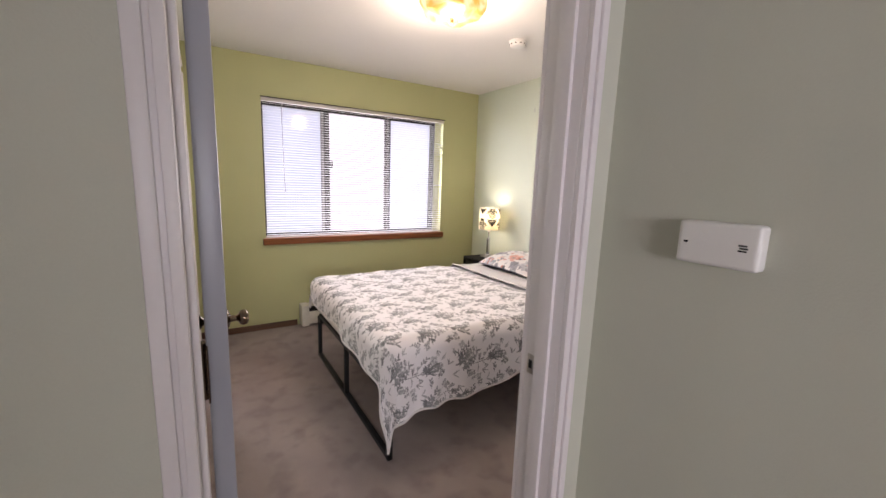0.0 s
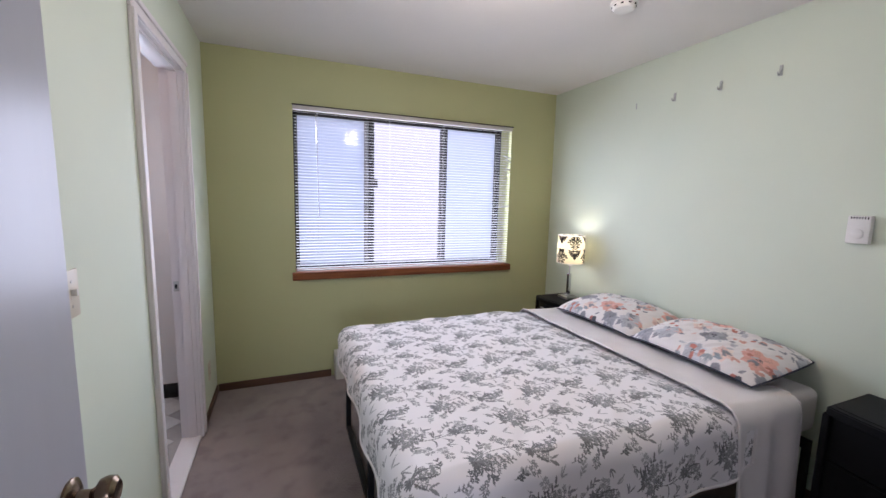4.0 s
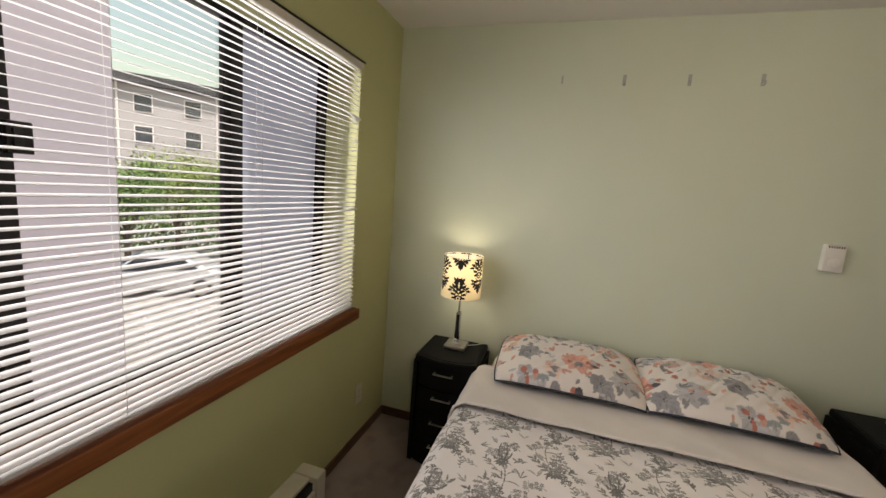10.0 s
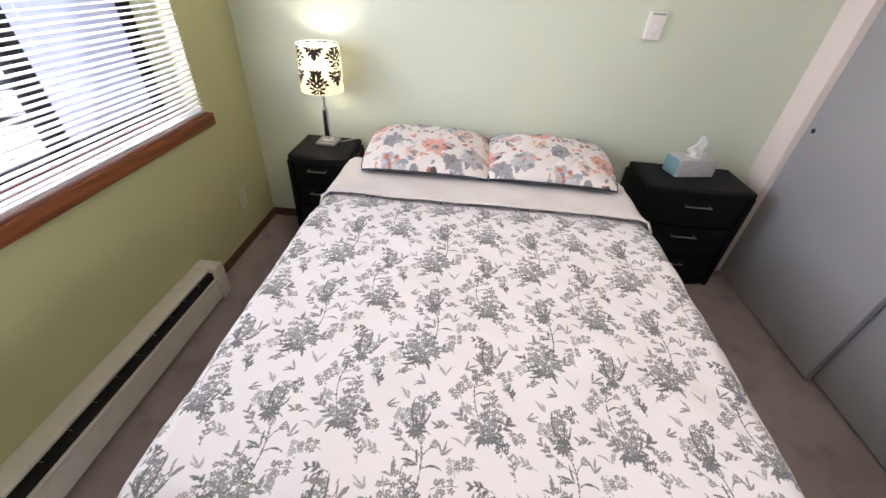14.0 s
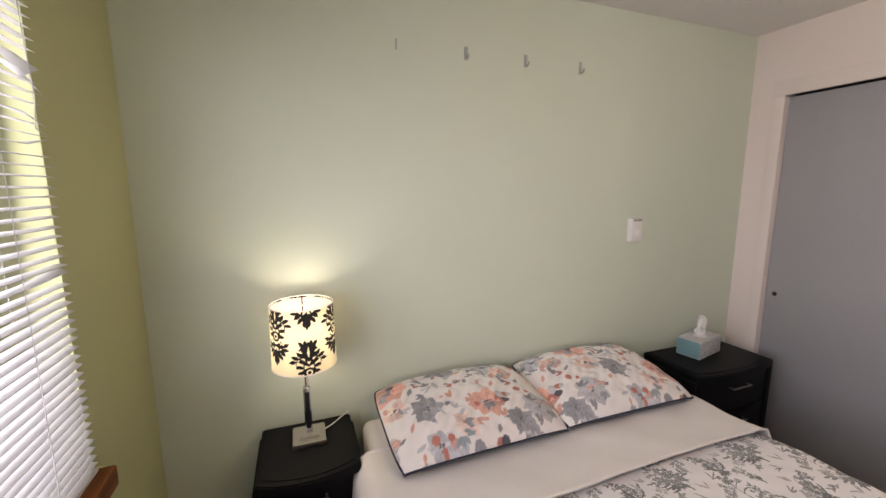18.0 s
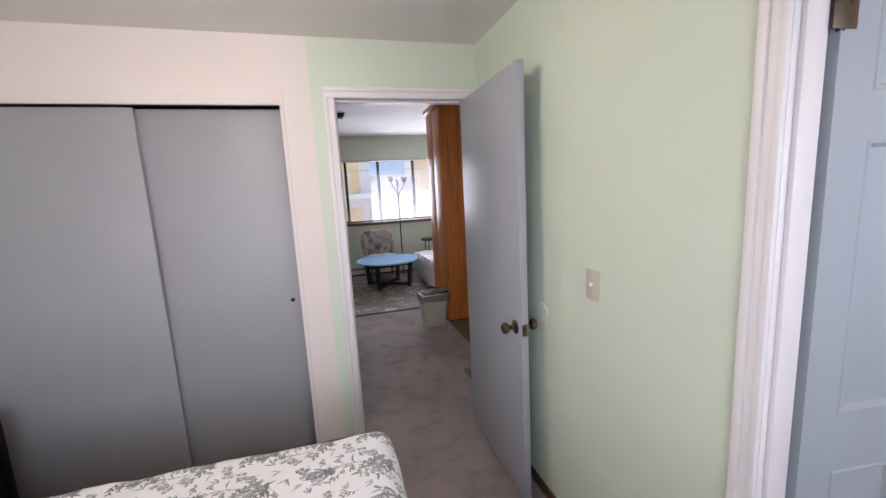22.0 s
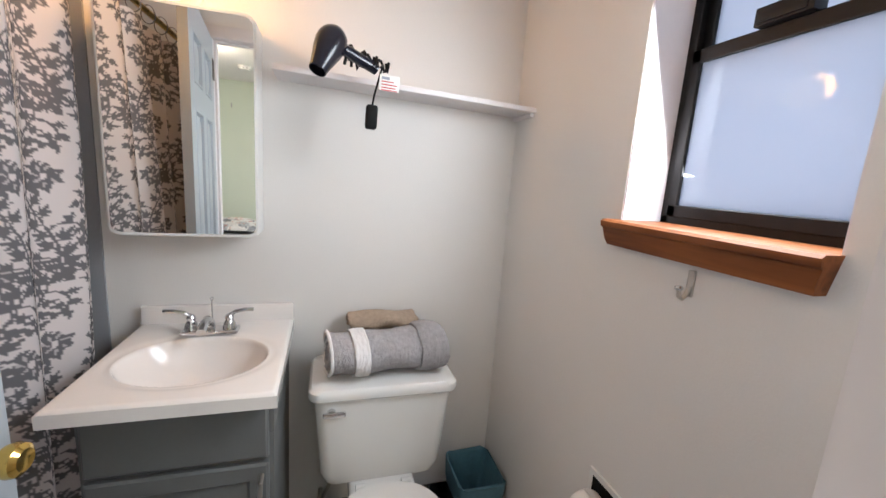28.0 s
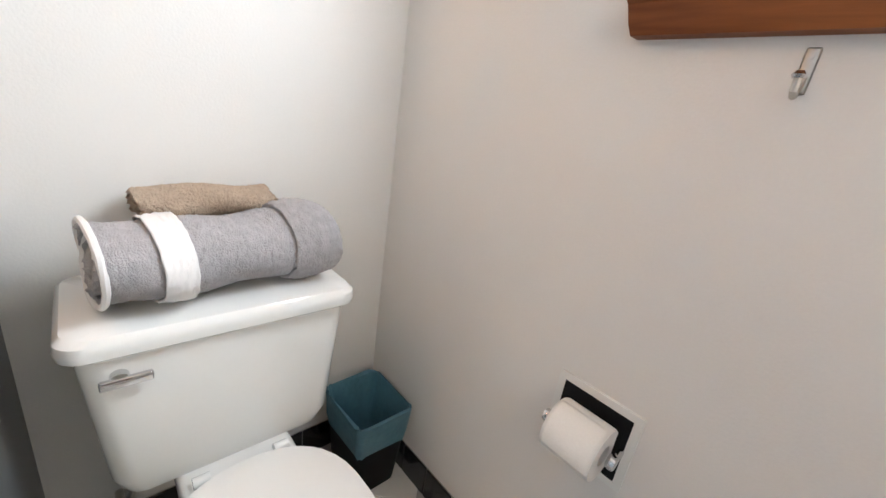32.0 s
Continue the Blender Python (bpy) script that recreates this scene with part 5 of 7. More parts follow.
# tissue box
t = thing("tissue_box", pose(2.66, 1.43, 0.636, 0, 0, -78), "teal and grey patterned tissue box with a tissue pulled up", "tissue box")
m_ts, nt, b_ = nodes_of("tissue_box_card")
vo, rp, tcx, mp = nt.nodes.new("ShaderNodeTexVoronoi"), nt.nodes.new("ShaderNodeValToRGB"), nt.nodes.new("ShaderNodeTexCoord"), nt.nodes.new("ShaderNodeMapping")
mp.inputs["Scale"].default_value = (85, 85, 22)
rp.color_ramp.elements[0].position, rp.color_ramp.elements[1].position = 0.22, 0.62
rp.color_ramp.elements[0].color, rp.color_ramp.elements[1].color = (0.08, 0.09, 0.11, 1), (0.74, 0.74, 0.75, 1)
for a, b in ((tcx.outputs["Object"], mp.inputs[0]), (mp.outputs[0], vo.inputs["Vector"]), (vo.outputs["Distance"], rp.inputs[0]), (rp.outputs[0], b_.inputs["Base Color"])):
    nt.links.new(a, b)
part("box", box(-0.115, 0.115, -0.06, 0.06, 0, 0.095, 0.003), m_ts, t)
part("end_panel", box(-0.1165, -0.1145, -0.057, 0.057, 0.003, 0.092, 0.0008), mat("teal_card", (0.16, 0.30, 0.33), 0.6), t, "plain teal end panel")
part("opening", lathe([(0, 0.0955), (0.03, 0.0955), (0.032, 0.0965), (0.034, 0.0955)], 24), M_WHITEPLASTIC, t)
n = 40
u, v = np.meshgrid(np.linspace(-1, 1, n), np.linspace(0, 1, n), indexing="ij")
P = np.stack([0.055 * u * (0.35 + 0.9 * v) * (1 - 0.5 * v ** 3) + 0.01 * np.sin(9 * v), 0.02 * np.sin(5 * u + 2 * v) * (0.4 + v) * (1 - 0.4 * v), 0.094 + 0.11 * v * (1 - 0.35 * u ** 2) + 0.008 * np.sin(7 * u) * v], -1)
ts = grid_mesh("tissue", P, mat("tissue_paper", (0.85, 0.85, 0.85), 0.9), t, None, "white tissue")
ts.modifiers.new("thick", "SOLIDIFY").thickness = 0.0008

# ---- bathroom ----
setting("floor_bath", box(XB, -0.06, 1.86, YN, -0.1, 0), M_GROUT, "grey grout bed of the bathroom floor", "floor")
M_SURROUND = mat("grey_tub_surround", (0.30, 0.31, 0.33), 0.25, var=0.05)
setting("wall_tub_surround", box(XB, XB + 0.008, 1.86, 2.655, 0.0, 1.93), M_SURROUND, "smooth grey tub surround panel", "wall")

# window with two sashes
x0, x1, z0, z1 = BWIN
w = tagged(new("window_2"), "black double-hung bathroom window with milky panes", "window", kind="structure")
fy = 4.10
bm = bmesh.new()
for b in ((x0, x1, fy, fy + 0.05, z0, z0 + 0.022), (x0, x1, fy, fy + 0.05, z1 - 0.03, z1), (x0, x0 + 0.026, fy, fy + 0.05, z0, z1), (x1 - 0.026, x1, fy, fy + 0.05, z0, z1)):
    box(*b, 0.002, 1, bm)
part("window_frame", bm, M_BLACKFRAME, w)
zm = 1.699
for nm, a, b, dy in (("lower_sash", z0 + 0.02, zm + 0.012, -0.012), ("upper_sash", zm - 0.018, z1 - 0.028, 0.012)):
    bm = bmesh.new()
    for c in ((x0 + 0.024, x1 - 0.024, a, a + 0.028), (x0 + 0.024, x1 - 0.024, b - 0.030, b), (x0 + 0.024, x0 + 0.048, a, b), (x1 - 0.048, x1 - 0.024, a, b)):
        box(c[0], c[1], fy + dy + 0.006, fy + dy + 0.028, c[2], c[3], 0.002, 1, bm)
    s_ = part(nm, bm, M_BLACKFRAME, w)
    p = part("pane", box(x0 + 0.046, x1 - 0.046, fy + dy + 0.014, fy + dy + 0.019, a + 0.026, b - 0.028), M_FROST, s_)
    p.visible_shadow = False
bm = box(-0.665, -0.565, fy - 0.022, fy + 0.010, zm + 0.012, zm + 0.046, 0.002)
box(-0.655, -0.575, fy - 0.026, fy - 0.020, zm + 0.016, zm + 0.034, 0.002, bm=bm)
part("latch", bm, M_BLACKFRAME, w, "black sash latch")
bm = bmesh.new()
prof = [(3.985, 1.258), (3.958, 1.258), (3.950, 1.272), (3.946, 1.298), (3.940, 1.302), (3.938, 1.314), (3.945, 1.319), (3.985, 1.319)]
ends = []
for xa, tap in ((x0 - 0.014, 1), (x1 + 0.002, -1)):
    ends.append([bm.verts.new((xa + tap * max(0, (1.30 - z) * 0.25), y, z)) for y, z in prof])
for k in range(len(prof)):
    j = (k + 1) % len(prof)
    bm.faces.new((ends[0][k], ends[0][j], ends[1][j], ends[1][k]))
bm.faces.new(ends[0])
bm.faces.new(ends[1][::-1])
part("window_sill", bm, M_SILL, w, "reddish varnished wooden window sill")
part("sill_board", box(x0 + 0.001, x1 - 0.001, YN, fy, z0 - 0.02, z0 + 0.004, 0.001), M_SILL, w)
setting("trim_bath_window", slab("x", x0, x1, 3.987, fy, z0, z1, [(x0 + 0.004, x1 - 0.004, z0, z1 - 0.004)]), M_TRIM, "white painted window reveal", "trim")

# vanity
VY0, VY1 = 2.765, 3.18
v = thing("vanity_cabinet", ((XB - 1.01) / 2, (VY0 + VY1) / 2, 0), "grey painted vanity cabinet with one raised-panel door", "vanity")
V = lambda bm: (bmesh.ops.translate(bm, vec=(-(XB - 1.01) / 2, -(VY0 + VY1) / 2, 0), verts=bm.verts[:]), bm)[1]
part("body", V(box(XB + 0.002, -1.03, VY0, VY1, 0.07, 0.715, 0.003)), M_VANITY, v)
for a, b in ((VY0, VY0 + 0.016), (VY1 - 0.016, VY1)):
    part("side_rail", V(box(XB + 0.002, -1.03, a, b, 0.7155, 0.833, 0.001)), M_VANITY, v)
part("front_rail", V(box(-1.046, -1.03, VY0 + 0.0165, VY1 - 0.0165, 0.7155, 0.833, 0.001)), M_VANITY, v)
part("toe_kick", V(box(XB + 0.002, -1.05, VY0 + 0.004, VY1 - 0.004, 0, 0.0695)), M_VANITY, v)


def raised(y0, y1, z0, z1, x, steps):
    bm = bmesh.new()
    rings = [[bm.verts.new((xx, yy, zz)) for yy, zz in ((y0, z0), (y1, z0), (y1, z1), (y0, z1))] for xx in (x,)]
    for inset, out in steps:
        rings.append([bm.verts.new((x + out, yy, zz)) for yy, zz in ((y0 + inset, z0 + inset), (y1 - inset, z0 + inset), (y1 - inset, z1 - inset), (y0 + inset, z1 - inset))])
    for a, b in zip(rings, rings[1:]):
        for k in range(4):
            bm.faces.new((a[k], a[(k + 1) % 4], b[(k + 1) % 4], b[k]))
    bm.faces.new(rings[-1])
    bm.faces.new(rings[0][::-1])
    return bm


part("false_drawer", V(raised(VY0 + 0.012, VY1 - 0.012, 0.655, 0.815, -1.03, [(0, 0.012), (0.006, 0.018)])), M_VANITY, v, angle=20)
dr = part("door", V(raised(VY0 + 0.012, VY1 - 0.012, 0.085, 0.640, -1.03, [(0, 0.013), (0.006, 0.018), (0.045, 0.018), (0.052, 0.010), (0.060, 0.010), (0.085, 0.016)])), M_VANITY, v, angle=20)
bm = tube([(-1.012, 3.152, 0.610), (-0.985, 3.152, 0.605), (-0.978, 3.152, 0.572), (-0.978, 3.152, 0.558), (-0.985, 3.152, 0.525), (-1.012, 3.152, 0.520)], 0.006, 10)
part("pull", V(bm), M_NICKEL, dr, "arched brushed metal pull")

# cast top with oval bowl
n, k = 110, 120
TX0, TX1, TY0, TY1 = XB + 0.001, -0.945, 2.745, 3.197
gx, gy = np.meshgrid(np.linspace(TX0, TX1, n), np.linspace(TY0, TY1, k), indexing="ij")
rr = np.hypot((gx + 1.165) / 0.145, (gy - 2.97) / 0.178)
depth = np.where(rr < 1, 0.115 * np.maximum(1 - rr ** 2.6, 0) ** 0.75, 0)
z = 0.842 - depth - 0.004 * np.exp(-((rr - 1.05) / 0.10) ** 2) + 0.006 * np.exp(-((rr - 1.22) / 0.07) ** 2) * 0
edge = np.minimum(np.minimum(gx - TX0 + 0.02, TX1 - gx), np.minimum(gy - TY0, TY1 - gy))
z -= 0.008 * np.clip(1 - edge / 0.010, 0, 1) ** 2
top = thing("bathroom_sink", (-1.2, 2.97, 0.834), "glossy white cast marble vanity top with an oval basin", "sink")
ob = grid_mesh("basin_top", np.stack([gx + 1.2, gy - 2.97, z - 0.804], -1), M_MARBLE, top)
bm = slab("x", TX0 + 1.2, TX1 + 1.2, TY0 - 2.97, TY1 - 2.97, 0.0, 0.031)
for f in [f for f in bm.faces if abs(f.normal.z) > 0.9]:
    bm.faces.remove(f)
part("edge", bm, M_MARBLE, top)
part("backsplash", box(TX0 + 1.2, TX0 + 1.222, TY0 - 2.97, TY1 - 2.97, 0.030, 0.095, 0.006, 3), M_MARBLE, top)
part("drain", lathe([(0, 0), (0.020, 0), (0.023, 0.003), (0.016, 0.005), (0.014, 0.002), (0, 0.002)], 24), M_CHROME, top, "chrome drain").matrix_local = Matrix.Translation((0.035, 0, -0.076))

# faucet
t = thing("faucet", (-1.335, 2.965, 0.872), "chrome two-handle faucet with a lift rod", "faucet")
bm = box(-0.026, 0.026, -0.078, 0.078, 0, 0.014, 0.007, 3)
part("base_plate", bm, M_CHROME, t)
for s in (-1, 1):
    part("valve", lathe([(0, 0.012), (0.020, 0.012), (0.017, 0.03), (0.011, 0.042), (0.013, 0.05), (0.009, 0.058), (0, 0.06)], 20), M_CHROME, t).location = (0, s * 0.052, 0)
    part("lever", tube([(0, s * 0.052, 0.055), (0.004, s * 0.07, 0.068), (0.006, s * 0.095, 0.074), (0.006, s * 0.122, 0.074)], 0.006, 10), M_CHROME, t)
part("spout", tube([(0, 0, 0.01), (0.006, 0, 0.035), (0.03, 0, 0.052), (0.065, 0, 0.052), (0.095, 0, 0.038)], 0.013, 14), M_CHROME, t)
part("lift_rod", tube([(-0.02, 0, 0.01), (-0.02, 0, 0.10)], 0.0022, 8), M_CHROME, t)
part("rod_knob", lathe([(0, 0.094), (0.004, 0.096), (0.006, 0.104), (0.003, 0.108), (0, 0.108)], 12), M_CHROME, t).location = (-0.02, 0, 0)

def loft(rings, bm=None, cap=True):
    bm = bm or bmesh.new()
    vs = [[bm.verts.new(p) for p in r] for r in rings]
    n = len(rings[0])
    for a, b in zip(vs, vs[1:]):
        for k in range(n):
            bm.faces.new((a[k], a[(k + 1) % n], b[(k + 1) % n], b[k]))
    if cap:
        bm.faces.new(vs[0][::-1])
        bm.faces.new(vs[-1])
    bmesh.ops.recalc_face_normals(bm, faces=bm.faces[:])
    return bm


def rrect(x0, x1, y0, y1, z, r=0.03, n=6):
    out = []
    for cx, cy, a0 in ((x1 - r, y1 - r, 0), (x0 + r, y1 - r, 90), (x0 + r, y0 + r, 180), (x1 - r, y0 + r, 270)):
        out += [(cx + r * math.cos(radians(a0 + 90 * k / n)), cy + r * math.sin(radians(a0 + 90 * k / n)), z) for k in range(n + 1)]
    return out


# medicine cabinet
t = thing("medicine_cabinet", (XB, 2.92, 1.175), "white medicine cabinet with a mirror door", "cabinet")
part("body", box(0.0005, 0.118, -0.182, 0.182, 0.004, 0.61, 0.004), M_WHITEPLASTIC, t)
UP = lambda x, z: Matrix(((0, 0, 1, x), (1, 0, 0, 0), (0, 1, 0, z), (0, 0, 0, 1)))
dr = part("door", loft([rrect(-0.187, 0.187, -0.3075, 0.3075, z, 0.03) for z in (0.0, 0.019)] + [rrect(-0.185, 0.185, -0.3055, 0.3055, 0.021, 0.028)]), M_WHITEPLASTIC, t)
dr.matrix_local = UP(0.119, 0.3075)
part("mirror", loft([rrect(-0.180, 0.180, -0.2985, 0.2985, z, 0.024) for z in (0.0214, 0.0228)]), M_MIRROR, dr, "mirror glass")

# globe light over it
t = thing("globe_light", (XB, 2.89, 1.87), "round white glass wall light, switched on", "wall light")
part("holder", lathe([(0, 0), (0.06, 0), (0.06, 0.012), (0.045, 0.03), (0.04, 0.05), (0, 0.05)], 28), M_WHITEPLASTIC, t).matrix_local = pose(0, 0, 0, 0, 90, 0)
g = part("globe", lathe([(0.040, -0.055), (0.055, -0.042), (0.066, -0.02), (0.068, 0.0), (0.066, 0.02), (0.052, 0.043), (0.03, 0.055), (0, 0.060)], 32), glow("lit_opal_glass", (1.0, 0.70, 0.34), 0.8), t, "glowing opal glass")
g.matrix_local = pose(0.115, 0, 0, 0, 90, 0)
g.visible_shadow = False

# shelf and what lies on it
t = thing("wall_shelf", pose(XB, 3.565, 1.643, -1.7, 0, 0), "narrow white painted wall shelf above the toilet", "shelf")
part("board", box(0.0005, 0.147, -0.419, 0.4195, 0.002, 0.018, 0.002), M_TRIM, t)
part("end_cleat", box(0.0005, 0.13, 0.405, 0.4195, -0.012, 0.0018, 0.002), M_TRIM, t)
M_DRYER = mat("navy_black_plastic", (0.010, 0.011, 0.020), 0.22, var=0.2)
t = thing("hair_dryer", pose(-1.345, 3.285, 1.668, -1.7, 0, 0), "dark navy plastic hair dryer lying on the shelf", "hair dryer")
b_ = part("barrel", lathe([(0.0, -0.066), (0.016, -0.064), (0.030, -0.056), (0.040, -0.043), (0.0455, -0.026), (0.046, -0.008), (0.042, 0.018), (0.035, 0.046), (0.029, 0.072), (0.026, 0.092), (0.023, 0.093), (0.021, 0.078), (0, 0.078)], 32), M_DRYER, t)
AX = look((0.165, 0.014, 0.036), (0.141, 0.034, 0.090)) @ Matrix.Scale(0.87, 4)
b_.matrix_local = AX
part("handle", tube([(0.150, 0.026, 0.048), (0.128, 0.062, 0.042), (0.106, 0.10, 0.033), (0.088, 0.145, 0.021)], 0.0165, 14), M_DRYER, t)
gr = part("rear_grille", lathe([(0.012, -0.0655), (0.020, -0.0630), (0.026, -0.0600), (0.027, -0.0592), (0.020, -0.0618), (0.012, -0.0642)], 24), M_BLACKPLASTIC, t)
gr.matrix_local = AX
cord = []
for k in range(60):
    a = k * 0.55
    cord.append((0.088 + 0.028 * math.cos(a) * (1 - k / 120), 0.055 + 0.0021 * k + 0.012 * math.sin(a * 0.7), 0.012 + 0.062 * abs(math.sin(a)) * (1 - k / 110)))
part("coiled_cord", tube(cord, 0.0042, 6), M_BLACKPLASTIC, t)
part("hanging_cord", tube([(0.075, 0.158, 0.03), (0.110, 0.160, 0.028), (0.138, 0.156, 0.015), (0.140, 0.148, -0.02), (0.130, 0.140, -0.06), (0.124, 0.137, -0.088)], 0.003, 8), M_BLACKPLASTIC, t)
part("plug", box(0.108, 0.140, 0.120, 0.153, -0.152, -0.085, 0.010, 3), M_BLACKPLASTIC, t, "black safety plug")
part("tag", box(0.1455, 0.1467, 0.150, 0.206, -0.046, -0.004, 0.0004), M_WHITEPLASTIC, t, "white and red warning tag")
M_TAGRED = mat("tag_red", (0.55, 0.10, 0.10), 0.6)
for z, y1 in ((-0.020, 0.190), (-0.028, 0.200), (-0.036, 0.196), (-0.0425, 0.202)):
    part("tag_line", box(0.1466, 0.1471, 0.156, y1, z - 0.003, z), M_TAGRED, t)
part("tag_mark", box(0.1466, 0.1471, 0.156, 0.178, -0.016, -0.009), mat("tag_grey", (0.30, 0.32, 0.38), 0.6), t)

# toilet
t = thing("toilet", pose(XB, 3.495, 0) @ Matrix.Diagonal((1, 1, 0.968, 1)), "white ceramic toilet with its lid closed", "toilet")


def egg(cx, back, front, w, z, n=40):
    """Outline of a bowl: round at the front, squarer behind."""
    out = []
    for k in range(n):
        a = 2 * math.pi * k / n
        c, s = math.cos(a), math.sin(a)
        x = front * c if c > 0 else back * (abs(c) ** 0.75) * -1
        out.append((cx + x, w * (abs(s) ** 0.9) * (1 if s > 0 else -1), z))
    return out


tank = loft([rrect(0.035, 0.235, -0.188, 0.188, 0.385, 0.04), rrect(0.028, 0.250, -0.202, 0.202, 0.43, 0.04), rrect(0.02, 0.258, -0.222, 0.222, 0.70, 0.035), rrect(0.02, 0.258, -0.222, 0.222, 0.712, 0.035)])
part("tank", tank, M_CERAMIC, t)
lid = loft([rrect(0.012, 0.268, -0.230, 0.230, 0.7125, 0.03), rrect(0.008, 0.275, -0.238, 0.238, 0.718, 0.036), rrect(0.006, 0.277, -0.240, 0.240, 0.730, 0.036), rrect(0.008, 0.275, -0.238, 0.238, 0.744, 0.036), rrect(0.016, 0.267, -0.230, 0.230, 0.753, 0.036), rrect(0.06, 0.23, -0.20, 0.20, 0.757, 0.03)])
part("tank_lid", lid, M_CERAMIC, t)
bowl = loft([egg(0.43, 0.19, 0.17, 0.128, 0.0), egg(0.43, 0.19, 0.165, 0.125, 0.02), egg(0.43, 0.185, 0.15, 0.115, 0.10), egg(0.45, 0.19, 0.165, 0.132, 0.22), egg(0.475, 0.21, 0.205, 0.158, 0.32), egg(0.48, 0.215, 0.225, 0.168, 0.365), egg(0.48, 0.215, 0.225, 0.168, 0.378)])
part("bowl", bowl, M_CERAMIC, t)
part("deck", box(0.06, 0.30, -0.11, 0.11, 0.31, 0.384, 0.02, 4), M_CERAMIC, t)
part("seat", loft([egg(0.48, 0.195, 0.228, 0.170, 0.379), egg(0.48, 0.198, 0.232, 0.174, 0.386), egg(0.48, 0.195, 0.228, 0.170, 0.393)]), M_CERAMIC, t)
part("seat_lid", loft([egg(0.48, 0.195, 0.228, 0.170, 0.395), egg(0.48, 0.20, 0.234, 0.175, 0.401), egg(0.48, 0.196, 0.230, 0.171, 0.409), egg(0.48, 0.165, 0.195, 0.142, 0.4135), egg(0.48, 0.07, 0.09, 0.065, 0.415)]), M_CERAMIC, t)
for s in (-1, 1):
    part("seat_hinge", cyl((0.275, s * 0.06, 0.394), (0.275, s * 0.09, 0.394), 0.011, n=14), M_CERAMIC, t)
bm = cyl((0.250, -0.170, 0.672), (0.272, -0.170, 0.672), 0.013)
box(0.270, 0.279, -0.196, -0.128, 0.663, 0.680, 0.004, 3, bm)
part("flush_lever", bm, M_CHROME, t, "chrome flush lever")
part("supply_hose", tube([(0.12, -0.15, 0.39), (0.12, -0.165, 0.30), (0.10, -0.19, 0.22), (0.07, -0.20, 0.17)], 0.007, 8), M_NICKEL, t, "braided supply hose")
bm = cyl((0.002, -0.20, 0.165), (0.085, -0.20, 0.165), 0.009)
cyl((0.07, -0.20, 0.15), (0.07, -0.20, 0.185), 0.013, bm=bm)
lathe([(0, 0.085), (0.02, 0.085), (0.02, 0.095), (0, 0.095)], 20, bm, pose(0, -0.20, 0.165, 0, 90, 0))
part("stop_valve", bm, M_NICKEL, t, "metal stop valve")

# rolled towels on the tank
def rolled_towel(m, length, r, turns, material, label, band=None):
    t = thing("rolled_towel", m, label, "towel", "rolled towels")
    n, k = 260, 120
    a = np.linspace(0, turns * 2 * math.pi, n)
    y = np.linspace(-length / 2, length / 2, k)
    A, Y = np.meshgrid(a, y, indexing="ij")
    R = r * (0.25 + 0.75 * A / a[-1]) 
    squash = 0.82
    R = R * (1 + 0.05 * np.sin(3 * Y / length * 2 + A)) + 0.004 * np.sin(Y * 37 + A * 2) + 0.003 * np.sin(Y * 11 - A) + 0.0013 * np.random.default_rng(4).standard_normal(A.shape)
    a0 = -a[-1] - 1.9
    P = np.stack([R * np.cos(A + a0), Y + 0.008 * np.sin(A * 1.3), squash * R * np.sin(A + a0) + r * squash], -1)
    ob = grid_mesh("roll", P, material, t)
    ob.modifiers.new("thick", "SOLIDIFY").thickness = 0.011
    if band:
        j0, j1 = int(k * band[0]), int(k * band[1])
        Q = P[n // 2:, j0:j1].copy()
        ctr = np.array([0, 0, r * squash])
        d = Q - ctr
        d[..., 1] = 0
        Q = Q + d / np.linalg.norm(d, axis=-1, keepdims=True) * 0.0075
        ob = grid_mesh("woven_band", Q, M_SHEET, t, None, "flat white woven band")
        ob.modifiers.new("thick", "SOLIDIFY").thickness = 0.002
        # the end corner laid over the roll
        Q = P[n // 2:, int(k * 0.76):].copy()
        d = Q - ctr
        d[..., 1] = 0
        wgt = np.sin(np.linspace(0.15, math.pi * 0.8, Q.shape[1]))[None, :, None]
        Q = Q + d / np.linalg.norm(d, axis=-1, keepdims=True) * (0.006 + 0.012 * wgt)
        ob = grid_mesh("tucked_corner", Q, material, t, None, "corner of the towel folded over the roll")
        ob.modifiers.new("thick", "SOLIDIFY").thickness = 0.008
        hem = [tuple(P[i, 0] + (P[i, 0] - ctr) * np.array((0.06, 0, 0.06))) for i in range(n // 2, n, 5)]
        part("hem", tube(hem, 0.0055, 7), M_SHEET, t, "pale sewn hem")
    return t


M_TOWELG = mat("grey_terry", (0.44, 0.42, 0.43), 0.95, var=0.18, scale=60, bump=1.0, bscale=380)
M_TOWELB = mat("beige_terry", (0.52, 0.40, 0.30), 0.95, var=0.18, scale=60, bump=1.0, bscale=380)
rolled_towel(pose(-1.275, 3.50, 0.7328, 0, 0, 3), 0.375, 0.092, 3.2, M_TOWELG, "grey terry towel rolled up on the tank", (0.19, 0.32))
rolled_towel(pose(-1.385, 3.50, 0.7328 + 0.105, 0, 0, -2), 0.23, 0.046, 2.6, M_TOWELB, "small beige terry towel rolled behind the grey one")

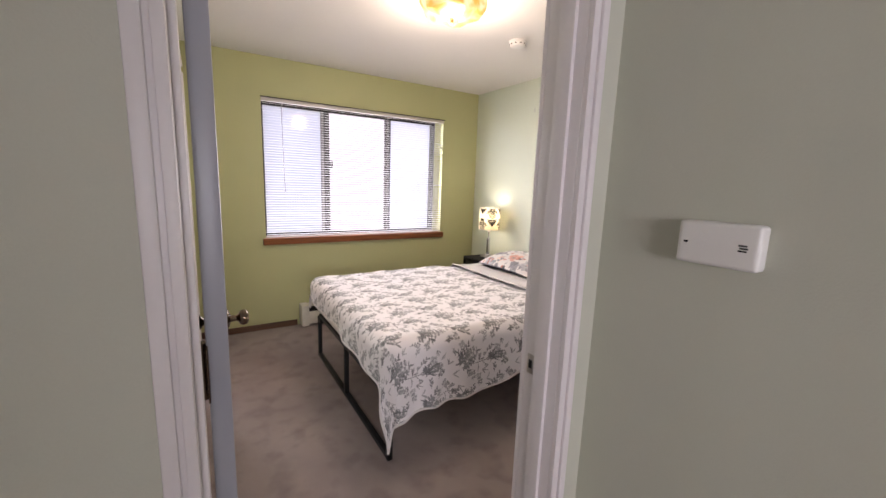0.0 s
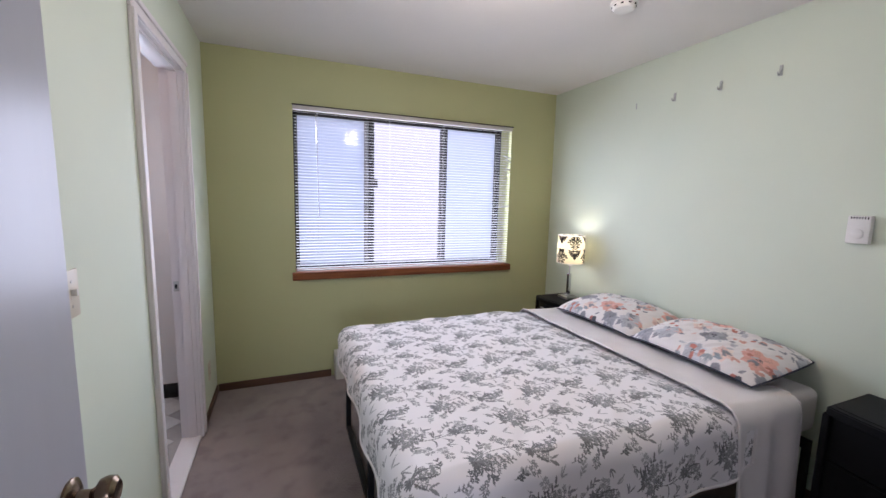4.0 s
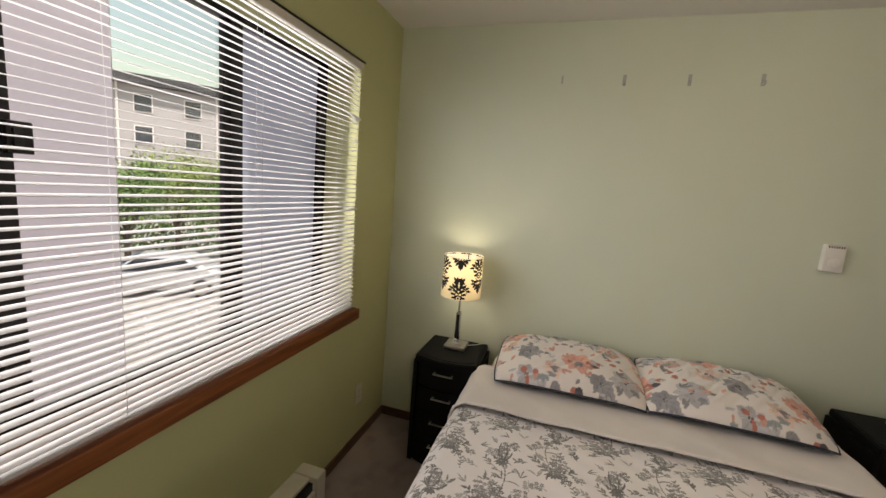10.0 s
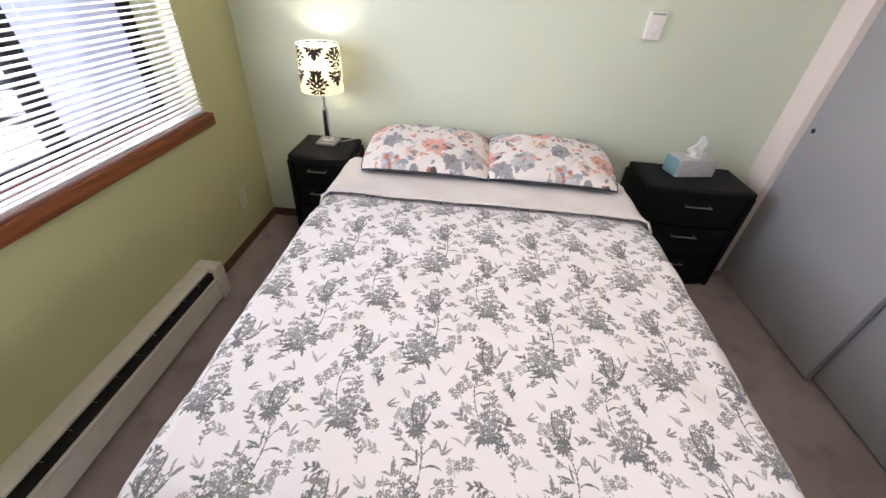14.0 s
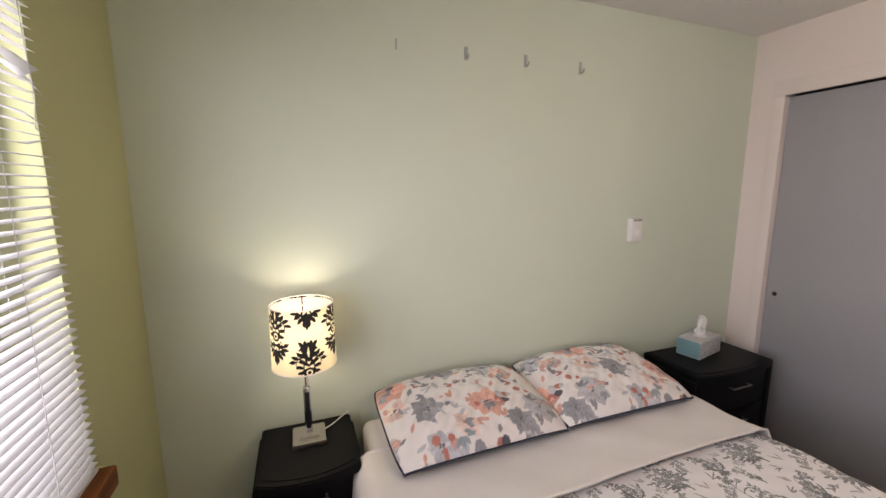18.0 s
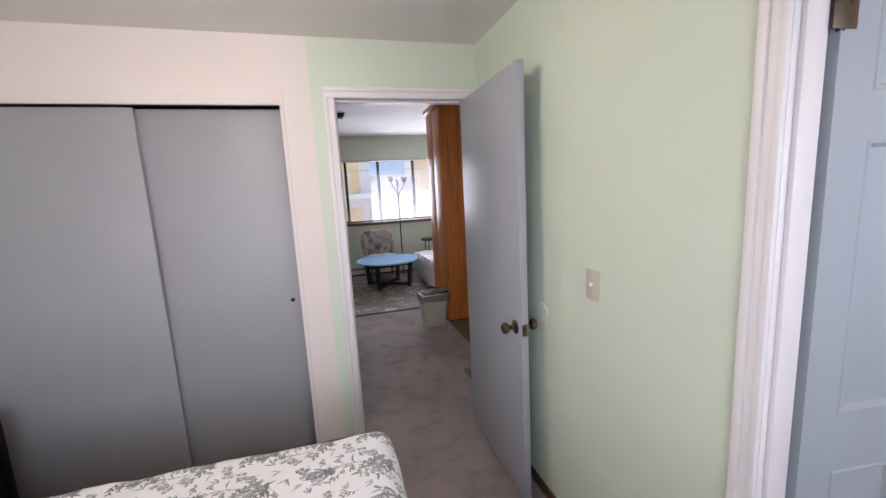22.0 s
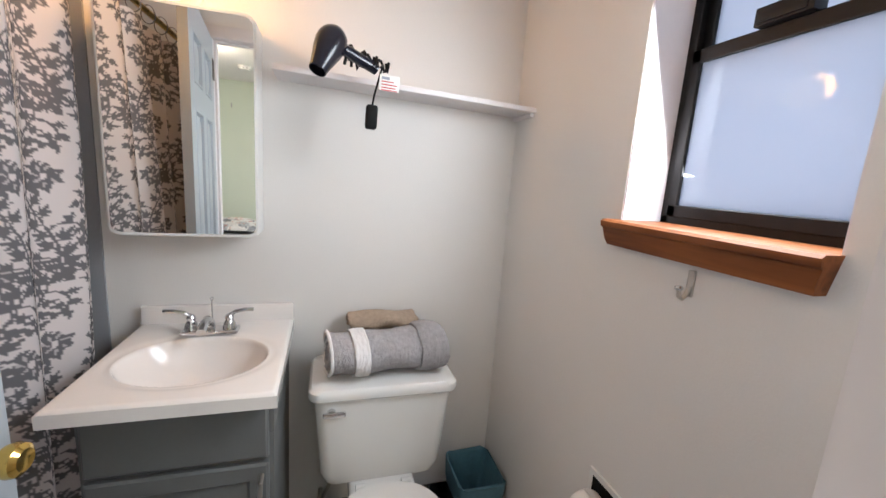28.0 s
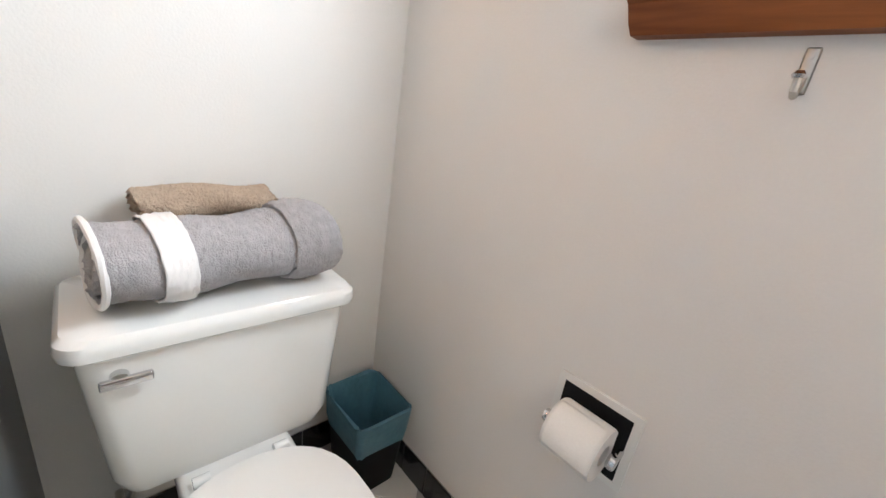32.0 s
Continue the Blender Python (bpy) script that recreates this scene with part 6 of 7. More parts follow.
# waste bin with a teal bag
t = thing("waste_bin", (-1.30, 3.875, 0), "small black waste bin lined with a teal bag", "waste bin")
w0, w1 = 0.085, 0.105
bm = loft([rrect(-w0, w0, -w0 * 0.8, w0 * 0.8, 0.0, 0.02), rrect(-w1, w1, -w1 * 0.85, w1 * 0.85, 0.27, 0.025)], cap=False)
bm.faces.new([v for v in bm.verts if v.co.z < 0.001][:28])
part("bucket", bm, M_BLACKPLASTIC, t)
rings = []
for z, g in ((0.17, 1.03), (0.20, 1.05), (0.26, 1.04), (0.282, 1.04), (0.280, 0.99), (0.22, 0.93), (0.10, 0.86), (0.03, 0.80)):
    s = g * (w0 + (w1 - w0) * z / 0.27)
    ring = rrect(-s, s, -s * 0.83, s * 0.83, z, 0.025)
    rr_ = random.Random(int(z * 1000) + int(g * 100))
    rings.append([(x * (1 + rr_.uniform(-0.025, 0.025)), y * (1 + rr_.uniform(-0.025, 0.025)), zz + rr_.uniform(-0.006, 0.006)) for x, y, zz in ring])
part("bag", loft(rings, cap=False), mat("teal_plastic_bag", (0.085, 0.19, 0.245), 0.35, var=0.2, scale=20, bump=0.4, bscale=60), t, "crumpled teal plastic bag")

# recessed paper holder
t = thing("paper_holder", (-0.72, YN, 0.585), "recessed toilet paper holder with a roll", "paper holder")
bm = slab("x", -0.083, 0.083, -0.006, 0.0, -0.083, 0.083, [(-0.068, 0.068, -0.068, 0.068)])
part("frame", bm, M_WHITEPLASTIC, t, "white painted frame")
# no hollow here: a black plate paints the shade inside the holder
part("recess", box(-0.068, 0.068, -0.0065, -0.003, -0.068, 0.068), M_BLACKPLASTIC, t, "flat black plate standing in for shade")
for s in (-1, 1):
    part("post", lathe([(0, 0), (0.012, 0), (0.014, 0.006), (0.012, 0.014), (0, 0.016)], 18), M_CHROME, t, "chrome post").matrix_local = pose(s * 0.058, -0.045, 0.0, 0, s * 90, 0)
    part("arm", tube([(s * 0.064, -0.004, 0.0), (s * 0.066, -0.03, 0.0), (s * 0.064, -0.05, 0.0)], 0.006, 8), M_CHROME, t)
bm = lathe([(0.02, -0.05), (0.05, -0.05), (0.052, -0.046), (0.052, 0.046), (0.05, 0.05), (0.02, 0.05), (0.02, -0.05)], 32)
r_ = part("paper_roll", bm, mat("toilet_paper", (0.84, 0.82, 0.79), 0.95, bump=0.2, bscale=300), t, "white paper roll")
r_.matrix_local = pose(0, -0.045, 0.0, 0, 90, 0)
n = 14
u, v_ = np.meshgrid(np.linspace(-0.048, 0.048, n), np.linspace(0, 1, n), indexing="ij")
P = np.stack([u, -0.045 - 0.053 * np.cos(v_ * 1.5), 0.053 * np.sin(v_ * 1.5) * 0.9 - 0.0], -1)
P[..., 2] = 0.053 * np.cos(v_ * 2.0) * 1.0
P[..., 1] = -0.045 - 0.0535 * np.sin(v_ * 2.0)
sh = grid_mesh("loose_sheet", P, bpy.data.materials["toilet_paper"], t)
sh.modifiers.new("thick", "SOLIDIFY").thickness = 0.0006

# robe hook under the window
t = thing("robe_hook", pose(-0.617, YN, 1.216) @ Matrix.Scale(0.82, 4), "chrome robe hook screwed to the wall", "hook")
part("plate", box(-0.009, 0.009, -0.004, 0.0, -0.03, 0.035, 0.004, 3), M_NICKEL, t)
part("hook", tube([(0, -0.004, -0.006), (0, -0.012, -0.026), (0, -0.022, -0.034), (0, -0.033, -0.028), (0, -0.036, -0.010)], 0.0055, 10), M_NICKEL, t)
part("knob", lathe([(0, 0), (0.008, 0.0), (0.010, 0.005), (0.006, 0.01), (0, 0.011)], 14), M_CHROME, t).matrix_local = pose(0, -0.036, -0.012, 0, 0, 0)
for z in (-0.018, 0.022):
    part("screw", cyl((0, -0.0055, z), (0, -0.003, z), 0.0032, n=10), M_NICKEL, t)

# tub, rod and curtain
t = thing("bathtub", (-0.785, 2.26, 0), "white enamelled bathtub behind the curtain", "bathtub")
bm = loft([rrect(-0.655, 0.655, -0.395, 0.325, 0.0, 0.02), rrect(-0.66, 0.66, -0.395, 0.335, 0.42, 0.02), rrect(-0.66, 0.66, -0.395, 0.335, 0.44, 0.03), rrect(-0.57, 0.57, -0.31, 0.26, 0.44, 0.10), rrect(-0.50, 0.50, -0.26, 0.21, 0.10, 0.12)])
part("shell", bm, M_CERAMIC, t)
t = thing("curtain_rod", (-0.785, 2.625, 1.945), "chrome shower curtain rod", "curtain rod")
part("rod", cyl((-0.664, 0, 0), (0.684, 0, 0), 0.0125), M_BRASS, t, "warm metal rod")
for s in (-1, 1):
    part("flange", lathe([(0, 0), (0.028, 0), (0.028, 0.008), (0.016, 0.014), (0, 0.014)], 22), M_CHROME, t).matrix_local = pose(0.01 + s * 0.675, 0, 0, 0, -s * 90, 0)
CC = curtain_print()
n, k = 560, 460
t = thing("shower_curtain", (-0.80, 2.63, 0.18), "white shower curtain printed with dark grey vines", "shower curtain")
s_, zz = np.meshgrid(np.linspace(0, 1, n), np.linspace(0, 1, k), indexing="ij")
fold = s_ * 2 * math.pi * 6
xx = -0.63 + 1.16 * s_ + 0.016 * np.sin(2 * fold) + (0.02 + 0.19 * (1 - zz) ** 1.3) * (1 - s_) ** 1.5
yy = 0.046 * np.sin(fold) * (0.55 + 0.45 * (1 - zz)) + 0.012 * np.sin(fold * 0.37 + 2 * zz) + 0.03 * (1 - zz)
hgt = 1.715 - 0.02 * np.abs(np.sin(fold / 2)) * (zz > 0.97)
c_ = grid_mesh("cloth", np.stack([xx, yy, zz * hgt], -1), M_CURTAIN, t, CC.at(s_ * 1.16 * 1.50, zz * 1.72 / 1.06))
for i in range(10):
    x = -0.60 + 1.12 * i / 9
    ring = [(x, 0.024 * math.sin(2 * math.pi * j / 20) - 0.005, 1.757 + 0.034 * math.cos(2 * math.pi * j / 20)) for j in range(21)]
    part("ring", tube(ring, 0.002, 6), M_CHROME, t)

# black tile skirting, white floor tiles
def tile_mesh(name, bm, material):
    me = bpy.data.meshes.new(name)
    bmesh.ops.recalc_face_normals(bm, faces=bm.faces[:])
    bm.to_mesh(me)
    bm.free()
    me.materials.append(material)
    return me


sk = setting("baseboard_bath", box(XB, -0.102, YN - 0.003, YN - 0.0005, 0.001, 0.105), M_GROUT, "black glazed tile skirting of the bathroom", "baseboard")
sk2 = setting("baseboard_bath_west", box(XB + 0.0005, XB + 0.003, 3.19, YN - 0.003, 0.001, 0.105), M_GROUT, "black glazed tile skirting of the bathroom", "baseboard")
bt = tile_mesh("black_tile", box(-0.0535, 0.0535, -0.006, 0, 0.003, 0.106, 0.0018, 1), M_BLACKTILE)
for i in range(12):
    o = new("black_tile", bt)
    o.parent = sk
    o.location = (XB + 0.063 + i * 0.1095, YN - 0.003, 0)
for i in range(7):
    o = new("black_tile", bt)
    o.parent = sk2
    o.matrix_local = pose(XB + 0.003, 3.245 + i * 0.1095, 0, 0, 0, 90)
fl = bpy.data.objects["floor_bath"]
tl = tile_mesh("floor_tile", box(-0.0745, 0.0745, -0.0745, 0.0745, 0, 0.005, 0.0015, 1), M_TILE)
q = 0.152 / math.sqrt(2)
for i in range(-16, 17):
    for j in range(-16, 17):
        x, y = -0.78 + (i + j) * q, 3.3 + (i - j) * q
        if XB + 0.03 < x < -0.15 and 2.62 < y < YN - 0.03:
            o = new("floor_tile", tl)
            o.parent = fl
            o.matrix_local = pose(x, y, 0, 0, 0, 45)

# ---- hall and living room ----
M_WASTE = mat("beige_plastic", (0.42, 0.39, 0.32), 0.45, var=0.05)
t = thing("carbon_monoxide_alarm", pose(0.957, 0.602, 1.276, 0, 0, 90), "white plastic carbon monoxide alarm on the wall", "alarm")
part("body", box(-0.072, 0.072, 0.0008, 0.038, -0.043, 0.043, 0.010, 4), M_WHITEPLASTIC, t)
for i, (dx, dz) in enumerate(((-0.045, 0.004), (-0.045, -0.006), (-0.047, -0.001))):
    part("sounder_slot", box(dx - 0.007, dx + 0.007, 0.0378, 0.0386, dz - 0.0015, dz + 0.0015), M_BLACKPLASTIC, t)
part("indicator", box(0.05, 0.058, 0.0378, 0.0386, -0.002, 0.002), M_BLACKPLASTIC, t)
part("test_button", box(0.018, 0.03, 0.0378, 0.0395, -0.003, 0.003, 0.001), M_WHITEPLASTIC, t)

t = thing("tall_cabinet", (-0.74, -1.17, 0), "tall orange-brown varnished wooden cabinet", "cabinet")
part("carcass", box(-0.43, 0.43, -0.29, 0.29, 0.02, 2.43, 0.004), M_ORANGE, t)
part("cornice", box(-0.46, 0.47, -0.31, 0.31, 2.431, 2.47, 0.006), M_ORANGE, t)
part("plinth", box(-0.42, 0.42, -0.28, 0.28, 0, 0.0195), M_BASE, t)
for a, b in ((-0.28, -0.002), (0.002, 0.28)):
    part("door", box(0.4305, 0.445, a, b, 0.05, 2.40, 0.003), M_ORANGE, t)
t = thing("kitchen_cabinet", (-0.62, 1.25, 0), "dark brown wooden kitchen base cabinet", "cabinet")
part("carcass", box(-0.5, 0.455, -0.24, 0.24, 0.08, 0.96, 0.003), M_BASE, t)
part("worktop", box(-0.52, 0.46, -0.26, 0.245, 0.9605, 1.0, 0.006), M_BLACKPLASTIC, t, "dark worktop")
part("door", box(-0.2, 0.44, -0.258, -0.2405, 0.10, 0.90, 0.004), M_BASE, t)
part("plinth", box(-0.48, 0.44, -0.2, 0.22, 0, 0.0795), M_BLACKPLASTIC, t)

# waste basket with a clear liner
t = thing("waste_basket", (-0.125, -0.90, 0), "beige plastic waste basket with a clear liner", "waste basket")
bm = loft([rrect(-0.12, 0.12, -0.085, 0.085, 0.0, 0.03), rrect(-0.122, 0.122, -0.087, 0.087, 0.02, 0.03), rrect(-0.16, 0.16, -0.115, 0.115, 0.36, 0.035), rrect(-0.165, 0.165, -0.12, 0.12, 0.362, 0.035), rrect(-0.165, 0.165, -0.12, 0.12, 0.38, 0.035), rrect(-0.156, 0.156, -0.111, 0.111, 0.38, 0.035), rrect(-0.115, 0.115, -0.08, 0.08, 0.02, 0.03)])
part("bucket", bm, M_WASTE, t)
rings = []
for z, g in ((0.29, 1.06), (0.35, 1.05), (0.392, 1.04), (0.388, 0.97), (0.30, 0.9)):
    rr_ = random.Random(int(z * 997))
    rings.append([(x * g * (1 + rr_.uniform(-0.02, 0.02)), y * g * (1 + rr_.uniform(-0.02, 0.02)), zz + rr_.uniform(-0.012, 0.012)) for x, y, zz in rrect(-0.16, 0.16, -0.115, 0.115, z, 0.035)])
part("liner", loft(rings, cap=False), thin_glass("clear_liner", (0.72, 0.72, 0.74)), t, "crumpled clear plastic liner")

# rug
def rug_print():
    rnd = random.Random(21)
    c = Cloth(2.2, 2.4, 0.016, (0.19, 0.17, 0.165))
    cols = [(0.40, 0.36, 0.32), (0.30, 0.20, 0.15), (0.10, 0.10, 0.115), (0.48, 0.44, 0.38), (0.22, 0.16, 0.13)]
    for k in range(420):
        x, y = rnd.uniform(0.1, 2.1), rnd.uniform(0.1, 2.3)
        c.leaf(x, y, rnd.uniform(0, 6.3), rnd.uniform(0.05, 0.13), rnd.uniform(0.03, 0.06), rnd.choice(cols))
    for k in range(40):
        c.flower(rnd.uniform(0.1, 2.1), rnd.uniform(0.1, 2.3), rnd.uniform(0.05, 0.09), 6, rnd.choice(cols), rnd.choice(cols), rnd.uniform(0, 1))
    for e, w in ((0.0, 0.05),):
        c.a[:3] = c.a[-3:] = (0.05, 0.05, 0.055)
        c.a[:, :3] = c.a[:, -3:] = (0.05, 0.05, 0.055)
    return c


RG = rug_print()
u, v = np.meshgrid(np.linspace(0.004, 2.196, 150), np.linspace(0.004, 2.396, 160), indexing="ij")
P = np.stack([u - 1.1, v - 1.2, 0.012 + 0.002 * np.sin(u * 7) * np.sin(v * 5)], -1)
P[[0, -1], :, 2] = 0.0005
P[:, [0, -1], 2] = 0.0005
t = thing("area_rug", (0.35, -2.75, 0), "dark patterned area rug with leaves and flowers", "rug")
grid_mesh("woven_top", P, printed("rug_wool", 0.95, 0.8, 400), t, RG.at(u, v))

# coffee table
t = thing("coffee_table", (0.09, -2.98, 0), "round glossy coffee table, sky reflection coloured in, on crossed black legs", "coffee table")
# the blue is the sky's reflection, put into the base colour
part("tabletop", lathe([(0, 0.43), (0.49, 0.43), (0.497, 0.436), (0.497, 0.448), (0.49, 0.454), (0, 0.454)], 64), mat("sky_reflection_lacquer", (0.30, 0.52, 0.80), 0.10, var=0.02), t, "glossy top coloured with the sky's reflection")
for k in range(4):
    a = radians(45 + 90 * k + 12)
    c, s = math.cos(a), math.sin(a)
    bm = loft([[((rr_ * c) - d_ * s, (rr_ * s) + d_ * c, z) for rr_, d_ in ((q0, -0.028), (q1, -0.028), (q1, 0.028), (q0, 0.028))] for z, q0, q1 in ((0.013, 0.33, 0.375), (0.43, 0.37, 0.43))])
    part("leg", bm, M_BLACKMETAL, t)
    bm = box(0.0, 0.35, -0.025, 0.025, 0.03 + 0.001 * k, 0.07 + 0.001 * k, 0.003)
    part("stretcher", bm, M_BLACKMETAL, t).matrix_local = pose(0, 0, 0, 0, 0, math.degrees(a))

# accent chair
CP = pillow_print()
M_CHAIRCLOTH = printed("chair_upholstery", 0.9)


def padded(name, w, d, h, parent, m, seed):
    n, k = 70, 70
    u, v = np.meshgrid(np.linspace(-1, 1, n), np.linspace(-math.pi, math.pi, k), indexing="ij")
    sq = lambda x, e: np.sign(x) * np.abs(x) ** e
    prof = (1 - np.abs(u) ** 6) ** 0.35
    P = np.stack([u * w / 2, sq(np.cos(v), 0.45) * d / 2 * prof, sq(np.sin(v), 0.45) * h / 2 * prof], -1)
    ob = grid_mesh(name, P, M_CHAIRCLOTH, parent, CP.at(P[..., 0] * 0.8 + seed, (P[..., 1] + P[..., 2]) * 0.8 + 0.3) * 0.5)
    ob.matrix_local = m
    return ob


t = thing("accent_chair", pose(0.13, -3.55, 0, 0, 0, 4), "armless chair upholstered in pale floral fabric", "chair")
padded("seat", 0.56, 0.56, 0.16, t, pose(0, 0.06, 0.37), 0.0)
padded("backrest", 0.60, 0.14, 0.50, t, pose(0, -0.22, 0.62, 10, 0, 0), 0.2)
part("seat_frame", box(-0.25, 0.25, -0.2, 0.3, 0.25, 0.30, 0.01), M_BLACKMETAL, t)
for x in (-0.22, 0.22):
    for y in (-0.17, 0.27):
        part("leg", loft([rrect(x - 0.014, x + 0.014, y - 0.014, y + 0.014, 0.0, 0.004), rrect(x - 0.022, x + 0.022, y - 0.022, y + 0.022, 0.25, 0.006)]), M_BASE, t)

# floor lamp
t = thing("floor_lamp", (-0.31, -3.86, 0), "black floor lamp with white tulip shades", "floor lamp")
part("base", lathe([(0, 0), (0.13, 0), (0.13, 0.012), (0.04, 0.024), (0.012, 0.03), (0, 0.03)], 36), M_BLACKMETAL, t)
part("pole", cyl((0, 0, 0.03), (0, 0, 1.45), 0.011), M_BLACKMETAL, t)
for k, (dx, dy, dz) in enumerate(((-0.12, 0.03, 0.24), (0.0, -0.03, 0.20), (0.12, 0.02, 0.26))):
    part("arm", tube([(0, 0, 1.44), (dx * 0.3, dy * 0.3, 1.44 + dz * 0.4), (dx * 0.8, dy * 0.8, 1.44 + dz * 0.75), (dx, dy, 1.44 + dz)], 0.006, 8), M_BLACKMETAL, t)
    part("tulip_shade", lathe([(0.012, 0), (0.03, 0.01), (0.05, 0.05), (0.062, 0.10), (0.058, 0.10), (0.046, 0.05), (0.026, 0.014), (0.012, 0.006)], 28), M_WHITEPLASTIC, t, "white tulip shade").matrix_local = pose(dx, dy, 1.44 + dz, 0, 0, 0)

# side table and daybed
t = thing("side_table", (-0.86, -3.83, 0), "small round black metal side table", "side table")
part("tabletop", lathe([(0, 0.60), (0.18, 0.60), (0.185, 0.605), (0.185, 0.618), (0.178, 0.62), (0, 0.615)], 40), M_BLACKMETAL, t)
for k in range(3):
    a = radians(30 + 120 * k)
    part("leg", cyl((0.16 * math.cos(a), 0.16 * math.sin(a), 0), (0.13 * math.cos(a), 0.13 * math.sin(a), 0.60), 0.008), M_BLACKMETAL, t)
t = thing("daybed", (-1.15, -2.85, 0), "low daybed with a rumpled pale grey cover", "daybed")
part("base", box(-0.68, 0.66, -0.6, 0.6, 0.05, 0.22, 0.02), M_BASE, t)
n = 90
u, v = np.meshgrid(np.linspace(-1, 1, n), np.linspace(-1, 1, n), indexing="ij")
ed = np.maximum(np.abs(u), np.abs(v))
P = np.stack([u * 0.72, v * 0.64, 0.46 - 0.36 * np.clip((ed - 0.93) / 0.07, 0, 1) ** 1.2], -1)
P[..., 2] += wave(P, 0.012, 0.16, 2.0) * (P[..., 2] > 0.2)
P[..., 0] += 0.02 * np.sin(v * 18) * (ed > 0.93)
ob = grid_mesh("cover", P, mat("pale_grey_bedcover", (0.52, 0.50, 0.53), 0.9, var=0.08, scale=12, bump=0.3, bscale=300), t)
for k in range(4):
    part("foot", box(-0.6 + 1.15 * (k % 2), -0.55 + 1.15 * (k % 2), -0.55 + 1.05 * (k // 2), -0.5 + 1.05 * (k // 2), 0, 0.05), M_BASE, t)

# living room heater and ceiling fixture
t = thing("baseboard_heater", (0.2, LV, 0), "white enamelled baseboard heater under the window", "heater")
part("body", box(-1.2, 1.5, 0.0005, 0.09, 0.03, 0.18, 0.008, 3), M_HEATER, t)
part("slot", box(-1.15, 1.45, 0.0905, 0.092, 0.12, 0.14), M_BLACKMETAL, t)
part("feet", box(-1.15, 1.45, 0.01, 0.08, 0.0, 0.0295), M_BLACKMETAL, t)
t = thing("ceiling_vent", (0.72, -2.03, ZL), "small dark square ceiling fixture", "ceiling fixture")
part("backing", box(-0.09, 0.09, -0.09, 0.09, -0.02, -0.0005, 0.004), M_BLACKMETAL, t)
part("cover", box(-0.075, 0.075, -0.075, 0.075, -0.05, -0.0205, 0.008), M_BLACKPLASTIC, t)

# living room window
x0, x1, z0, z1 = LW
w = tagged(new("window_3"), "wide dark-framed living room window with open blinds", "window", kind="structure")
bm = bmesh.new()
for b in ((x0, x1, LV - 0.11, LV - 0.06, z0, z0 + 0.035), (x0, x1, LV - 0.11, LV - 0.06, z1 - 0.03, z1), (x0, x0 + 0.04, LV - 0.11, LV - 0.06, z0, z1), (x1 - 0.04, x1, LV - 0.11, LV - 0.06, z0, z1)):
    box(*b, 0.002, 1, bm)
part("window_frame", bm, M_BLACKFRAME, w)
bars = (-1.28, -0.675, -0.01, 0.585, 1.2)
for b in bars:
    part("mullion", box(b - 0.024, b + 0.024, LV - 0.105, LV - 0.065, z0 + 0.035, z1 - 0.03, 0.002), M_BLACKFRAME, w)
edges = (x0 + 0.04, *[v for b in bars for v in (b - 0.024, b + 0.024)], x1 - 0.04)
for a, b in zip(edges[::2], edges[1::2]):
    p = part("pane", box(a, b, LV - 0.088, LV - 0.083, z0 + 0.035, z1 - 0.03), M_GLASS, w)
    p.visible_shadow = False
part("window_sill", box(x0 - 0.03, x1 + 0.03, LV - 0.058, LV + 0.04, z0 - 0.045, z0 + 0.002, 0.006), M_BASE, w, "dark wooden ledge")
bl2 = thing("mini_blind", (0, LV - 0.02, 0), "white aluminium mini blind of the living room, slats open", "blind")
part("headrail", box(x0 + 0.01, x1 - 0.01, -0.012, 0.013, z1 - 0.03, z1 - 0.001, 0.003), M_BLIND, bl2)
part("bottom_rail", box(x0 + 0.01, x1 - 0.01, -0.012, 0.012, z0 + 0.006, z0 + 0.016, 0.003), M_BLIND, bl2)
sm = tile_mesh("slat", box(x0 + 0.012, x1 - 0.012, -0.012, 0.012, -0.0005, 0.0005), M_BLIND)
for i in range(44):
    s = new("slat", sm)
    s.parent = bl2
    s.matrix_local = pose(0, 0, z1 - 0.045 - i * 0.0245, -4, 0, 0)

# ---- outside ----
GZ = -2.8
M_CONC = mat("pale_concrete", (0.42, 0.40, 0.39), 0.9, var=0.12, scale=0.6, bump=0.3, bscale=20)
M_LAV = mat("pale_lavender_stucco", (0.36, 0.325, 0.375), 0.9, var=0.03, scale=1.5, bump=0.3, bscale=60)
M_GREYWALL = mat("grey_facade", (0.40, 0.38, 0.40), 0.85, var=0.05, scale=1.0)
M_DARKROOF = mat("dark_roofing", (0.05, 0.05, 0.06), 0.8)
M_WINDARK = mat("dark_window_glass", (0.05, 0.06, 0.08), 0.1)
M_LEAF = mat("green_leaves", (0.12, 0.22, 0.05), 0.6, var=0.5, scale=1.2)
M_LEAF2 = mat("yellow_green_leaves", (0.22, 0.29, 0.06), 0.6, var=0.4, scale=1.2)
M_BARK = mat("bark", (0.10, 0.075, 0.055), 0.9, var=0.3, scale=8, bump=0.8, bscale=30)
setting("ground", box(-400, 400, -400, 400, GZ - 0.3, GZ), M_CONC, "pale concrete yard and street", "ground")
# outer shell of this building below the rooms
setting("wall_outer_base", box(-3.0, 3.5, LV - 0.14, YN + 0.16, GZ, -0.11), M_LAV, "outer wall of the storey below", "wall")
setting("roof", box(-3.0, 3.5, LV - 0.3, YN + 0.285, ZL + 0.11, ZL + 0.35), M_DARKROOF, "flat roof over the rooms", "roof")

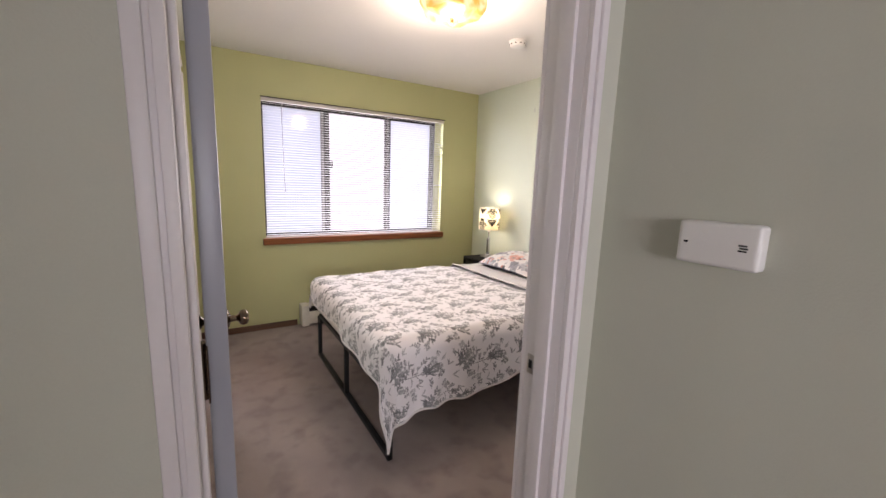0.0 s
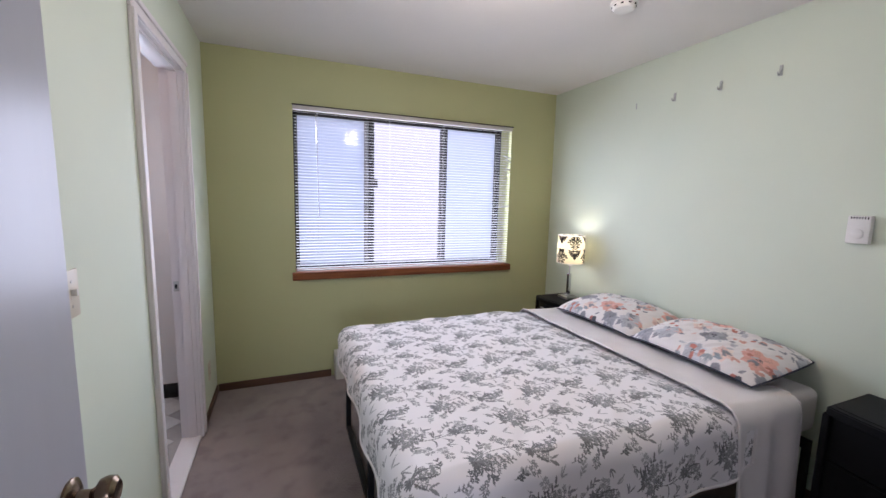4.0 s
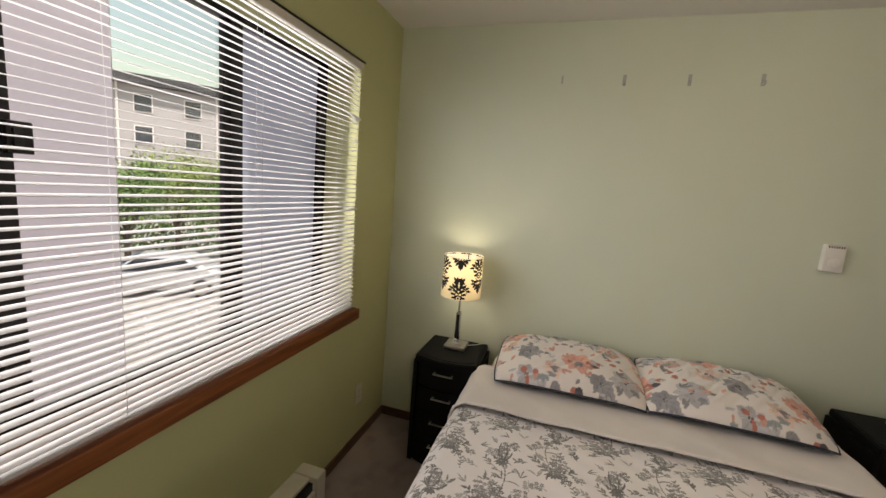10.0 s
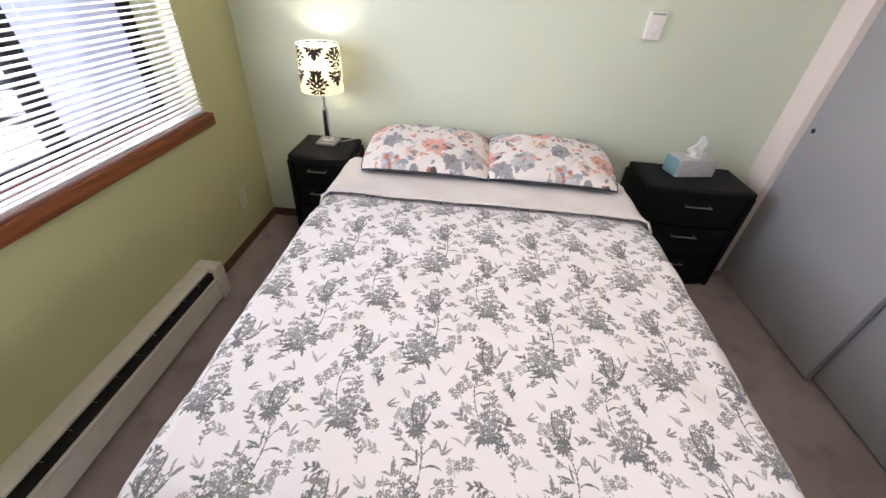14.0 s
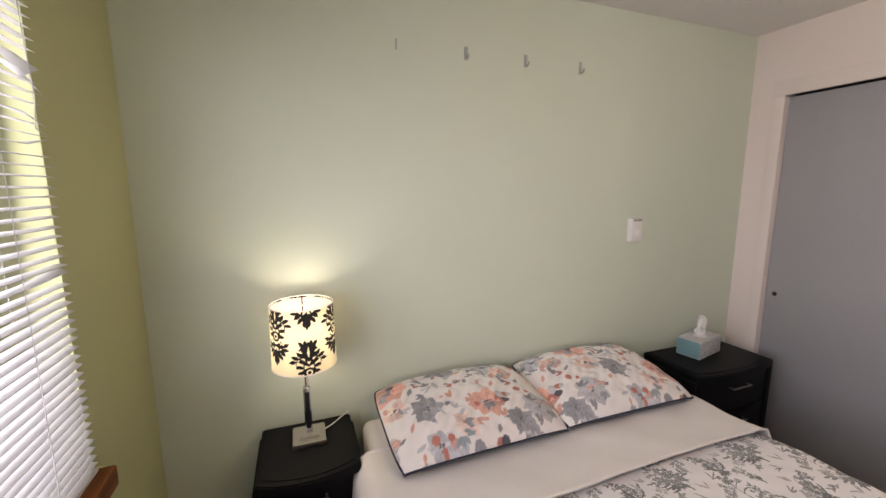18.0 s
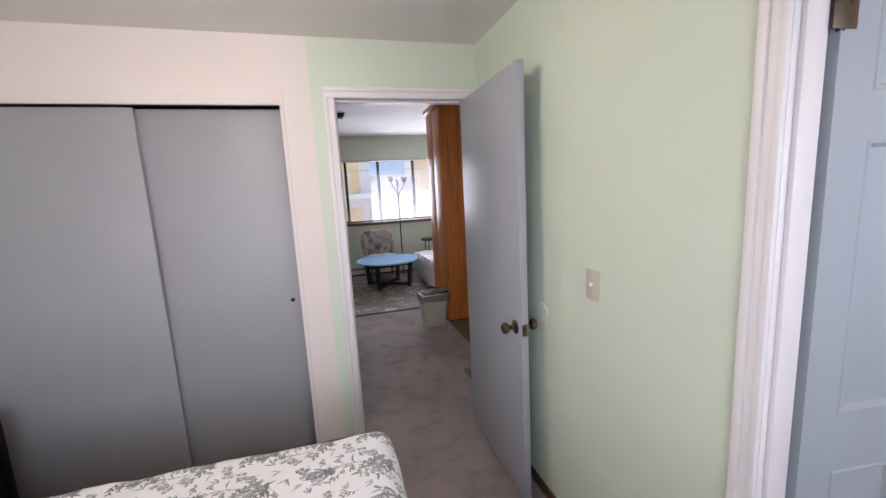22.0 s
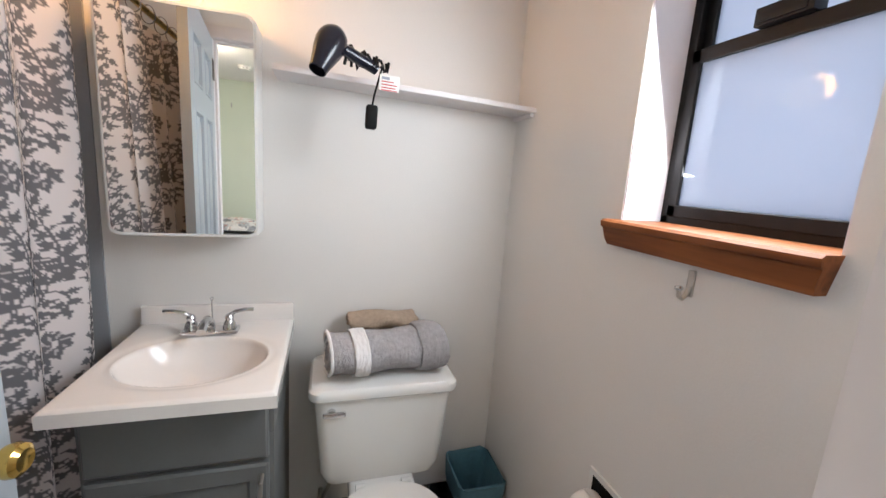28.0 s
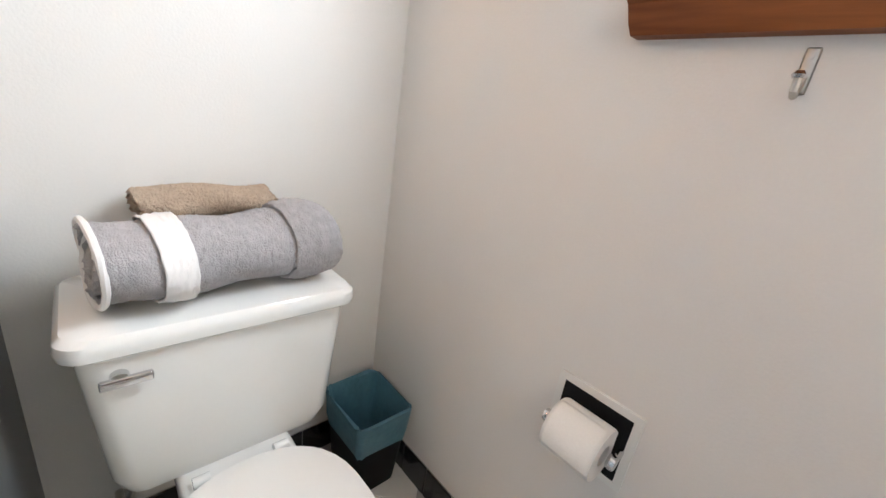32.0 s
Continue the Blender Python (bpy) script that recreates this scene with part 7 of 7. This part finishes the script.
t = thing("neighbour_house", (-3.6, 12.5, GZ), "pale lavender stucco neighbouring house", "house")
part("wall", box(-9, 8.45, -3.0, 5.0, 0, 7.7, 0.02), M_LAV, t)
part("roof", box(-9.3, 8.75, -3.3, 5.3, 7.701, 8.0, 0.03), M_DARKROOF, t)
for i in range(4):
    for j in range(2):
        wx, wz = -6.0 + i * 3.2, 1.2 + j * 3.4
        wi = part("window", box(wx - 0.6, wx + 0.6, -3.03, -3.005, wz, wz + 1.3, 0.01), M_TRIM, t)
        part("pane", box(wx - 0.52, wx + 0.52, -3.045, -3.031, wz + 0.08, wz + 1.22), M_WINDARK, wi)

# far apartment block, turned towards the street
t = thing("apartment_building", pose(31, 36, GZ, 0, 0, -40), "grey apartment building with columns of windows", "apartment building")
part("wall", box(-17, 14, -5, 5, 0, 10.4, 0.03), M_GREYWALL, t)
part("roof", box(-17.6, 14.6, -5.8, 5.6, 10.401, 11.1, 0.05), M_DARKROOF, t)
for i in range(9):
    for j in range(4):
        wx, wz = -15 + i * 3.3, 1.0 + j * 2.45
        wi = part("window", box(wx - 0.62, wx + 0.62, -5.06, -5.005, wz, wz + 1.45, 0.01), M_TRIM, t)
        part("pane", box(wx - 0.54, wx + 0.54, -5.09, -5.061, wz + 0.08, wz + 1.37), M_WINDARK, wi)
for i in range(4):
    part("downpipe", cyl((-13.3 + i * 6.6, -5.08, 0.0), (-13.3 + i * 6.6, -5.08, 10.4), 0.08, n=10), M_TRIM, t)


def tree(x, y, h, spread, seed, leafm):
    rnd = random.Random(seed)
    t = thing("tree", (x, y, GZ), "leafy green street tree", "tree", "street trees")
    bm = cyl((0, 0, 0), (0.06, 0.04, h * 0.45), 0.13, 0.085, 10)
    tips = []
    for k in range(9):
        a, z0 = k * 2.4, h * (0.28 + 0.02 * k)
        r = spread * rnd.uniform(0.45, 0.8)
        tip = (r * math.cos(a), r * math.sin(a), h * rnd.uniform(0.55, 0.92))
        cyl((0.03, 0.02, z0), tip, 0.05, 0.012, 7, bm)
        tips.append(tip)
    part("trunk", bm, M_BARK, t)
    verts, faces = [], []
    for k in range(5200):
        c = rnd.choice(tips)
        d = Vector((rnd.gauss(0, 1), rnd.gauss(0, 1), rnd.gauss(0, 0.8))) * spread * 0.26
        p = Vector(c) * rnd.uniform(0.75, 1.0) + Vector((0, 0, 0.1 * h)) + d
        if p.z < h * 0.25:
            continue
        q = Euler((rnd.uniform(-1, 1), rnd.uniform(-1, 1), rnd.uniform(0, 6.3))).to_matrix()
        s = rnd.uniform(0.05, 0.10)
        i = len(verts)
        verts += [p + q @ Vector(o) for o in ((-s, 0, 0), (0, -s * 0.5, 0.01), (s, 0, 0), (0, s * 0.5, 0.01))]
        faces.append((i, i + 1, i + 2, i + 3))
    me = bpy.data.meshes.new("crown")
    me.from_pydata([tuple(v) for v in verts], [], faces)
    me.materials.append(leafm)
    o = new("crown", me)
    o.parent = t


for i, (az, dist, h, sp) in enumerate(((33.5, 19, 4.2, 1.5), (38.5, 21, 4.7, 1.8), (43.5, 20, 4.6, 1.7), (48.5, 22, 4.9, 1.8), (54, 21, 4.6, 1.8), (41, 27, 5.0, 2.2))):
    a = radians(az)
    tree(0.9 + dist * math.sin(a), 3.3 + dist * math.cos(a), h, sp, 40 + i, M_LEAF2 if i % 2 else M_LEAF)
a = radians(44)
rnd = random.Random(8)
verts, faces = [], []
for k in range(9000):
    p = Vector((rnd.uniform(-9, 9), rnd.uniform(-0.6, 0.6), rnd.uniform(0.05, 1.9 + 0.15 * math.sin(k))))
    q = Euler((rnd.uniform(-2, 2), rnd.uniform(-2, 2), rnd.uniform(0, 6.3))).to_matrix()
    i = len(verts)
    verts += [p + q @ Vector(o) for o in ((-0.09, 0, 0), (0, -0.05, 0), (0.09, 0, 0), (0, 0.05, 0))]
    faces.append((i, i + 1, i + 2, i + 3))
me = bpy.data.meshes.new("hedge")
me.from_pydata([tuple(v) for v in verts], [], faces)
me.materials.append(M_LEAF)
o = tagged(new("hedge", me), "clipped dark green hedge behind the parking place", "hedge", kind="stuff")
o.matrix_world = pose(0.9 + 24 * math.sin(a), 3.3 + 24 * math.cos(a), GZ, 0, 0, -44)

# parked car
t = thing("parked_car", pose(10.3, 15.9, GZ, 0, 0, -52), "pale silver parked car with dark windows", "car")
M_CAR = mat("silver_car_paint", (0.62, 0.63, 0.66), 0.2, 0.3, var=0.02)
prof = [(-2.15, 0.35, 0.55), (-2.12, 0.62, 0.80), (-1.2, 0.85, 0.86), (-0.55, 1.38, 0.70), (0.75, 1.42, 0.70), (1.55, 1.0, 0.84), (2.12, 0.92, 0.82), (2.18, 0.4, 0.6)]
rings = []
for x, z, hw in prof:
    rings.append([(x, -hw, 0.25), (x, -0.86, 0.5 if z > 0.6 else z), (x, -hw * 0.98, z - 0.05), (x, -hw * 0.8, z), (x, hw * 0.8, z), (x, hw * 0.98, z - 0.05), (x, 0.86, 0.5 if z > 0.6 else z), (x, hw, 0.25)])
bm = loft(rings)
bmesh.ops.bevel(bm, geom=bm.edges[:], offset=0.02, segments=1, affect="EDGES")
part("body", bm, M_CAR, t)
bm = bmesh.new()
for q in (((-1.16, -0.62, 0.90), (-1.16, 0.62, 0.90), (-0.60, 0.54, 1.37), (-0.60, -0.54, 1.37)),):
    bm.faces.new([bm.verts.new((x - 0.03, y, z + 0.025)) for x, y, z in q])
bmesh.ops.solidify(bm, geom=bm.faces[:], thickness=0.02)
# blue base colour paints the sky's reflection on the windscreen
part("windscreen", bm, mat("sky_painted_car_glass", (0.25, 0.40, 0.62), 0.06), t, "windscreen with the sky's reflection painted in blue")
for s in (-1, 1):
    bm = bmesh.new()
    bm.faces.new([bm.verts.new((x, s * y, z)) for x, y, z in ((-1.0, 0.80, 0.93), (1.3, 0.80, 0.98), (0.75, 0.73, 1.34), (-0.5, 0.73, 1.32))])
    bmesh.ops.solidify(bm, geom=bm.faces[:], thickness=0.02)
    part("side_window", bm, M_WINDARK, t)
    part("headlight", box(-2.17, -1.98, s * 0.62 - 0.16, s * 0.62 + 0.16, 0.62, 0.76, 0.03), M_WHITEPLASTIC, t)
    for x in (-1.35, 1.35):
        wh = part("wheel", cyl((x, s * 0.70, 0.32), (x, s * 0.88, 0.32), 0.32, n=24), M_BLACKPLASTIC, t)
        part("rim", cyl((x, s * 0.86, 0.32), (x, s * 0.892, 0.32), 0.20, n=20), M_NICKEL, wh)
part("grille", box(-2.18, -2.12, -0.45, 0.45, 0.42, 0.60, 0.02), M_BLACKPLASTIC, t)

# railing of the yard in front of the car
t = thing("yard_railing", pose(7.6, 11.2, GZ, 0, 0, -38), "white painted low yard railing", "railing")
for i in range(9):
    part("post", box(-4 + i - 0.03, -4 + i + 0.03, -0.03, 0.03, 0, 1.0, 0.005), M_TRIM, t)
for z in (0.35, 0.65, 0.96):
    part("rail", box(-4.1, 4.1, -0.02, 0.02, z, z + 0.05, 0.005), M_TRIM, t)

# block across the yard to the south
t = thing("block_across", (0, -14, GZ), "pastel apartment block with orange doors and open galleries", "apartment building")
M_PINK = mat("pale_pink_stucco", (0.80, 0.70, 0.70), 0.9, var=0.03)
M_ODOOR = mat("orange_door_paint", (0.82, 0.56, 0.32), 0.6)
M_BLUEWIN = mat("sky_blue_window", (0.48, 0.60, 0.78), 0.15)
part("wall", box(-14, 14, -8, -1.3, 0, 8.4, 0.02), M_PINK, t)
part("roof", box(-14.3, 14.3, -8.3, -0.1, 8.401, 8.7, 0.03), M_TRIM, t)
for j in range(3):
    fz = 1.55 + j * 2.75
    g = part("gallery", box(-14, 14, -1.299, 0, fz - 0.22, fz, 0.02), M_TRIM, t, "white gallery slab")
    rl = part("gallery_rail", box(-14, 14, -0.06, -0.02, fz + 0.95, fz + 1.0, 0.01), M_NICKEL, t)
    for i in range(29):
        part("baluster", cyl((-14 + i, -0.04, fz), (-14 + i, -0.04, fz + 0.95), 0.012, n=6), M_TRIM, rl)
    for i in range(7):
        bx = -10.5 + i * 3.5
        part("door", box(bx - 0.5, bx + 0.5, -1.299, -1.25, fz, fz + 2.1, 0.01), M_ODOOR, t)
        wi = part("window", box(bx + 0.8, bx + 2.6, -1.299, -1.26, fz + 0.75, fz + 2.1, 0.01), M_TRIM, t)
        part("pane", box(bx + 0.87, bx + 2.53, -1.2595, -1.245, fz + 0.82, fz + 2.03), M_BLUEWIN, wi)
